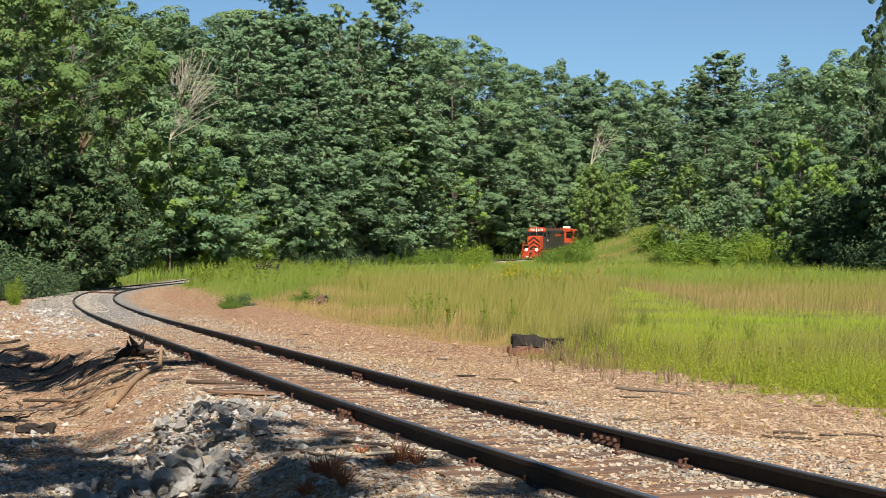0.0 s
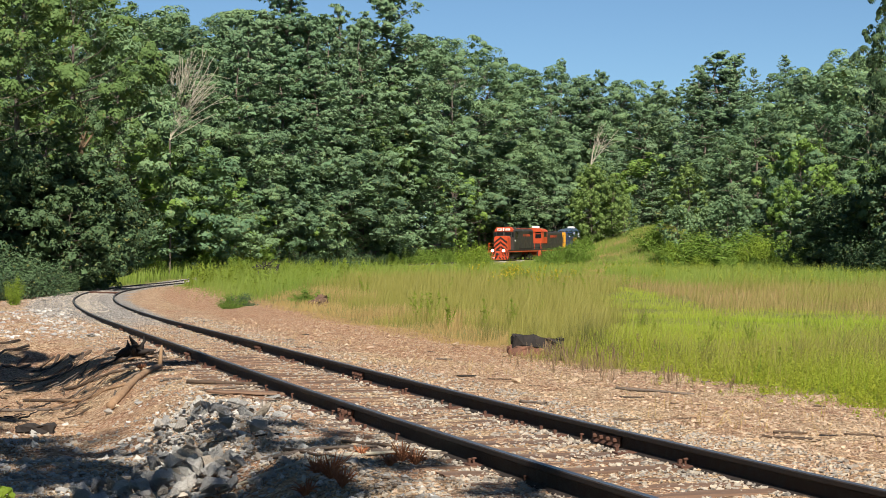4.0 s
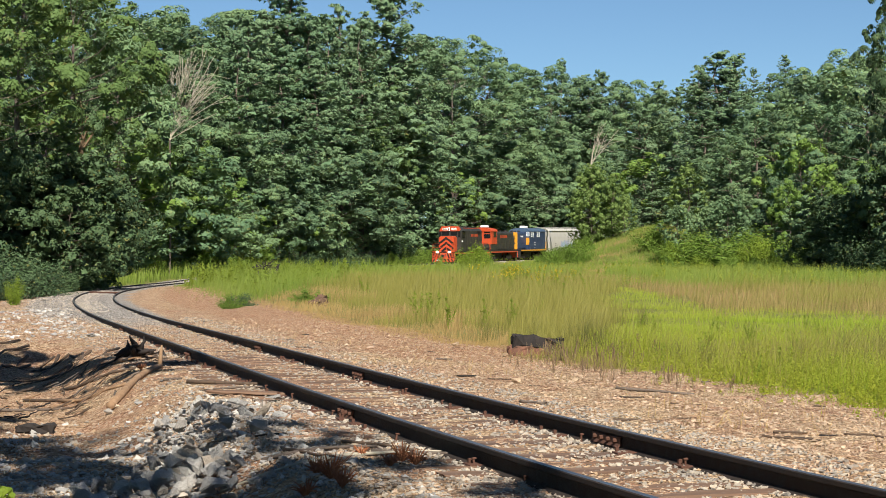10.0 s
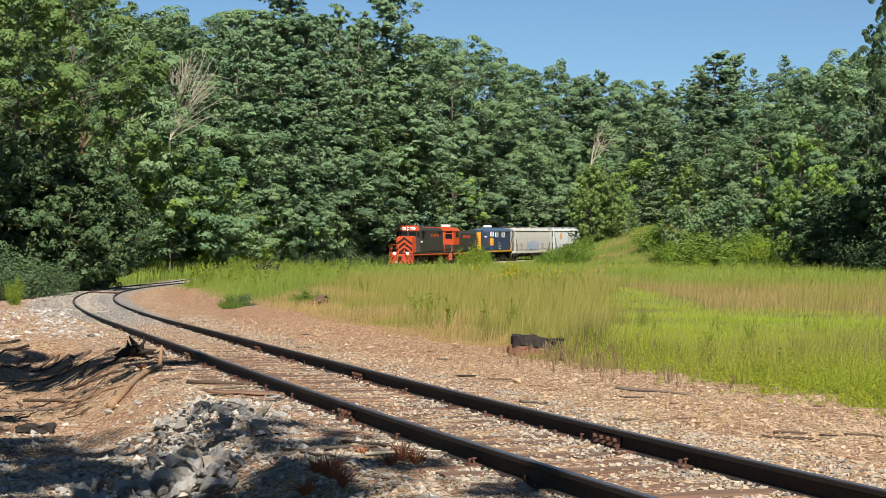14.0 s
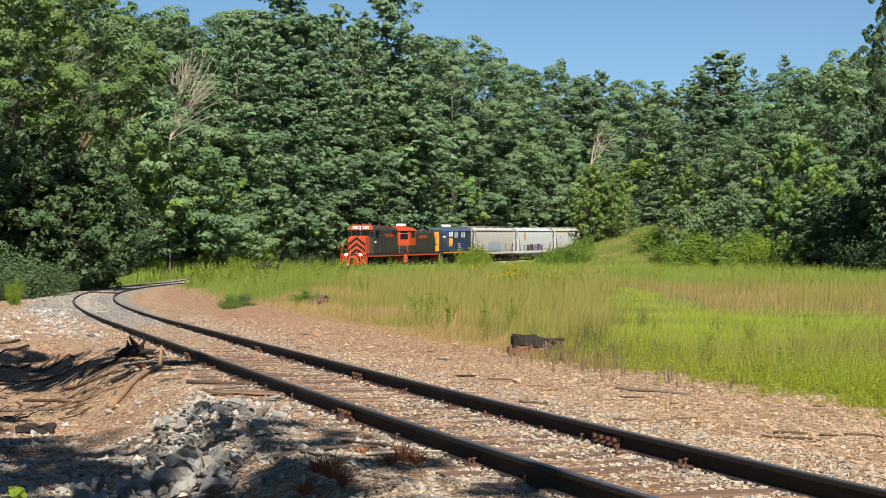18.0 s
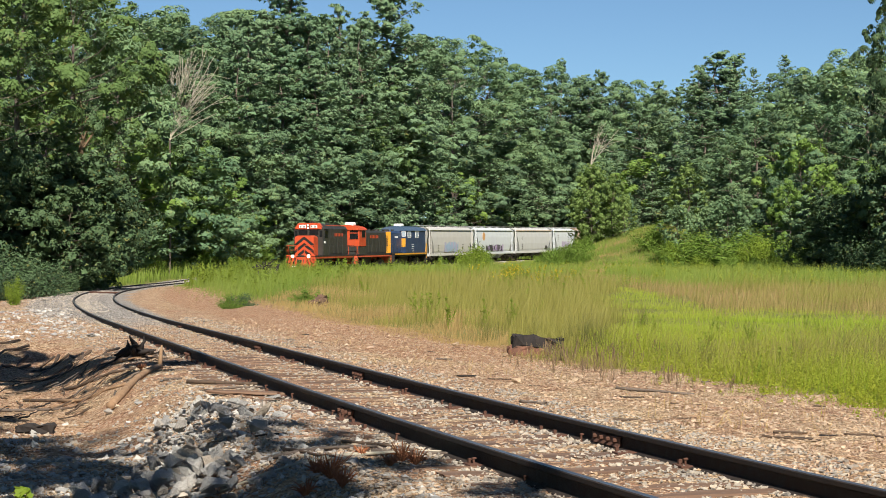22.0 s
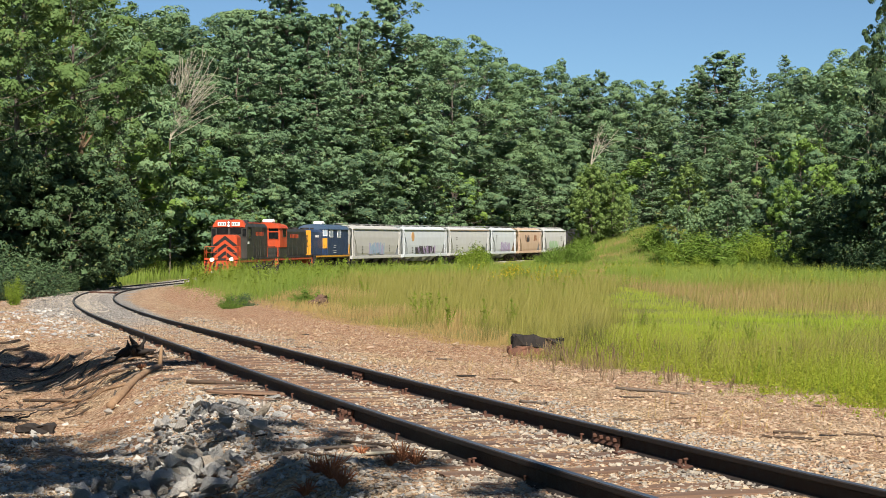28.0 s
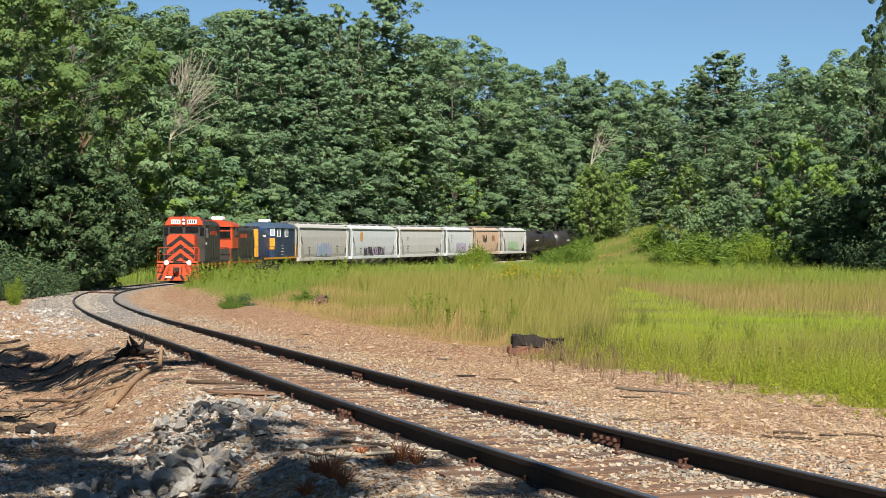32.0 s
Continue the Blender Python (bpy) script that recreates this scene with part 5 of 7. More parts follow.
M_TANK = worn("tank_black", (0.022, 0.021, 0.023), (0.075, 0.06, 0.05), 0.5, 0.4, 0, 0.6)
M_WHEEL = worn("wheel_steel", (0.10, 0.07, 0.055), (0.04, 0.03, 0.025), 0.6, 0.6, 0.5, 3, False)


def glass_material():
    n = Nodes("dark_glass")
    return n.done(n.ramp(n.noise(3, 3), [(0.3, (0.006, 0.007, 0.008)), (0.7, (0.015, 0.016, 0.017))]), 0.12, None, 0.0, 0.18)


def lit_material(name, power, color=(1.0, 0.93, 0.80)):
    n = Nodes(name)
    n.bsdf.inputs["Emission Color"].default_value = (*color, 1)
    n.bsdf.inputs["Emission Strength"].default_value = power
    return n.done((0.8, 0.8, 0.75), 0.2)


M_GLASS = glass_material()
M_GLASS_PALE = worn("dusty_glass", (0.30, 0.36, 0.42), (0.12, 0.13, 0.14), 0.3, 0.2)
M_LAMP = lit_material("headlight_lit", 40.0)
M_LAMP_DIM = lit_material("headlight_dim", 1.5)


def chevron(bm, x, z_top, half, drop, thick, depth=0.012):
    """An upright chevron of stripe width thick, its point at z_top, on a face that looks along x."""
    for sgn in (1, -1):
        prism(bm, [(0, z_top), (sgn * half, z_top - drop), (sgn * half, z_top - drop - thick), (0, z_top - thick)], 0, x, x + depth)
    return bm


def pane(name, parent, c, size, frame=None, fw=0.05, glass=None):
    """A dark pane, with a frame round it as a sub-part. The thin side of size is the pane's depth."""
    bm = bmesh.new()
    box(bm, c, size, 0.0)
    p = part(name, bm, glass or M_GLASS, parent)
    if frame is not None:
        bm = bmesh.new()
        k = min(range(3), key=lambda i: size[i])
        u, v = [i for i in range(3) if i != k]
        for ax, ot in ((u, v), (v, u)):
            for sgn in (1, -1):
                cc, ss = list(c), list(size)
                cc[ax] += sgn * (size[ax] / 2 + fw / 2)
                ss[ax] = fw
                ss[ot] = size[ot] + (2 * fw if ax == u else 0)
                ss[k] = size[k] + 0.03
                box(bm, cc, ss, 0.006)
        part("window_frame", bm, frame, p)
    return p


WHEEL_R = 0.46
wheelsets = []


def wheelset_mesh():
    bm = bmesh.new()
    rod(bm, (0, -0.95, 0), (0, 0.95, 0), 0.08, 10)
    for sgn in (1, -1):
        rod(bm, (0, sgn * 0.70, 0), (0, sgn * 0.82, 0), WHEEL_R, 24)
        rod(bm, (0, sgn * 0.67, 0), (0, sgn * 0.70, 0), WHEEL_R + 0.028, 24)
        for k in range(5):
            an = k * 1.2566
            rod(bm, (math.cos(an) * 0.25, sgn * 0.82, math.sin(an) * 0.25), (math.cos(an) * 0.25, sgn * 0.835, math.sin(an) * 0.25), 0.06, 8)
    me = bpy.data.meshes.new("wheelset")
    bm.to_mesh(me)
    bm.free()
    me.materials.append(M_WHEEL)
    return me


WHEELSET = wheelset_mesh()


def truck(parent, x, base=1.72, paint=None):
    """A two-axle truck under a vehicle: bolster, side frames, springs, and turning wheelsets."""
    bm = bmesh.new()
    box(bm, (0, 0, 0.55), (0.45, 2.1, 0.25), 0.03)
    t = part("truck", bm, paint or M_BLACK, parent)
    t.matrix_basis = pose(x, 0, 0)
    for sgn in (1, -1):
        bm = bmesh.new()
        y0, y1 = sgn * 0.98 - 0.07, sgn * 0.98 + 0.07
        h = base / 2
        prism(bm, [(-h - 0.28, 0.62), (-h - 0.28, 0.40), (-h + 0.3, 0.34), (-0.32, 0.17), (0.32, 0.17), (h - 0.3, 0.34), (h + 0.28, 0.40), (h + 0.28, 0.62), (h - 0.2, 0.72), (0.25, 0.80), (-0.25, 0.80), (-h + 0.2, 0.72)], 1, y0, y1)
        for k in (-1, 1):
            rod(bm, (k * h, y0 - 0.03, 0.47), (k * h, y1 + 0.05, 0.47), 0.15, 10)
        for k in (-0.16, 0, 0.16):
            rod(bm, (k, sgn * 1.07, 0.26), (k, sgn * 1.07, 0.56), 0.06, 8)
        part("side_frame", bm, paint or M_BLACK, t)
    for k in (-1, 1):
        w = piece("wheelset", WHEELSET, t, pose(k * base / 2, 0, WHEEL_R))
        wheelsets.append((w, k * base / 2))
    return t


def coupler(parent, x, sgn):
    bm = bmesh.new()
    box(bm, (x - sgn * 0.35, 0, 0.88), (0.7, 0.2, 0.22), 0.02)
    box(bm, (x, 0, 0.88), (0.26, 0.32, 0.30), 0.04)
    part("coupler", bm, M_BLACK, parent)


def handrail(parent, pts, mat, r=0.022, name="handrail"):
    # bars that meet make one rail; the rest are rails of their own
    runs = []
    for p, q in pts:
        hit = [g for g in runs if any(u in (p, q) for s in g for u in s)]
        for g in hit:
            runs.remove(g)
        runs.append([s for g in hit for s in g] + [(p, q)])
    if name == "handrail":
        runs = [pts]
    for g in runs:
        bm = bmesh.new()
        for p, q in g:
            rod(bm, p, q, r, 6)
        ob = part(name, bm, mat, parent)
    return ob


def stripes(parent, y, z0, z1, x0, x1, mat, name="warning_stripes"):
    """Slanting stripes on a side-facing plate."""
    bm = bmesh.new()
    n = 3
    for i in range(n):
        a = z0 + (z1 - z0) * i / n
        w = (z1 - z0) / n * 0.5
        prism(bm, [(x0, a), (x1, a + w), (x1, a + 2 * w), (x0, a + w)], 1, y, y + (0.012 if y > 0 else -0.012))
    return part(name, bm, mat, parent)


def arched(w, z0, z_eave, z_top, n=8):
    """An upright outline with a rounded roof, in width and height."""
    pts = [(-w / 2, z0), (w / 2, z0), (w / 2, z_eave)]
    for i in range(1, n):
        an = math.pi * i / n
        pts.append((w / 2 * math.cos(an), z_eave + (z_top - z_eave) * math.sin(an)))
    pts.append((-w / 2, z_eave))
    return pts


def deck(parent, half, paint, ends=(True, True), skirt=None):
    bm = bmesh.new()
    box(bm, (0, 0, 1.36), (half * 2, 2.95, 0.12), 0.02)
    d = part("deck", bm, M_BLACK, parent)
    for sgn in (1, -1):
        bm = bmesh.new()
        box(bm, (0, sgn * 1.40, 1.22), (half * 2 - 0.7, 0.08, 0.22), 0.02)
        part("side_sill", bm, paint, parent)
        for e in (1, -1):
            bm = bmesh.new()
            for k in range(3):
                box(bm, (e * (half - 0.16), sgn * 1.28, 0.35 + 0.33 * k), (0.34, 0.34, 0.05), 0.0)
            box(bm, (e * (half - 0.36), sgn * 1.40, 0.85), (0.06, 0.12, 1.0), 0.0)
            part("step", bm, M_BLACK, parent)
            if e > 0 and paint is not M_BLACK:
                stripes(parent, sgn * 1.462, 0.35, 1.05, e * (half - 0.40), e * (half - 0.06), M_ORANGE)
    for e in (1, -1):
        bm = bmesh.new()
        box(bm, (e * (half - 0.04), 0, 0.82), (0.08, 2.95, 0.88), 0.02)
        part("pilot", bm, paint, parent)
    bm = bmesh.new()
    rod(bm, (-1.9, 0, 0.78), (1.9, 0, 0.78), 0.52, 18)
    box(bm, (0, 0, 1.15), (4.2, 1.5, 0.3), 0.02)
    part("fuel_tank", bm, M_BLACK, parent)
    return d


def road_loco(half):
    """The leading unit: low striped nose, cab with boards over the windscreen, long dark hood."""
    t = thing("locomotive", "orange and dark grey locomotive with striped nose and lit lamps", "locomotive", "locomotives")
    deck(t, half, M_ORANGE, skirt=True)
    nx = half - 1.15
    # nose
    bm = bmesh.new()
    prism(bm, [(-0.98, 1.42), (0.98, 1.42), (0.98, 3.18), (0.72, 3.36), (-0.72, 3.36), (-0.98, 3.18)], 0, nx - 1.5, nx)
    bmesh.ops.bevel(bm, geom=list(bm.edges), offset=0.05, segments=2, affect='EDGES')
    nose = part("nose", bm, M_ORANGE, t)
    for i, z in enumerate((3.28, 2.66, 2.04)):
        part("chevron", chevron(bmesh.new(), nx - 0.002, z, 0.96, 0.74, 0.32), M_STRIPE, nose)
    # cab
    c0, c1 = nx - 3.6, nx - 1.5
    bm = bmesh.new()
    prism(bm, [(-1.5, 1.42), (1.5, 1.42), (1.5, 3.95), (0.98, 4.56), (-0.98, 4.56), (-1.5, 3.95)], 0, c0, c1)
    bmesh.ops.bevel(bm, geom=list(bm.edges), offset=0.04, segments=2, affect='EDGES')
    cab = part("cab", bm, M_DARK, t, "dark grey cab")
    bm = bmesh.new()
    prism(bm, [(-1.36, 3.96), (1.36, 3.96), (1.30, 4.22), (1.02, 4.60), (-1.02, 4.60), (-1.30, 4.22)], 0, c1 - 0.6, c1 + 0.12)
    bmesh.ops.bevel(bm, geom=list(bm.edges), offset=0.04, segments=2, affect='EDGES')
    brow = part("brow", bm, M_ORANGE, cab, "orange brow over the windscreen")
    for sgn in (1, -1):
        bm = bmesh.new()
        box(bm, (c1 + 0.13, sgn * 0.58, 4.24), (0.05, 0.68, 0.30), 0.02)
        nb = part("number_board", bm, M_WHITE, cab)
        bm = bmesh.new()
        for k in range(4):
            box(bm, (c1 + 0.16, sgn * 0.56 + (k - 1.5) * 0.14, 4.24), (0.012, 0.07, 0.2), 0.0)
        part("figure_bar", bm, M_BLACK, cab)
        pane("windscreen", cab, (c1 + 0.01, sgn * 0.56, 3.66), (0.04, 0.92, 0.46), M_DARK)
        pane("corner_window", cab, (c1 + 0.01, sgn * 1.27, 3.52), (0.04, 0.30, 0.62), M_DARK)
        pane("side_window", cab, ((c0 + c1) / 2 + 0.1, sgn * 1.505, 3.45), (1.15, 0.03, 0.7), M_DARK)
        bm = bmesh.new()
        box(bm, (c1 - 0.45, sgn * 1.52, 2.7), (0.55, 0.02, 0.2), 0.0)
        part("plate", bm, M_WHITE, cab)
        bm = bmesh.new()
        box(bm, ((c0 + c1) / 2, sgn * 1.62, 4.02), (1.4, 0.28, 0.05), 0.01)
        part("sunshade", bm, M_DARK, cab)
    bm = bmesh.new()
    box(bm, (c1 + 0.14, 0, 4.24), (0.08, 0.24, 0.46), 0.03)
    hl = part("headlight_housing", bm, M_BLACK, cab)
    for z in (4.12, 4.36):
        bm = bmesh.new()
        rod(bm, (c1 + 0.18, 0, z), (c1 + 0.20, 0, z), 0.08, 12)
        part("headlight", bm, M_LAMP_DIM, hl)
    # hood
    h0, h1 = -half + 1.0, c0
    bm = bmesh.new()
    prism(bm, [(-0.95, 1.42), (0.95, 1.42), (0.95, 4.05), (0.72, 4.32), (-0.72, 4.32), (-0.95, 4.05)], 0, h0, h1)
    bmesh.ops.bevel(bm, geom=list(bm.edges), offset=0.03, segments=1, affect='EDGES')
    hood = part("hood", bm, M_DARK, t, "dark grey hood with access doors")
    bm = bmesh.new()
    box(bm, ((h0 + h1) / 2, 0, 4.36), (h1 - h0 - 0.3, 1.3, 0.1), 0.03)
    part("hood_roof", bm, M_ORANGE, hood, "orange hood top")
    for i in range(9):
        for sgn in (1, -1):
            x = h0 + 0.45 + i * (h1 - h0 - 0.9) / 8
            bm = bmesh.new()
            box(bm, (x, sgn * 0.958, 2.45), ((h1 - h0) / 9 - 0.09, 0.03, 1.75), 0.012)
            part("hood_door", bm, M_DARK, hood)
    for sgn in (1, -1):
        bm = bmesh.new()
        for k in range(6):
            box(bm, (h0 + (h1 - h0) * 0.22 + k * 0.56, sgn * 0.98, 3.45), (0.30, 0.012, 0.32), 0.0)
        part("lettering_bar", bm, M_ORANGE, hood)
        bm = bmesh.new()
        for k in range(7):
            box(bm, (h0 + 1.4, sgn * 0.97, 3.62 + 0.06 * k), (1.5, 0.03, 0.025), 0.0)
        part("grille", bm, M_BLACK, hood)
    for x in (h0 + 1.2, h0 + 2.7, h0 + 5.6):
        bm = bmesh.new()
        rod(bm, (x, 0, 4.38), (x, 0, 4.52), 0.55, 18)
        part("roof_fan", bm, M_BLACK, hood)
    bm = bmesh.new()
    rod(bm, (h0 + 4.2, 0, 4.38), (h0 + 4.2, 0, 4.68), 0.22, 12, 0.19)
    part("exhaust_stack", bm, M_BLACK, hood)
    bm = bmesh.new()
    for k in (-0.15, 0, 0.15):
        rod(bm, (c0 + 0.7, k, 4.68), (c0 + 1.05, k, 4.70), 0.03, 8, 0.07)
    box(bm, (c0 + 0.8, 0, 4.62), (0.3, 0.4, 0.06), 0.0)
    part("horn", bm, M_BLACK, cab)
    # front end
    fx = half - 0.02
    for sgn in (1, -1):
        for i in range(3):
            y0 = 0.42 + i * 0.36
            bm = bmesh.new()
            prism(bm, [(sgn * y0, 1.24), (sgn * (y0 + 0.2), 1.24), (sgn * min(1.46, y0 + 0.44), 0.55), (sgn * min(1.45, y0 + 0.24), 0.55)], 0, fx, fx + 0.02)
            part("pilot_stripe", bm, M_STRIPE, t, "black stripe")
        bm = bmesh.new()
        box(bm, (half - 0.12, sgn * 0.9, 1.40), (0.3, 1.1, 0.14), 0.02)
        part("end_sill", bm, M_ORANGE, t)
    bm = bmesh.new()
    prism(bm, [(-1.45, 0.12), (1.45, 0.12), (1.40, 0.52), (-1.40, 0.52)], 0, half - 0.05, half + 0.16)
    plough = part("plough", bm, M_ORANGE, t, "orange and black striped plough")
    for sgn in (1, -1):
        for i in range(3):
            bm = bmesh.new()
            y0 = 0.12 + i * 0.44
            prism(bm, [(sgn * y0, 0.50), (sgn * (y0 + 0.2), 0.50), (sgn * (y0 + 0.40), 0.14), (sgn * (y0 + 0.2), 0.14)], 0, half + 0.155, half + 0.17)
            part("plough_stripe", bm, M_STRIPE, plough)
    bm = bmesh.new()
    box(bm, (half + 0.18, -0.62, 0.36), (0.03, 0.42, 0.10), 0.0)
    part("footboard", bm, M_WHITE, t, "white step board on the pilot")
    for sgn in (1, -1):
        bm = bmesh.new()
        rod(bm, (half - 0.35, sgn * 0.80, 1.36), (half + 0.045, sgn * 0.80, 1.36), 0.165, 14)
        dl = part("ditch_light", bm, M_BLACK, t)
        bm = bmesh.new()
        rod(bm, (half + 0.046, sgn * 0.80, 1.36), (half + 0.07, sgn * 0.80, 1.36), 0.135, 14)
        part("lens", bm, M_LAMP, dl, "glowing lamp lens")
    rails = []
    for sgn in (1, -1):
        rails += [((half - 0.1, sgn * 0.35, 1.42), (half - 0.1, sgn * 0.35, 2.4)), ((half - 0.1, sgn * 1.42, 1.0), (half - 0.1, sgn * 1.42, 2.4)), ((half - 0.1, sgn * 0.35, 2.4), (half - 0.1, sgn * 1.42, 2.4)), ((half - 0.1, sgn * 0.35, 1.95), (half - 0.1, sgn * 1.42, 1.95)),
                  ((half - 0.1, sgn * 1.42, 2.4), (half - 0.55, sgn * 1.42, 2.4)), ((half - 0.55, sgn * 1.42, 2.4), (half - 0.75, sgn * 1.42, 1.42)), ((half - 0.1, sgn * 1.42, 1.95), (half - 0.62, sgn * 1.42, 1.95))]
    handrail(t, rails, M_ORANGE, 0.019, "end_handrail")
    for sgn in (1, -1):
        pts = [((h0 + 0.2, sgn * 1.42, 2.35), (h1 - 0.1, sgn * 1.42, 2.35))]
        for k in range(6):
            x = h0 + 0.25 + k * (h1 - h0 - 0.5) / 5
            pts.append(((x, sgn * 1.42, 1.4), (x, sgn * 1.42, 2.35)))
        pts += [((-half + 0.1, sgn * 1.42, 0.9), (-half + 0.1, sgn * 1.42, 2.35)), ((-half + 0.1, sgn * 1.42, 2.35), (h0 + 0.2, sgn * 1.42, 2.35))]
        handrail(t, pts, M_DARK, 0.016)
    handrail(t, [((half + 0.05, -0.3, 1.1), (half + 0.18, -0.28, 0.75)), ((half + 0.18, -0.28, 0.75), (half + 0.05, -0.24, 0.5))], M_BLACK, 0.03, "air_hose")
    handrail(t, [((half + 0.05, 0.3, 1.1), (half + 0.2, 0.3, 0.7))], M_BLACK, 0.03, "air_hose")
    coupler(t, half + 0.45, 1)
    coupler(t, -half - 0.35, -1)
    for x in (half - 3.0, -half + 3.0):
        truck(t, x, 2.5)
    return t


def switcher(half, body, cab_paint, sill, cab_front, end_paint, label):
    """A yard locomotive with its cab at one end, which leads or trails."""
    t = thing("locomotive", label, "locomotive", "locomotives")
    deck(t, half, sill)
    e = 1 if cab_front else -1
    c1 = half - 0.75
    c0 = c1 - (2.4 if cab_front else 7.6)

    def X(v):
        return e * v
    # cab
    bm = bmesh.new()
    prism(bm, arched(2.95, 2.27 if cab_front else 1.42, 3.98, 4.45), 0, min(X(c0), X(c1)), max(X(c0), X(c1)))
    cab = part("cab", bm, cab_paint, t)
    if cab_front:
        bm = bmesh.new()
        prism(bm, arched(2.97, 2.27, 3.98, 4.44), 0, c1 - 0.03, c1 + 0.03)
        part("end_wall", bm, cab_paint, cab, "bright orange cab end wall")
        c1 += 0.03
    if cab_front:
        bm = bmesh.new()
        box(bm, (X((c0 + c1) / 2), 0, 1.845), (c1 - c0 - 0.04, 2.85, 0.845), 0.02)
        part("cab_base", bm, body, cab, "dark lower cab wall")
    bm = bmesh.new()
    o = arched(3.12, 3.96, 4.0, 4.50)
    prism(bm, o, 0, min(X(c0 - 0.1), X(c1 + 0.14)), max(X(c0 - 0.1), X(c1 + 0.14)))
    part("cab_roof", bm, cab_paint if cab_front else M_LBLUE, cab)
    bm = bmesh.new()
    box(bm, (X((c0 + c1) / 2 if cab_front else c0 + 1.6), 0.1, 4.62), (1.1, 0.95, 0.34), 0.1)
    part("air_conditioner", bm, M_WHITE, cab, "white rooftop air conditioner")
    wf = M_BLACK if cab_front else M_WHITE
    for sgn in (1, -1):
        pane("end_window", cab, (X(c1 + 0.005), sgn * 0.88, 3.93), (0.03, 0.90, 0.46), cab_paint)
        pane("end_window", cab, (X(c1 + 0.005), sgn * 0.88, 3.32), (0.03, 0.90, 0.58), cab_paint)
        pane("front_window", cab, (X(c0 - 0.005), sgn * 1.22, 3.62), (0.03, 0.36, 0.52), wf if not cab_front else cab_paint, 0.05, None if cab_front else M_GLASS_PALE)
        for k in (1.3, 4.2) if not cab_front else (0.95,):
            pane("side_window", cab, (X(c0 + k), sgn * 1.48, 3.55), (1.1, 0.03, 0.62), wf, 0.05, None if cab_front else M_GLASS_PALE)
        bm = bmesh.new()
        box(bm, (X(c1 + 0.02), sgn * 0.55, 4.33), (0.05, 0.5, 0.2), 0.01)
        part("number_board", bm, M_WHITE, cab)
    bm = bmesh.new()
    box(bm, (X(c1 + 0.015), 0, 2.6 if not cab_front else 3.35), (0.03, 0.7, 1.9 if not cab_front else 1.5), 0.01)
    part("cab_door", bm, cab_paint, cab)
    # hood
    h0 = -half + (0.35 if cab_front else 0.55)
    lo, hi = min(X(h0), X(c0)), max(X(h0), X(c0))
    bm = bmesh.new()
    prism(bm, [(-0.93, 1.42), (0.93, 1.42), (0.93, 3.72), (0.70, 3.95), (-0.70, 3.95), (-0.93, 3.72)], 0, lo, hi)
    bmesh.ops.bevel(bm, geom=list(bm.edges), offset=0.03, segments=1, affect='EDGES')
    hood = part("hood", bm, body, t)
    bm = bmesh.new()
    box(bm, (X(h0 - 0.02), 0, 2.66), (0.06, 1.84, 2.40), 0.03)
    part("radiator_end", bm, end_paint, hood)
    bm = bmesh.new()
    for k in range(10):
        box(bm, (X(h0 - 0.06), 0, 2.3 + 0.12 * k), (0.03, 1.2, 0.05), 0.0)
    part("shutter", bm, M_BLACK, hood)
    for i in range(7):
        for sgn in (1, -1):
            x = lo + 0.4 + i * (hi - lo - 0.8) / 6
            bm = bmesh.new()
            box(bm, (x, sgn * 0.938, 2.35), ((hi - lo) / 7 - 0.09, 0.03, 1.6), 0.012)
            part("hood_door", bm, body, hood)
    for sgn in (1, -1):
        bm = bmesh.new()
        for k in range(6):
            box(bm, ((lo + hi) / 2 - (1.4 if cab_front else 0.5) + k * (0.54 if cab_front else 0.2), sgn * 0.962, 3.28), (0.34 if cab_front else 0.12, 0.012, 0.34 if cab_front else 0.2), 0.0)
        part("lettering_bar", bm, M_ORANGE if cab_front else M_WHITE, hood)
    for x in (X(h0 + 0.9), X(h0 + 3.4), X(h0 + 5.0)):
        bm = bmesh.new()
        rod(bm, (x, 0, 3.93), (x, 0, 4.12), 0.42 if x == X(h0 + 0.9) else 0.17, 14)
        part("exhaust_stack" if x != X(h0 + 0.9) else "roof_fan", bm, M_BLACK, hood)
    rp = M_ORANGE if cab_front else M_YELLOW
    for sgn in (1, -1):
        pts = [((X(h0 - 0.9), sgn * 1.42, 2.35), (X(c0 - 0.1), sgn * 1.42, 2.35))]
        for k in range(6):
            x = X(h0 - 0.9 + k * (c0 - h0 + 0.8) / 5)
            pts.append(((x, sgn * 1.42, 1.4), (x, sgn * 1.42, 2.35)))
        handrail(t, pts, M_DARK, 0.016)
        handrail(t, [((X(half - 0.08), sgn * 1.42, 0.8), (X(half - 0.08), sgn * 1.42, 2.5)), ((X(half - 0.55), sgn * 1.42, 1.4), (X(half - 0.08), sgn * 1.42, 2.5)), ((X(half - 0.08), sgn * 0.5, 1.4), (X(half - 0.08), sgn * 0.5, 2.4)), ((X(half - 0.08), sgn * 0.5, 2.4), (X(half - 0.08), sgn * 1.42, 2.4))], rp, 0.026, "end_handrail")
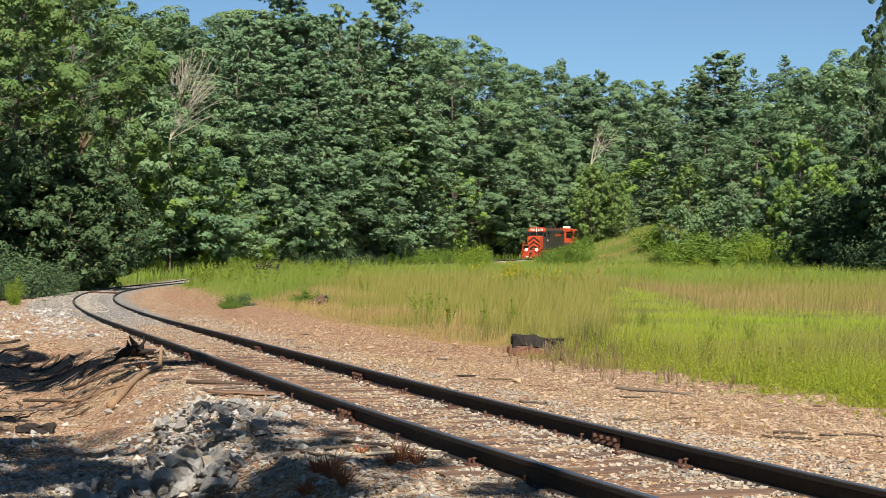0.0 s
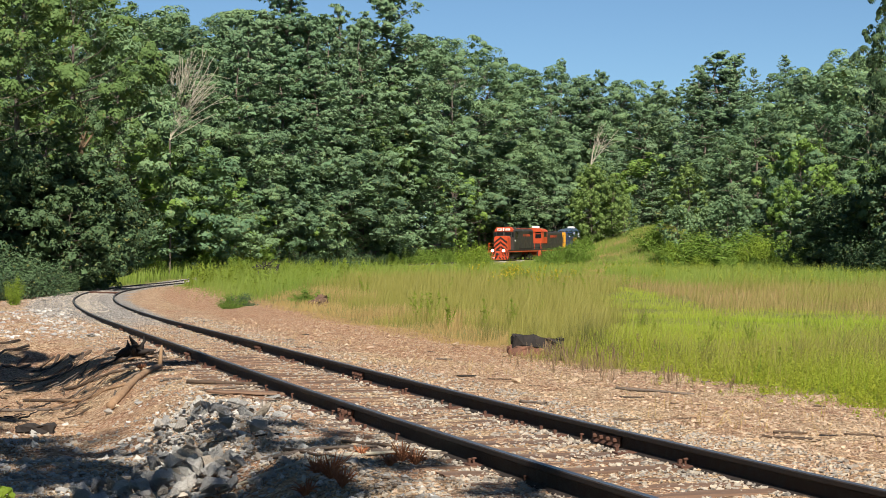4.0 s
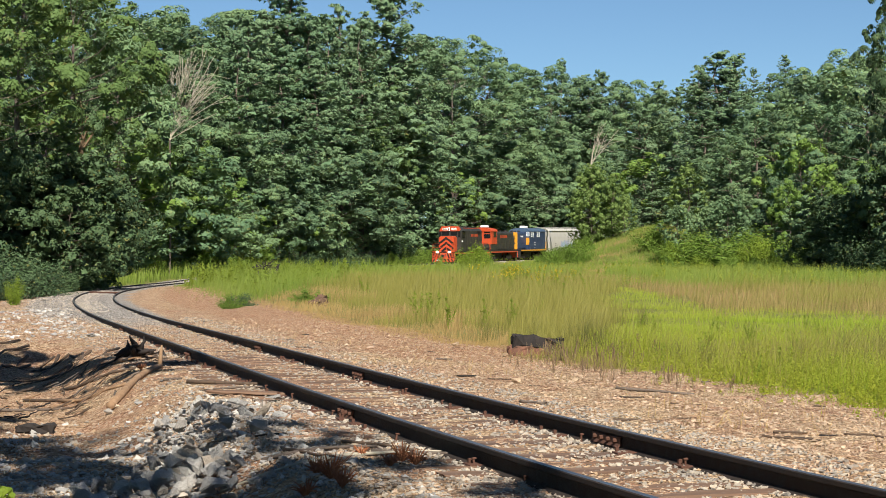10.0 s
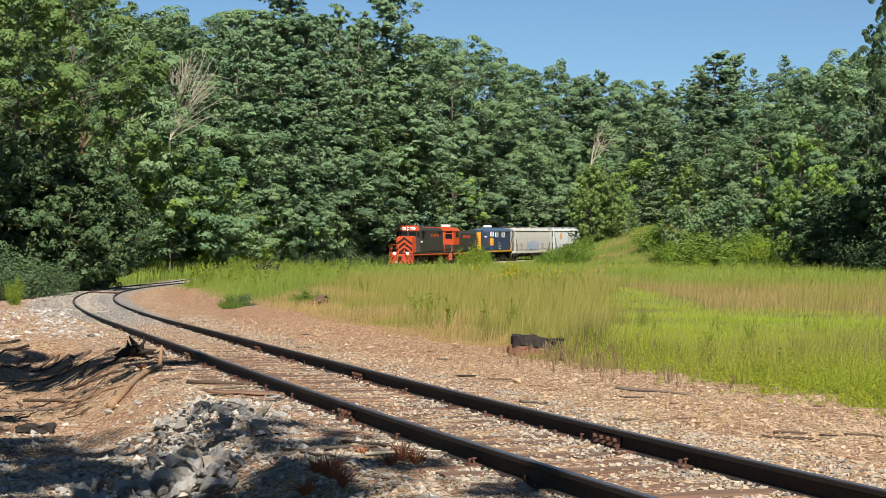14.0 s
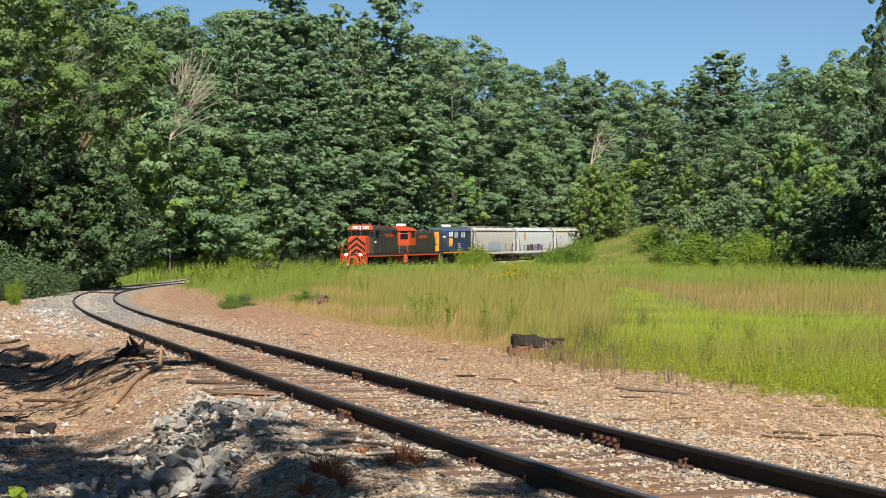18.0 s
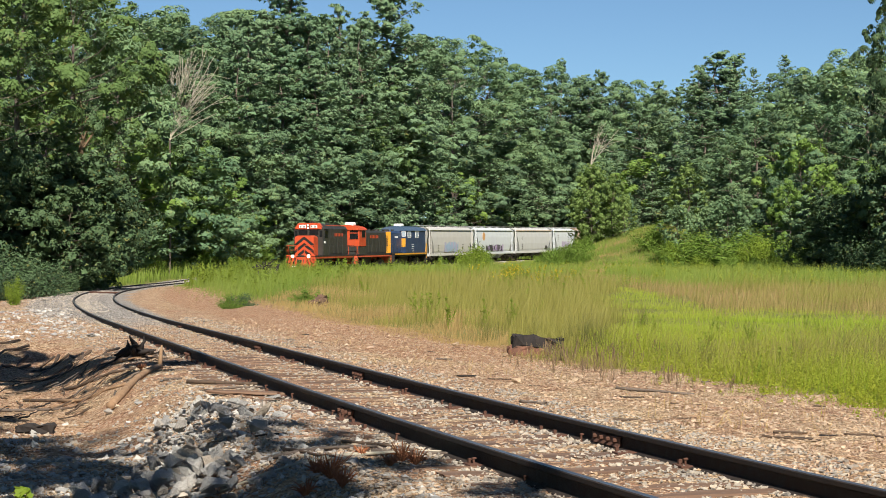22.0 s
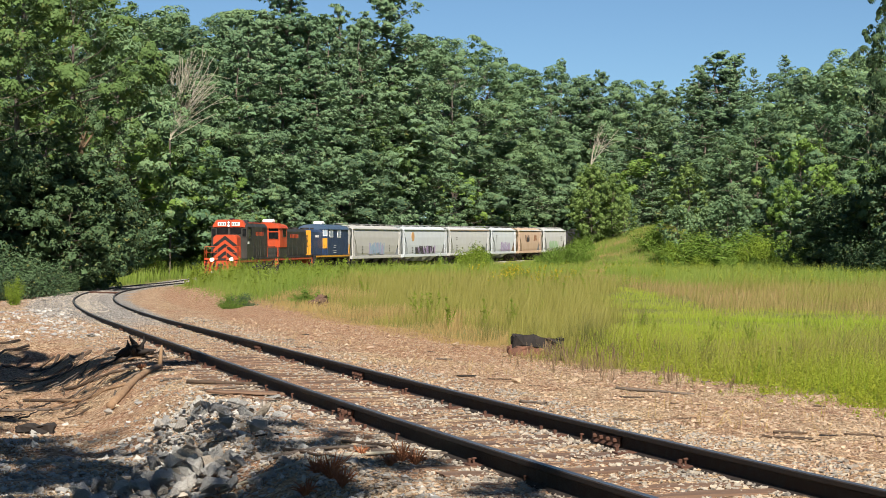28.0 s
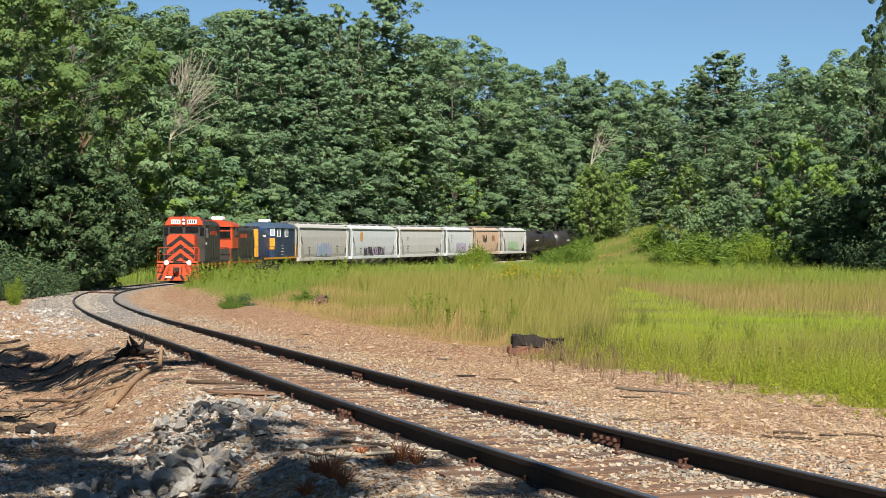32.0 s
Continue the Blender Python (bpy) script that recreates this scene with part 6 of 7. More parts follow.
    if not cab_front:
        for sgn in (1, -1):
            bm = bmesh.new()
            for k in range(4):
                box(bm, (X(c0 + 2.6), sgn * 1.49, 1.65 + 0.25 * k), (0.8, 0.05, 0.04), 0.0)
            part("cab_ladder", bm, M_WHITE, cab)
            bm = bmesh.new()
            box(bm, (X(c0 - 0.012), sgn * 1.20, 2.60), (0.02, 0.48, 1.0), 0.0)
            part("yellow_panel", bm, M_YELLOW, cab)
            bm = bmesh.new()
            box(bm, (0, sgn * 1.535, 1.33), (2 * half - 0.5, 0.02, 0.16), 0.0)
            part("sill_stripe", bm, M_YELLOW, t, "dull yellow stripe along the sill")
    coupler(t, half + 0.35, 1)
    coupler(t, -half - 0.35, -1)
    for x in (half - 2.9, -half + 2.9):
        truck(t, x, 2.4)
    return t


def scrawl(parent, x, y, z, w, h, colors, seed):
    """Sprayed paint on a car's side, as slanted bars."""
    r = random.Random(seed)
    n = max(6, int(w / 0.22))
    for i in range(n):
        bm = bmesh.new()
        cx = x - w / 2 + w * (i + 0.5) / n + r.uniform(-0.05, 0.05)
        hh = h * r.uniform(0.55, 1.0)
        z0 = z + r.uniform(0, h - hh)
        s, k = r.uniform(-0.25, 0.35) * hh, w / n * r.uniform(0.55, 0.95)
        prism(bm, [(cx - k, z0), (cx + k, z0 + 0.05), (cx + k + s, z0 + hh), (cx - k * 0.8 + s, z0 + hh - 0.08)], 1, y, y + 0.006 + 0.0004 * i)
        part("graffiti_bar", bm, r.choice(colors), parent)


def hopper(length, paint, band, label, marks):
    """A covered hopper car: bulging smooth body, slope sheets and open end cages with ladders, roof walk and outlets."""
    t = thing("hopper_car", label, "hopper car", "covered hopper cars")
    L = length - 1.1
    b = L / 2 - 1.15

    def section(k):
        return [(-1.36 * k, 1.18), (1.36 * k, 1.18), (1.46 * k, 1.55), (1.52 * k, 2.3), (1.52 * k, 3.2), (1.46 * k, 3.9), (1.28 * k, 4.28), (0.8 * k, 4.46), (-0.8 * k, 4.46), (-1.28 * k, 4.28), (-1.46 * k, 3.9), (-1.52 * k, 3.2), (-1.52 * k, 2.3), (-1.46 * k, 1.55)]
    bm = bmesh.new()
    prof = section(1)
    n = len(prof)

    def ring(off):
        return [bm.verts.new((off(z), y, z)) for y, z in prof]
    # the end sheets slope inwards below mid height
    front = ring(lambda z: b + 0.75 - max(0, 3.7 - z) * 0.68)
    back = ring(lambda z: -b - 0.75 + max(0, 3.7 - z) * 0.68)
    for i in range(n):
        bm.faces.new((back[i], front[i], front[(i + 1) % n], back[(i + 1) % n]))
    bm.faces.new(front)
    bm.faces.new(back[::-1])
    bmesh.ops.recalc_face_normals(bm, faces=list(bm.faces))
    body = part("body", bm, paint, t)
    for sgn in (1, -1):
        bm = bmesh.new()
        box(bm, (0, sgn * 1.47, 1.10), (L, 0.10, 0.30), 0.02)
        part("side_sill", bm, paint, t)
        bm = bmesh.new()
        box(bm, (0, sgn * 1.46, 4.10), (L - 0.3, 0.22, 0.12), 0.03)
        part("top_chord", bm, band, t)
        for k in (-1, 1):
            bm = bmesh.new()
            box(bm, (k * (L / 2 - 0.08), sgn * 1.46, 2.55), (0.10, 0.10, 3.2), 0.01)
            box(bm, (k * (L / 2 - 0.62), sgn * 1.46, 2.55), (0.10, 0.10, 3.2), 0.01)
            part("end_post", bm, paint, t)
            bm = bmesh.new()
            for j in range(8):
                rod(bm, (k * (L / 2 - 0.62), sgn * 1.50, 1.35 + j * 0.38), (k * (L / 2 - 0.08), sgn * 1.50, 1.35 + j * 0.38), 0.013, 5)
            part("ladder", bm, paint, t)
    for k in (-1, 1):
        bm = bmesh.new()
        box(bm, (k * (L / 2 - 0.08), 0, 1.10), (0.16, 3.0, 0.34), 0.02)
        part("end_sill", bm, paint, t)
        bm = bmesh.new()
        box(bm, (k * (L / 2 - 0.35), 0, 4.40), (0.7, 1.6, 0.05), 0.0)
        rod(bm, (k * (L / 2 - 0.06), -1.2, 4.2), (k * (L / 2 - 0.06), 1.2, 4.2), 0.03, 6)
        part("end_platform", bm, paint, t)
        for sgn in (1, -1):
            bm = bmesh.new()
            rod(bm, (k * (b - 0.3), sgn * 0.55, 1.3), (k * (L / 2 - 0.1), sgn * 0.55, 3.2), 0.05, 6)
            # Black instead of the car's paint, to put the end opening's shade into colour.
            part("brace", bm, M_BLACK, t)
        coupler(t, k * (length / 2 - 0.12), k)
        truck(t, k * (L / 2 - 1.75), 1.75)
    bm = bmesh.new()
    box(bm, (0, 0, 4.62), (L - 0.4, 0.62, 0.05), 0.0)
    for sgn in (1, -1):
        box(bm, (0, sgn * 0.62, 4.60), (L - 0.6, 0.28, 0.04), 0.0)
    part("roof_walk", bm, M_GALV, t)
    bays = 4 if L > 15 else 2
    for i in range(bays):
        x = (i - (bays - 1) / 2) * (2 * b - 1.6) / bays
        bm = bmesh.new()
        top, bot = 0.42 * (2 * b) / bays, 0.35
        lo = [bm.verts.new((x + u * bot, v * 0.45, 0.42)) for u, v in ((-1, -1), (1, -1), (1, 1), (-1, 1))]
        hi = [bm.verts.new((x + u * top, v * 1.25, 1.2)) for u, v in ((-1, -1), (1, -1), (1, 1), (-1, 1))]
        for j in range(4):
            bm.faces.new((lo[j], lo[(j + 1) % 4], hi[(j + 1) % 4], hi[j]))
        bm.faces.new(lo[::-1])
        part("outlet", bm, M_BLACK if paint is not M_HOP_WHITE else paint, t)
        bm = bmesh.new()
        rod(bm, (x, 0.28, 4.46), (x, 0.28, 4.56), 0.32, 14)
        part("hatch", bm, paint, t)
    for args in marks:
        args(t)
    return t


def hopper_paint(name, base, dirt=(0.30, 0.24, 0.18), amount=0.45):
    return worn(name, base, dirt, amount, 0.5, 0.0, 0.7)


M_GALV = worn("galvanised", (0.42, 0.42, 0.41), (0.25, 0.2, 0.16), 0.4, 0.5, 0.3, 2)
M_HOP_GREY = hopper_paint("hopper_grey", (0.455, 0.45, 0.43), amount=0.2)
M_HOP_WHITE = hopper_paint("hopper_white", (0.52, 0.56, 0.59), amount=0.2)
M_HOP_PALE = hopper_paint("hopper_pale_grey", (0.49, 0.50, 0.50), amount=0.2)
M_HOP_PEACH = hopper_paint("hopper_peach", (0.52, 0.385, 0.285), (0.36, 0.22, 0.14), 0.4)
M_BAND_BROWN = hopper_paint("hopper_brown_band", (0.42, 0.32, 0.24))
M_GRAF = {c: worn("spray_" + c, v, amount=0.2) for c, v in (("purple", (0.34, 0.31, 0.44)), ("blue", (0.26, 0.35, 0.46)), ("black", (0.035, 0.033, 0.04)), ("violet", (0.33, 0.26, 0.42)), ("green", (0.28, 0.42, 0.26)), ("brown", (0.28, 0.14, 0.08)))}


def bars(x, z, n=3, w=0.5, gap=0.28, mat=None):
    """Small unreadable lines of stencilled writing on a side."""
    def put(t):
        for i in range(n):
            bm = bmesh.new()
            for y in (1.522, -1.528):
                box(bm, (x, y, z - i * gap), (w * (1 - 0.15 * i), 0.006, 0.10), 0.0)
            part("stencil_bar", bm, mat or M_GRAF["black"], t)
    return put


def badge(x, z, r, mat):
    def put(t):
        for y in (1.515, -1.535):
            bm = bmesh.new()
            rod(bm, (x, y, z), (x, y + 0.018, z), r, 24)
            part("badge", bm, mat, t, "round tan badge")
    return put


def spray(x, z, w, h, colors, seed):
    return lambda t: scrawl(t, x, 1.516, z, w, h, [M_GRAF[c] for c in colors], seed)


def tank_car(length):
    t = thing("tank_car", "black cylindrical tank car with grime on its shell", "tank car", "tank cars")
    L = length - 1.3
    bm = bmesh.new()
    segs, R = 28, 1.48
    rings = [(-L / 2 + 0.1, 0.25), (-L / 2 + 0.25, 0.8), (-L / 2 + 0.55, 1.25), (-L / 2 + 0.9, R), (-L / 6, R), (L / 6, R), (L / 2 - 0.9, R), (L / 2 - 0.55, 1.25), (L / 2 - 0.25, 0.8), (L / 2 - 0.1, 0.25)]
    vs = [[bm.verts.new((x, r * math.cos(k * 6.28319 / segs), 2.62 + r * math.sin(k * 6.28319 / segs))) for k in range(segs)] for x, r in rings]
    for a, c in zip(vs[:-1], vs[1:]):
        for k in range(segs):
            bm.faces.new((a[k], a[(k + 1) % segs], c[(k + 1) % segs], c[k]))
    bm.faces.new(vs[0])
    bm.faces.new(vs[-1])
    bmesh.ops.recalc_face_normals(bm, faces=list(bm.faces))
    part("shell", bm, M_TANK, t, smooth_it=True)
    bm = bmesh.new()
    rod(bm, (0, 0, 4.0), (0, 0, 4.42), 0.55, 16)
    part("dome", bm, M_TANK, t)
    bm = bmesh.new()
    for sgn in (1, -1):
        box(bm, (0, sgn * 0.9, 4.06), (2.4, 0.7, 0.05), 0.0)
        for x in (-1.2, 1.2):
            rod(bm, (x, sgn * 1.22, 4.05), (x, sgn * 1.22, 4.75), 0.025, 6)
        rod(bm, (-1.2, sgn * 1.22, 4.75), (1.2, sgn * 1.22, 4.75), 0.025, 6)
    part("platform", bm, M_BLACK, t)
    for sgn in (1, -1):
        bm = bmesh.new()
        box(bm, (sgn * (L / 2 - 0.9), 0, 1.02), (2.4, 2.6, 0.3), 0.03)
        part("stub_sill", bm, M_BLACK, t)
        bm = bmesh.new()
        for j in range(7):
            rod(bm, (0.3, sgn * 1.52, 1.2 + j * 0.42), (-0.3, sgn * 1.52, 1.2 + j * 0.42), 0.022, 6)
        for x in (-0.3, 0.3):
            rod(bm, (x, sgn * 1.52, 1.0), (x, sgn * 1.48, 4.1), 0.025, 6)
        part("ladder", bm, M_BLACK, t)
        coupler(t, sgn * (length / 2 - 0.12), sgn)
        truck(t, sgn * (L / 2 - 1.4), 1.75)
    for y in (1.47, -1.49):
        bm = bmesh.new()
        box(bm, (3.0, y, 2.7), (1.4, 0.02, 0.12), 0.0)
        part("stencil_bar", bm, M_WHITE, t)
    return t


SPEED_AT = [0, 4, 8, 12, 16, 20, 24, 28, 32]
SPEED = [3.854, 3.912, 3.962, 4.137, 4.439, 4.736, 4.908, 4.923, 4.887]
_rt = np.arange(0, 32.01, 0.25)
_rv = np.interp(_rt, SPEED_AT, SPEED)
_rs = 262.55 - np.concatenate([[0], np.cumsum((_rv[1:] + _rv[:-1]) / 2 * 0.25)])


def rail_pose(s, half):
    """A vehicle's pose with its middle at s, its trucks half ahead and behind; it faces back along the line."""
    x1, y1, z1, a = on_track(s - half)
    x2, y2, z2, a = on_track(s + half)
    d = Vector((float(x1 - x2), float(y1 - y2), float(z1 - z2))).normalized()
    left = Vector((0, 0, 1)).cross(d).normalized()
    m = Matrix((d, left, d.cross(left))).transposed().to_4x4()
    return Matrix.Translation(((x1 + x2) / 2, (y1 + y2) / 2, (z1 + z2) / 2)) @ m


def run(t):
    """How far along the line the leading nose is."""
    return float(np.interp(t, _rt, _rs))


CARS = []


def join_train(t, a, b):
    CARS.append((t, (a + b) / 2, (b - a) * 0.33))


join_train(road_loco(7.2), -1.7, 13.7)
join_train(switcher(6.4, M_DARK, M_ORANGE, M_RED, True, M_DARK, "dark grey switching locomotive with bright orange end cab"), 13.7, 27.5)
join_train(switcher(6.4, M_BLUE, M_BLUE, M_BLACK, False, M_YELLOW, "faded blue switching locomotive with yellow hood end"), 27.5, 41.3)
join_train(hopper(19.1, M_HOP_GREY, M_HOP_PALE, "long grey covered hopper car with purple and blue graffiti", [bars(5.6, 2.2), spray(0.4, 1.3, 5.6, 1.4, ("purple", "blue", "blue"), 1), bars(-4.5, 2.3)]), 41.3, 60.4)
join_train(hopper(18.2, M_HOP_WHITE, M_HOP_WHITE, "white covered hopper car with round tan badge and black graffiti", [badge(5.0, 3.3, 0.55, worn("badge_tan", (0.55, 0.30, 0.12))), bars(5.2, 2.0), spray(0.2, 1.25, 7.6, 1.0, ("black", "black", "violet"), 2)]), 60.4, 78.6)
join_train(hopper(18.4, M_HOP_PALE, M_BAND_BROWN, "pale grey covered hopper car with brown band along its top", [bars(5.6, 2.2), bars(5.6, 3.2, 2), spray(-6.0, 1.4, 1.2, 0.6, ("black",), 9)]), 78.6, 97.0)
join_train(hopper(12.2, M_HOP_WHITE, M_HOP_PALE, "short pale covered hopper car with violet graffiti", [bars(3.4, 3.4, 4), spray(-0.6, 1.3, 4.2, 1.3, ("violet", "purple"), 3)]), 97.0, 109.2)
join_train(hopper(12.1, M_HOP_PEACH, M_HOP_PALE, "short peach-coloured covered hopper car with dark scribbles", [spray(1.2, 2.4, 1.6, 1.1, ("brown", "black"), 4), spray(-2.5, 2.6, 1.3, 0.9, ("brown",), 5)]), 109.2, 121.3)
join_train(hopper(12.3, M_HOP_PALE, M_HOP_WHITE, "short off-white covered hopper car with faint green graffiti", [spray(0.5, 1.4, 4.4, 1.3, ("green",), 6), bars(-3.2, 3.2, 3)]), 121.3, 133.6)
_tank = tank_car(15.6)
join_train(_tank, 133.6, 149.2)
join_train(copy_thing(_tank, Matrix()), 149.2, 164.8)
for _o in CARS[-1][0].children_recursive:
    if _o.name.startswith("wheelset"):
        wheelsets.append((_o, _o.matrix_basis.translation.x))


# ---------------------------------------------------------------- rail fittings
def plate_mesh():
    bm = bmesh.new()
    box(bm, (0, 0, 0), (0.30, 0.19, 0.02), 0.004)
    for u, v in ((-0.1, 0.06), (0.1, -0.06)):
        box(bm, (u, v, 0.02), (0.03, 0.03, 0.05), 0.0)
    me = bpy.data.meshes.new("tie_plate")
    bm.to_mesh(me)
    bm.free()
    me.materials.append(M_RUST)
    return me


PLATE = plate_mesh()


def spike_mesh():
    bm = bmesh.new()
    box(bm, (0, 0, 0.03), (0.016, 0.016, 0.09), 0.0)
    box(bm, (0.006, 0, 0.075), (0.036, 0.026, 0.016), 0.004)
    me = bpy.data.meshes.new("spike")
    bm.to_mesh(me)
    bm.free()
    me.materials.append(M_RUST)
    return me


SPIKE = spike_mesh()
_fr = random.Random(31)
for _t in [o for o in track.children if o.name.startswith("sleeper")][26:96]:
    m = _t.matrix_basis
    for lat in (GAUGE, -GAUGE):
        # the sleeper's own length runs across the line
        for sgn in (1, -1):
            if _fr.random() < 0.4:
                piece("spike", SPIKE, track, m @ pose(lat + sgn * 0.082, _fr.uniform(-0.05, 0.05), -0.045 + _fr.uniform(0, 0.03), _fr.uniform(-8, 8), _fr.uniform(-8, 8), 0 if sgn < 0 else 180))
        if _fr.random() < 0.35:
            piece("tie_plate", PLATE, track, m @ pose(lat, 0, 0.002))


def joint(s, lat):
    """A pair of bolted bars over a rail joint."""
    x, y, z, a = on_track(s, lat)
    for sgn in (1, -1):
        bm = bmesh.new()
        prism(bm, [(sgn * 0.012, -0.052), (sgn * 0.034, -0.062), (sgn * 0.030, -0.112), (sgn * 0.052, -0.140), (sgn * 0.012, -0.130)], 0, -0.31, 0.31)
        for k in range(4):
            rod(bm, (-0.23 + k * 0.153, sgn * 0.03, -0.09), (-0.23 + k * 0.153, sgn * 0.062, -0.09), 0.02, 6)
        j = part("joint_bar", bm, M_RUST, rails[0] if lat > 0 else rails[1], "rust-red bolted joint bar")
        j.matrix_basis = pose(x, y, z, 0, 0, math.degrees(a))


for s, lat in ((9.9, GAUGE), (6.6, -GAUGE), (15.9, -GAUGE), (24.0, -GAUGE), (22.0, GAUGE), (33.5, GAUGE), (35.0, -GAUGE), (0.2, GAUGE)):
    joint(s, lat)
_x, _y, _z, _a = on_track(78.0)
bm = bmesh.new()
rod(bm, (-0.75, 0.9, -0.04), (0.75, -0.6, -0.04), 0.05, 8)
_o = part("guard_bar", bm, M_RUST, track, "rusty bar laid across between the rails")
_o.matrix_basis = pose(float(_x), float(_y), float(_z), 0, 0, math.degrees(float(_a)) + 90)


# ---------------------------------------------------------------- dead trees
def bare_tree(name, px, depth, base_y, top_y, seed, lean=0.0, spread=0.35, mat=None, label="dead bare tree with pale weathered branches", rows=9, thick=0.12):
    """A dead tree whose bare boughs stand out in front of the wood."""
    r = np.random.RandomState(seed)
    x = across(px, depth)
    z0 = 1.40 + (467 - base_y) / F * depth
    H = (base_y - top_y) / F * depth
    g = gz(x, depth)
    low = limb_tube([(0, 0, -0.1), (0.1, 0, (z0 - g) * 0.5), (0, 0, z0 - g)], [thick * 1.3, thick * 1.1, thick], 7)
    tubes = [limb_tube([(0, 0, z0 - g), (lean * H * 0.4, 0, z0 - g + H * 0.45)], [thick, thick * 0.5], 7)]
    for i in range(rows):
        st = np.array([lean * H * 0.2 * (i / rows), 0, z0 - g + H * 0.35 * i / rows])
        d = np.array([lean + r.normal(0, spread), r.normal(0, spread * 0.7), 1.0])
        p = wander(r, st, d / np.linalg.norm(d), H * r.uniform(0.5, 1.0), 7, 0.16, 0.1)
        tubes.append(limb_tube(p, np.linspace(thick * 0.45, 0.02, 8), 5))
        for j in range(4):
            q = p[r.randint(2, 6)]
            e = d / np.linalg.norm(d) + r.normal(0, 0.5, 3)
            tubes.append(limb_tube(wander(r, q, e / np.linalg.norm(e), H * r.uniform(0.15, 0.35), 4, 0.2), np.linspace(thick * 0.2, 0.012, 5), 4))
    v, f = join(tubes)
    t = thing(name, label, "tree", "dead trees")
    t.location = (x, depth, g)
    piece("trunk", raw_mesh("trunk", *low, M_BARK, True), t)
    piece("bare_crown", raw_mesh("bare_crown", v, f, mat or M_BARK_PALE, True), t)


bare_tree("dead_tree", 300, 154, 248, 98, 3, 0.50, 0.46, rows=34, thick=0.075)
bare_tree("dead_tree", 1045, 178, 300, 205, 5, 0.15, 0.5, rows=5, thick=0.09)
bare_tree("dead_tree", 335, 172, 312, 275, 8, 1.4, 0.5, rows=5, thick=0.08)
bare_tree("dead_tree", 140, 97, 280, 195, 9, 0.25, 0.25, M_STALK, "bare broken brown trunk with two snapped forks", rows=3, thick=0.2)
bare_tree("dead_tree", 512, 202, 320, 255, 12, 0.1, 0.45, rows=8, thick=0.07)
bare_tree("dead_tree", 960, 290, 402, 340, 15, 0.5, 0.5, rows=8, thick=0.12)
bare_tree("dead_tree", 800, 266, 165, 120, 18, 0.4, 0.5, rows=6, thick=0.1)

# uprooted black stump in the far weeds
_s = thing("uprooted_stump", "black uprooted tree stump with gnarled roots among weeds", "stump", m=pose(across(470, 88), 88, gz(across(470, 88), 88) + 0.12) @ Matrix.Diagonal((0.72, 0.65, 0.72, 1)))
_r2 = np.random.RandomState(6)
for i in range(26):
    d = _r2.normal(0, 1, 3)
    d[2] = abs(d[2]) * 0.6 + 0.1
    piece("root", raw_mesh("root", *limb_tube(wander(_r2, (_r2.normal(0, 0.25), 0, 0.9), d / np.linalg.norm(d), _r2.uniform(0.3, 0.75), 5, 0.4), np.linspace(0.09, 0.015, 6), 5), M_CHAR, True), _s)
piece("root_ball", raw_mesh("root_ball", *join([limb_tube(wander(_r2, (_r2.normal(0, 0.3), 0, 0.0), (_r2.normal(0, 0.3), 0, 1), 1.2, 4, 0.3), np.linspace(0.2, 0.1, 5), 6) for i in range(5)]), M_CHAR, True), _s)
old_timber("timber", pose(across(567, 60), 60, gz(across(567, 60), 60), 0, -24, 10), (0.5, 0.3, 0.3), M_TIE, "broken brown wood chunk in the dry grass", 8)


# ---------------------------------------------------------------- weeds and flowers
def weed_meshes(seed, height, leaves, size, mat, flower=None, count=5, bare=0.15):
    r = np.random.RandomState(seed)
    tubes, pos, way = [], [], []
    for i in range(count):
        an = r.uniform(0, 6.28)
        d = np.array([math.cos(an) * 0.044 * count, math.sin(an) * 0.044 * count, 1.0])
        p = wander(r, (r.normal(0, 0.03), r.normal(0, 0.03), 0), d / np.linalg.norm(d), height * r.uniform(0.65, 1.0), 6, 0.08)
        tubes.append(limb_tube(p, np.linspace(0.007, 0.003, 7), 4))
        u = r.uniform(bare, 1.0, leaves)
        q = np.stack([np.interp(u * 6, range(7), p[:, a]) for a in range(3)], 1)
        o = r.normal(0, 1, (leaves, 3))
        o /= np.linalg.norm(o, axis=1)[:, None]
        pos.append(q + o * [[size * 0.7, size * 0.7, size * 0.2]])
        way.append(o)
    pos, way = np.concatenate(pos), np.concatenate(way)
    out = [raw_mesh("stem", *q, mat, True) for q in tubes] + [raw_mesh("leaves", leaf_blades(r, pos, way, size, 0.6, 1.9).reshape(-1, 3), None, mat)]
    if flower is not None:
        k = pos[:, 2] > height * 0.62
        out.append(raw_mesh("flower_head", leaf_blades(r, pos[k] + [0, 0, 0.08], way[k], size * 1.3, 1.0, 1.0).reshape(-1, 3), None, flower))
    return out


def weed(seed, height, leaves, size, mat, label, flower=None, group="weeds in the field", count=5, bare=0.15):
    t = thing("weed", label, "weed", group)
    for me in weed_meshes(seed, height, leaves, size, mat, flower, count, bare):
        piece(me.name.split(".")[0], me, t)
    return t


WEED_A = [weed(i, 0.75, 22, 0.04, M_WEED, "leafy green weed stalks in the meadow") for i in (1, 2)]
WEED_G = [weed(i + 5, 1.0, 22, 0.05, M_WEED, "goldenrod in yellow flower in the meadow", M_GOLD, "goldenrod plants") for i in (1, 2)]
WEED_D = [weed(i + 9, 0.35, 8, 0.014, M_STALK, "withered brown weed stalks on the gravel", None, "withered stalks") for i in (1, 2)]
_first = set()


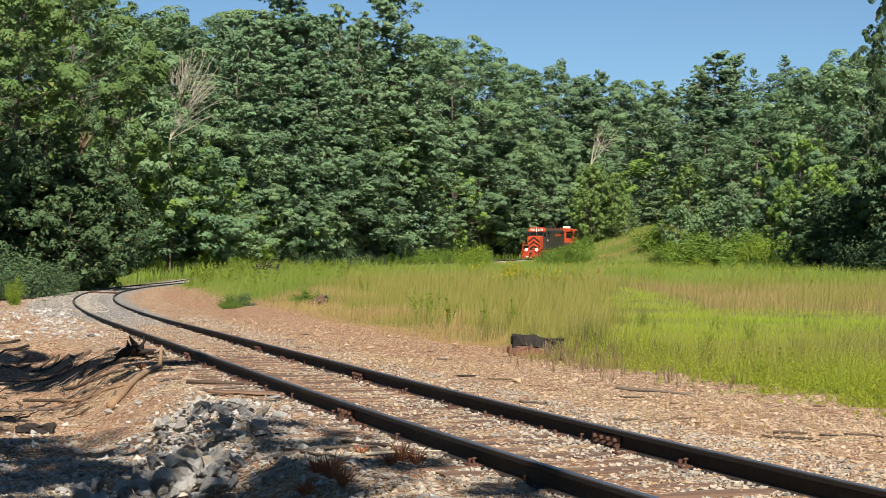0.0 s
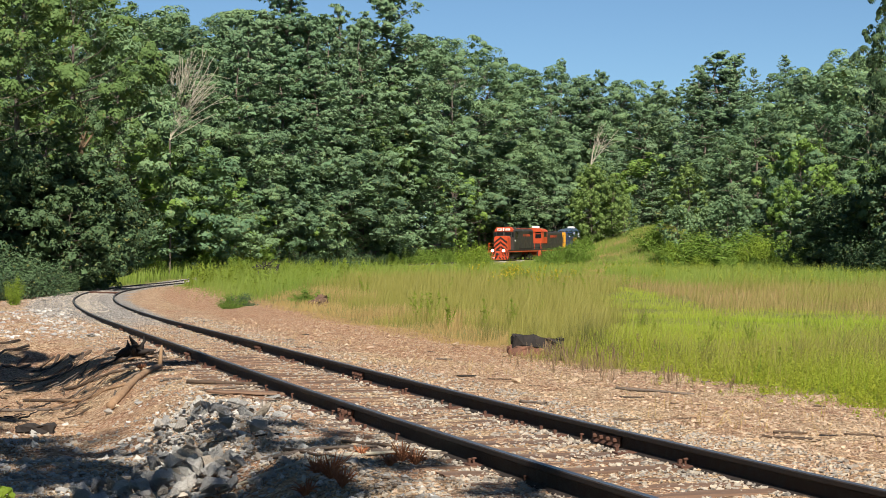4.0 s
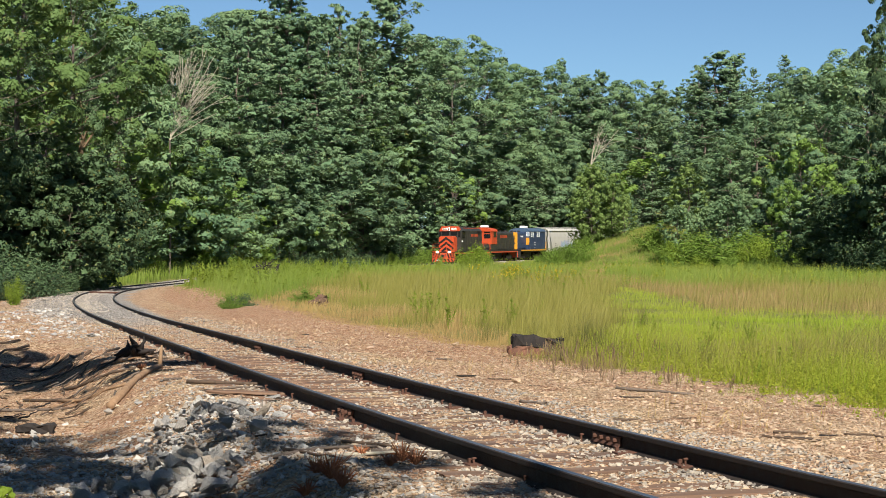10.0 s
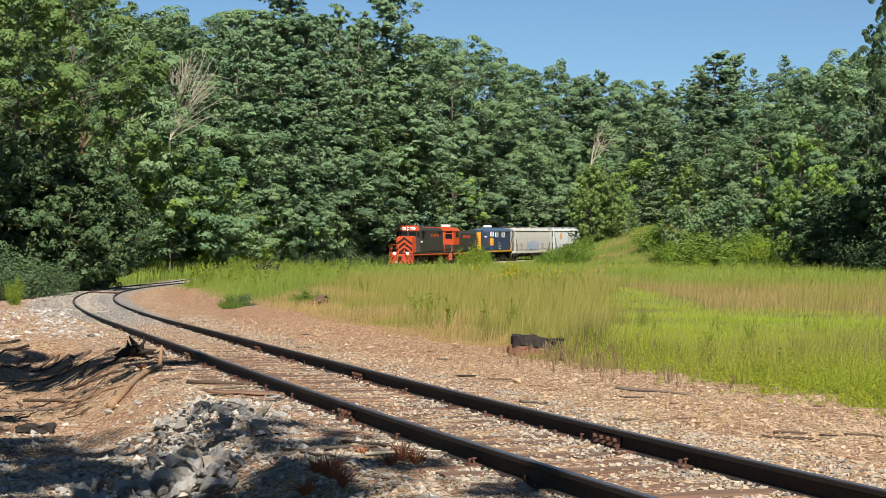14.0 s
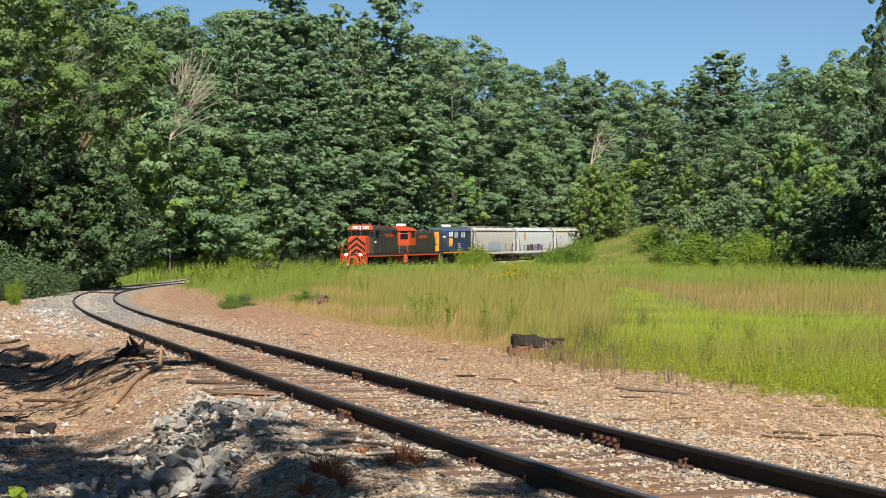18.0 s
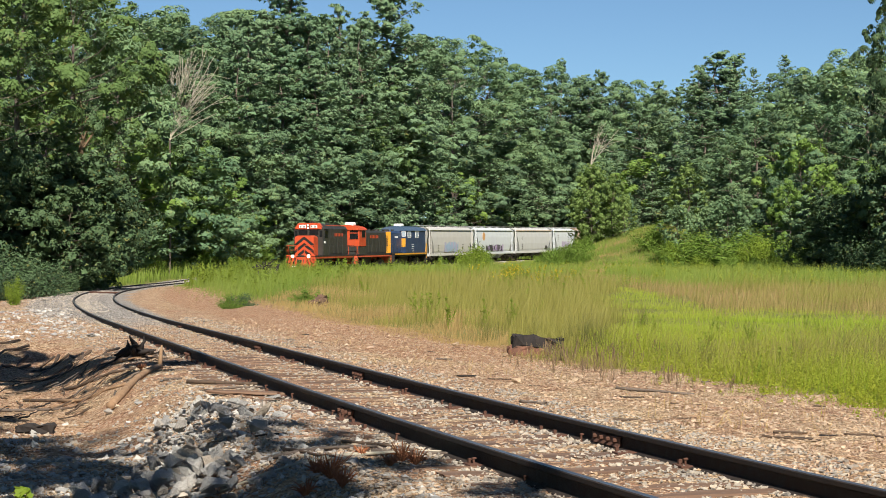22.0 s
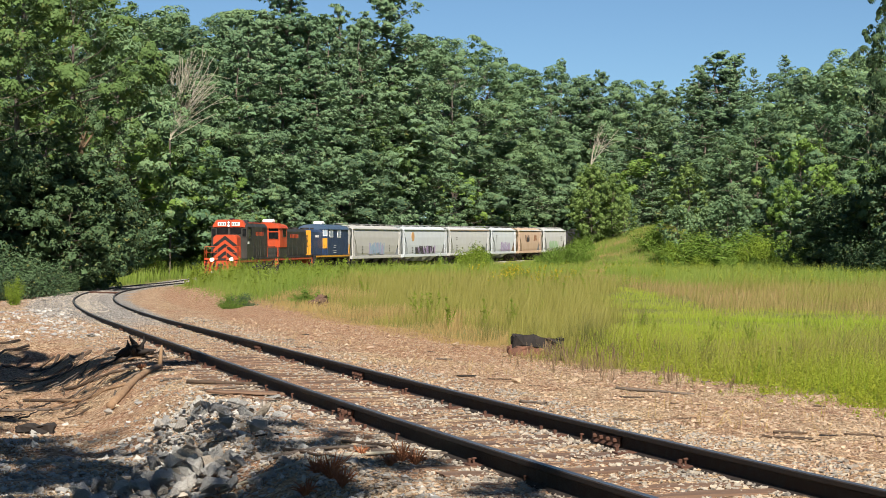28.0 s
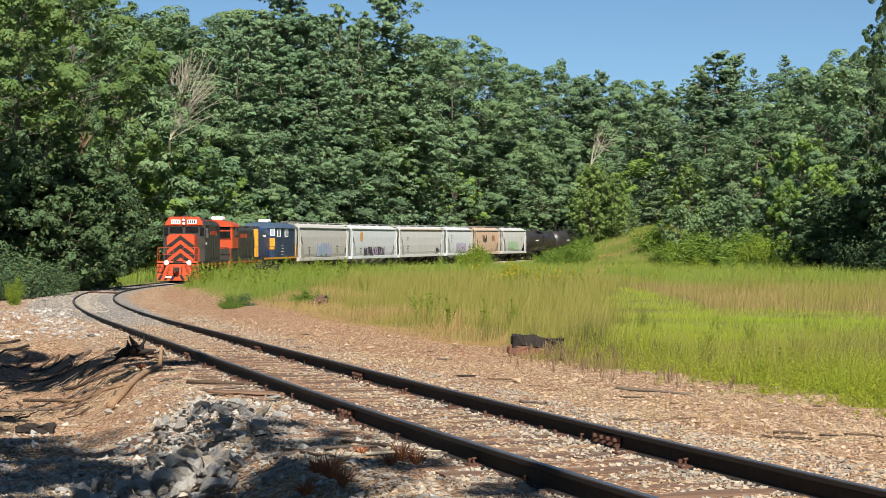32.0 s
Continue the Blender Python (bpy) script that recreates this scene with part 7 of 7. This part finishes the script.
def set_weed(pool, px, d, k, r):
    t = r.choice(pool)
    x = across(px, d)
    m = pose(x, d, gz(x, d) - 0.01, 0, 0, r.uniform(0, 360))
    if t.name in _first:
        t = copy_thing(t, m)
    else:
        _first.add(t.name)
        t.matrix_basis = m
    t.scale = (k, k, k)


_wr = random.Random(4)
for i in range(26):
    d = _wr.uniform(26, 46)
    set_weed(WEED_A, _wr.uniform(1120 if d > 30 else 1330, 1600), d, _wr.uniform(0.5, 0.9), _wr)
for i in range(24):
    set_weed(WEED_A, _wr.uniform(330, 640), _wr.uniform(82, 100), _wr.uniform(1.2, 1.9), _wr)
for i in range(60):
    p, d = _wr.uniform(120, 320), _wr.uniform(86, 125)
    lat = float(track_near(across(p, d), d)[1][0])
    if 3.0 < lat < 12:
        set_weed(WEED_A, p, d, _wr.uniform(1.1, 2.0), _wr)
for i in range(14):
    set_weed(WEED_A, _wr.uniform(640, 1080), _wr.uniform(42, 70), _wr.uniform(0.9, 1.3), _wr)
for i in range(34):
    set_weed(WEED_G, 925 + _wr.gauss(0, 38), _wr.uniform(68, 86), _wr.uniform(0.7, 1.1), _wr)
for i in range(34):
    d = _wr.uniform(25, 31)
    set_weed(WEED_D, 784 + F / d * (float(np.interp(d, [25, 31], [3.7, 2.2])) - abs(_wr.gauss(0, 0.7)) + 0.3), d + _wr.gauss(0, 0.5), _wr.uniform(0.35, 0.85), _wr)


for i in range(36):
    d = _wr.uniform(30.5, 34.5)
    set_weed(WEED_D, 1050 + _wr.gauss(0, 45), d, _wr.uniform(0.7, 1.4), _wr)


# twigs and wood chips strewn on the gravel
for i in range(70):
    d = _wr.uniform(14, 40)
    px = _wr.uniform(150, 1560)
    x = across(px, d)
    lat, dist = (float(q[0]) for q in track_near(x, d)[1::2])
    if dist < 1.6 or (lat < 0 and dist > 6):
        continue
    an, L = _wr.uniform(-0.5, 0.5), _wr.uniform(0.08, 0.4)
    lying("stick", (x, d), (x + L * math.cos(an), d + L * math.sin(an)), _wr.uniform(0.006, 0.016), _wr.choice([M_ROOT, M_BARK, M_BARK_TAN, M_CHAR]), "short weathered twig on the gravel", "stick", 200 + i, 0.015, n=4, group="fallen sticks")


# tall weed beside the camera, which leans into view
NODDING = weed(77, 1.58, 90, 0.022, M_BUSH_Y, "yellow-green leafy weed nodding in the wind", None, "weeds beside the camera", 1, 0.9)
NOD_AT = pose(-0.955, 4.0, gz(-0.955, 4.0) - 0.02)


# ---------------------------------------------------------------- what moves
def motions():
    """The train rolls along the line, and its wheelsets turn with it."""
    for t, off, half in CARS:
        walk(t, [(i * 0.5, rail_pose(run(i * 0.5) + off, half)) for i in range(65)])
    # the weed beside the camera nods in the wind
    for t in (NODDING,):
        walk(t, [(s, NOD_AT @ pose(0, 0, 0, 0, a, 0)) for s, a in ((0, -10), (2, -5), (3.5, -1.0), (5.5, -1.0), (7, -2), (9, -1.5), (10, -1), (11, -4), (12, -8), (13.2, -9), (14.5, -4), (17, 0.8), (19, 0.0), (21, 1.5), (23, 0.6), (25, 0.5), (26.5, -5), (28, -10), (32, -10))])
    times = [i * 4 / 30 for i in range(241)]
    turns = [math.degrees((run(0) - run(t)) / WHEEL_R) for t in times]
    for w, x in wheelsets:
        walk(w, [(t, pose(x, 0, WHEEL_R, 0, a, 0)) for t, a in zip(times, turns)])


motions()
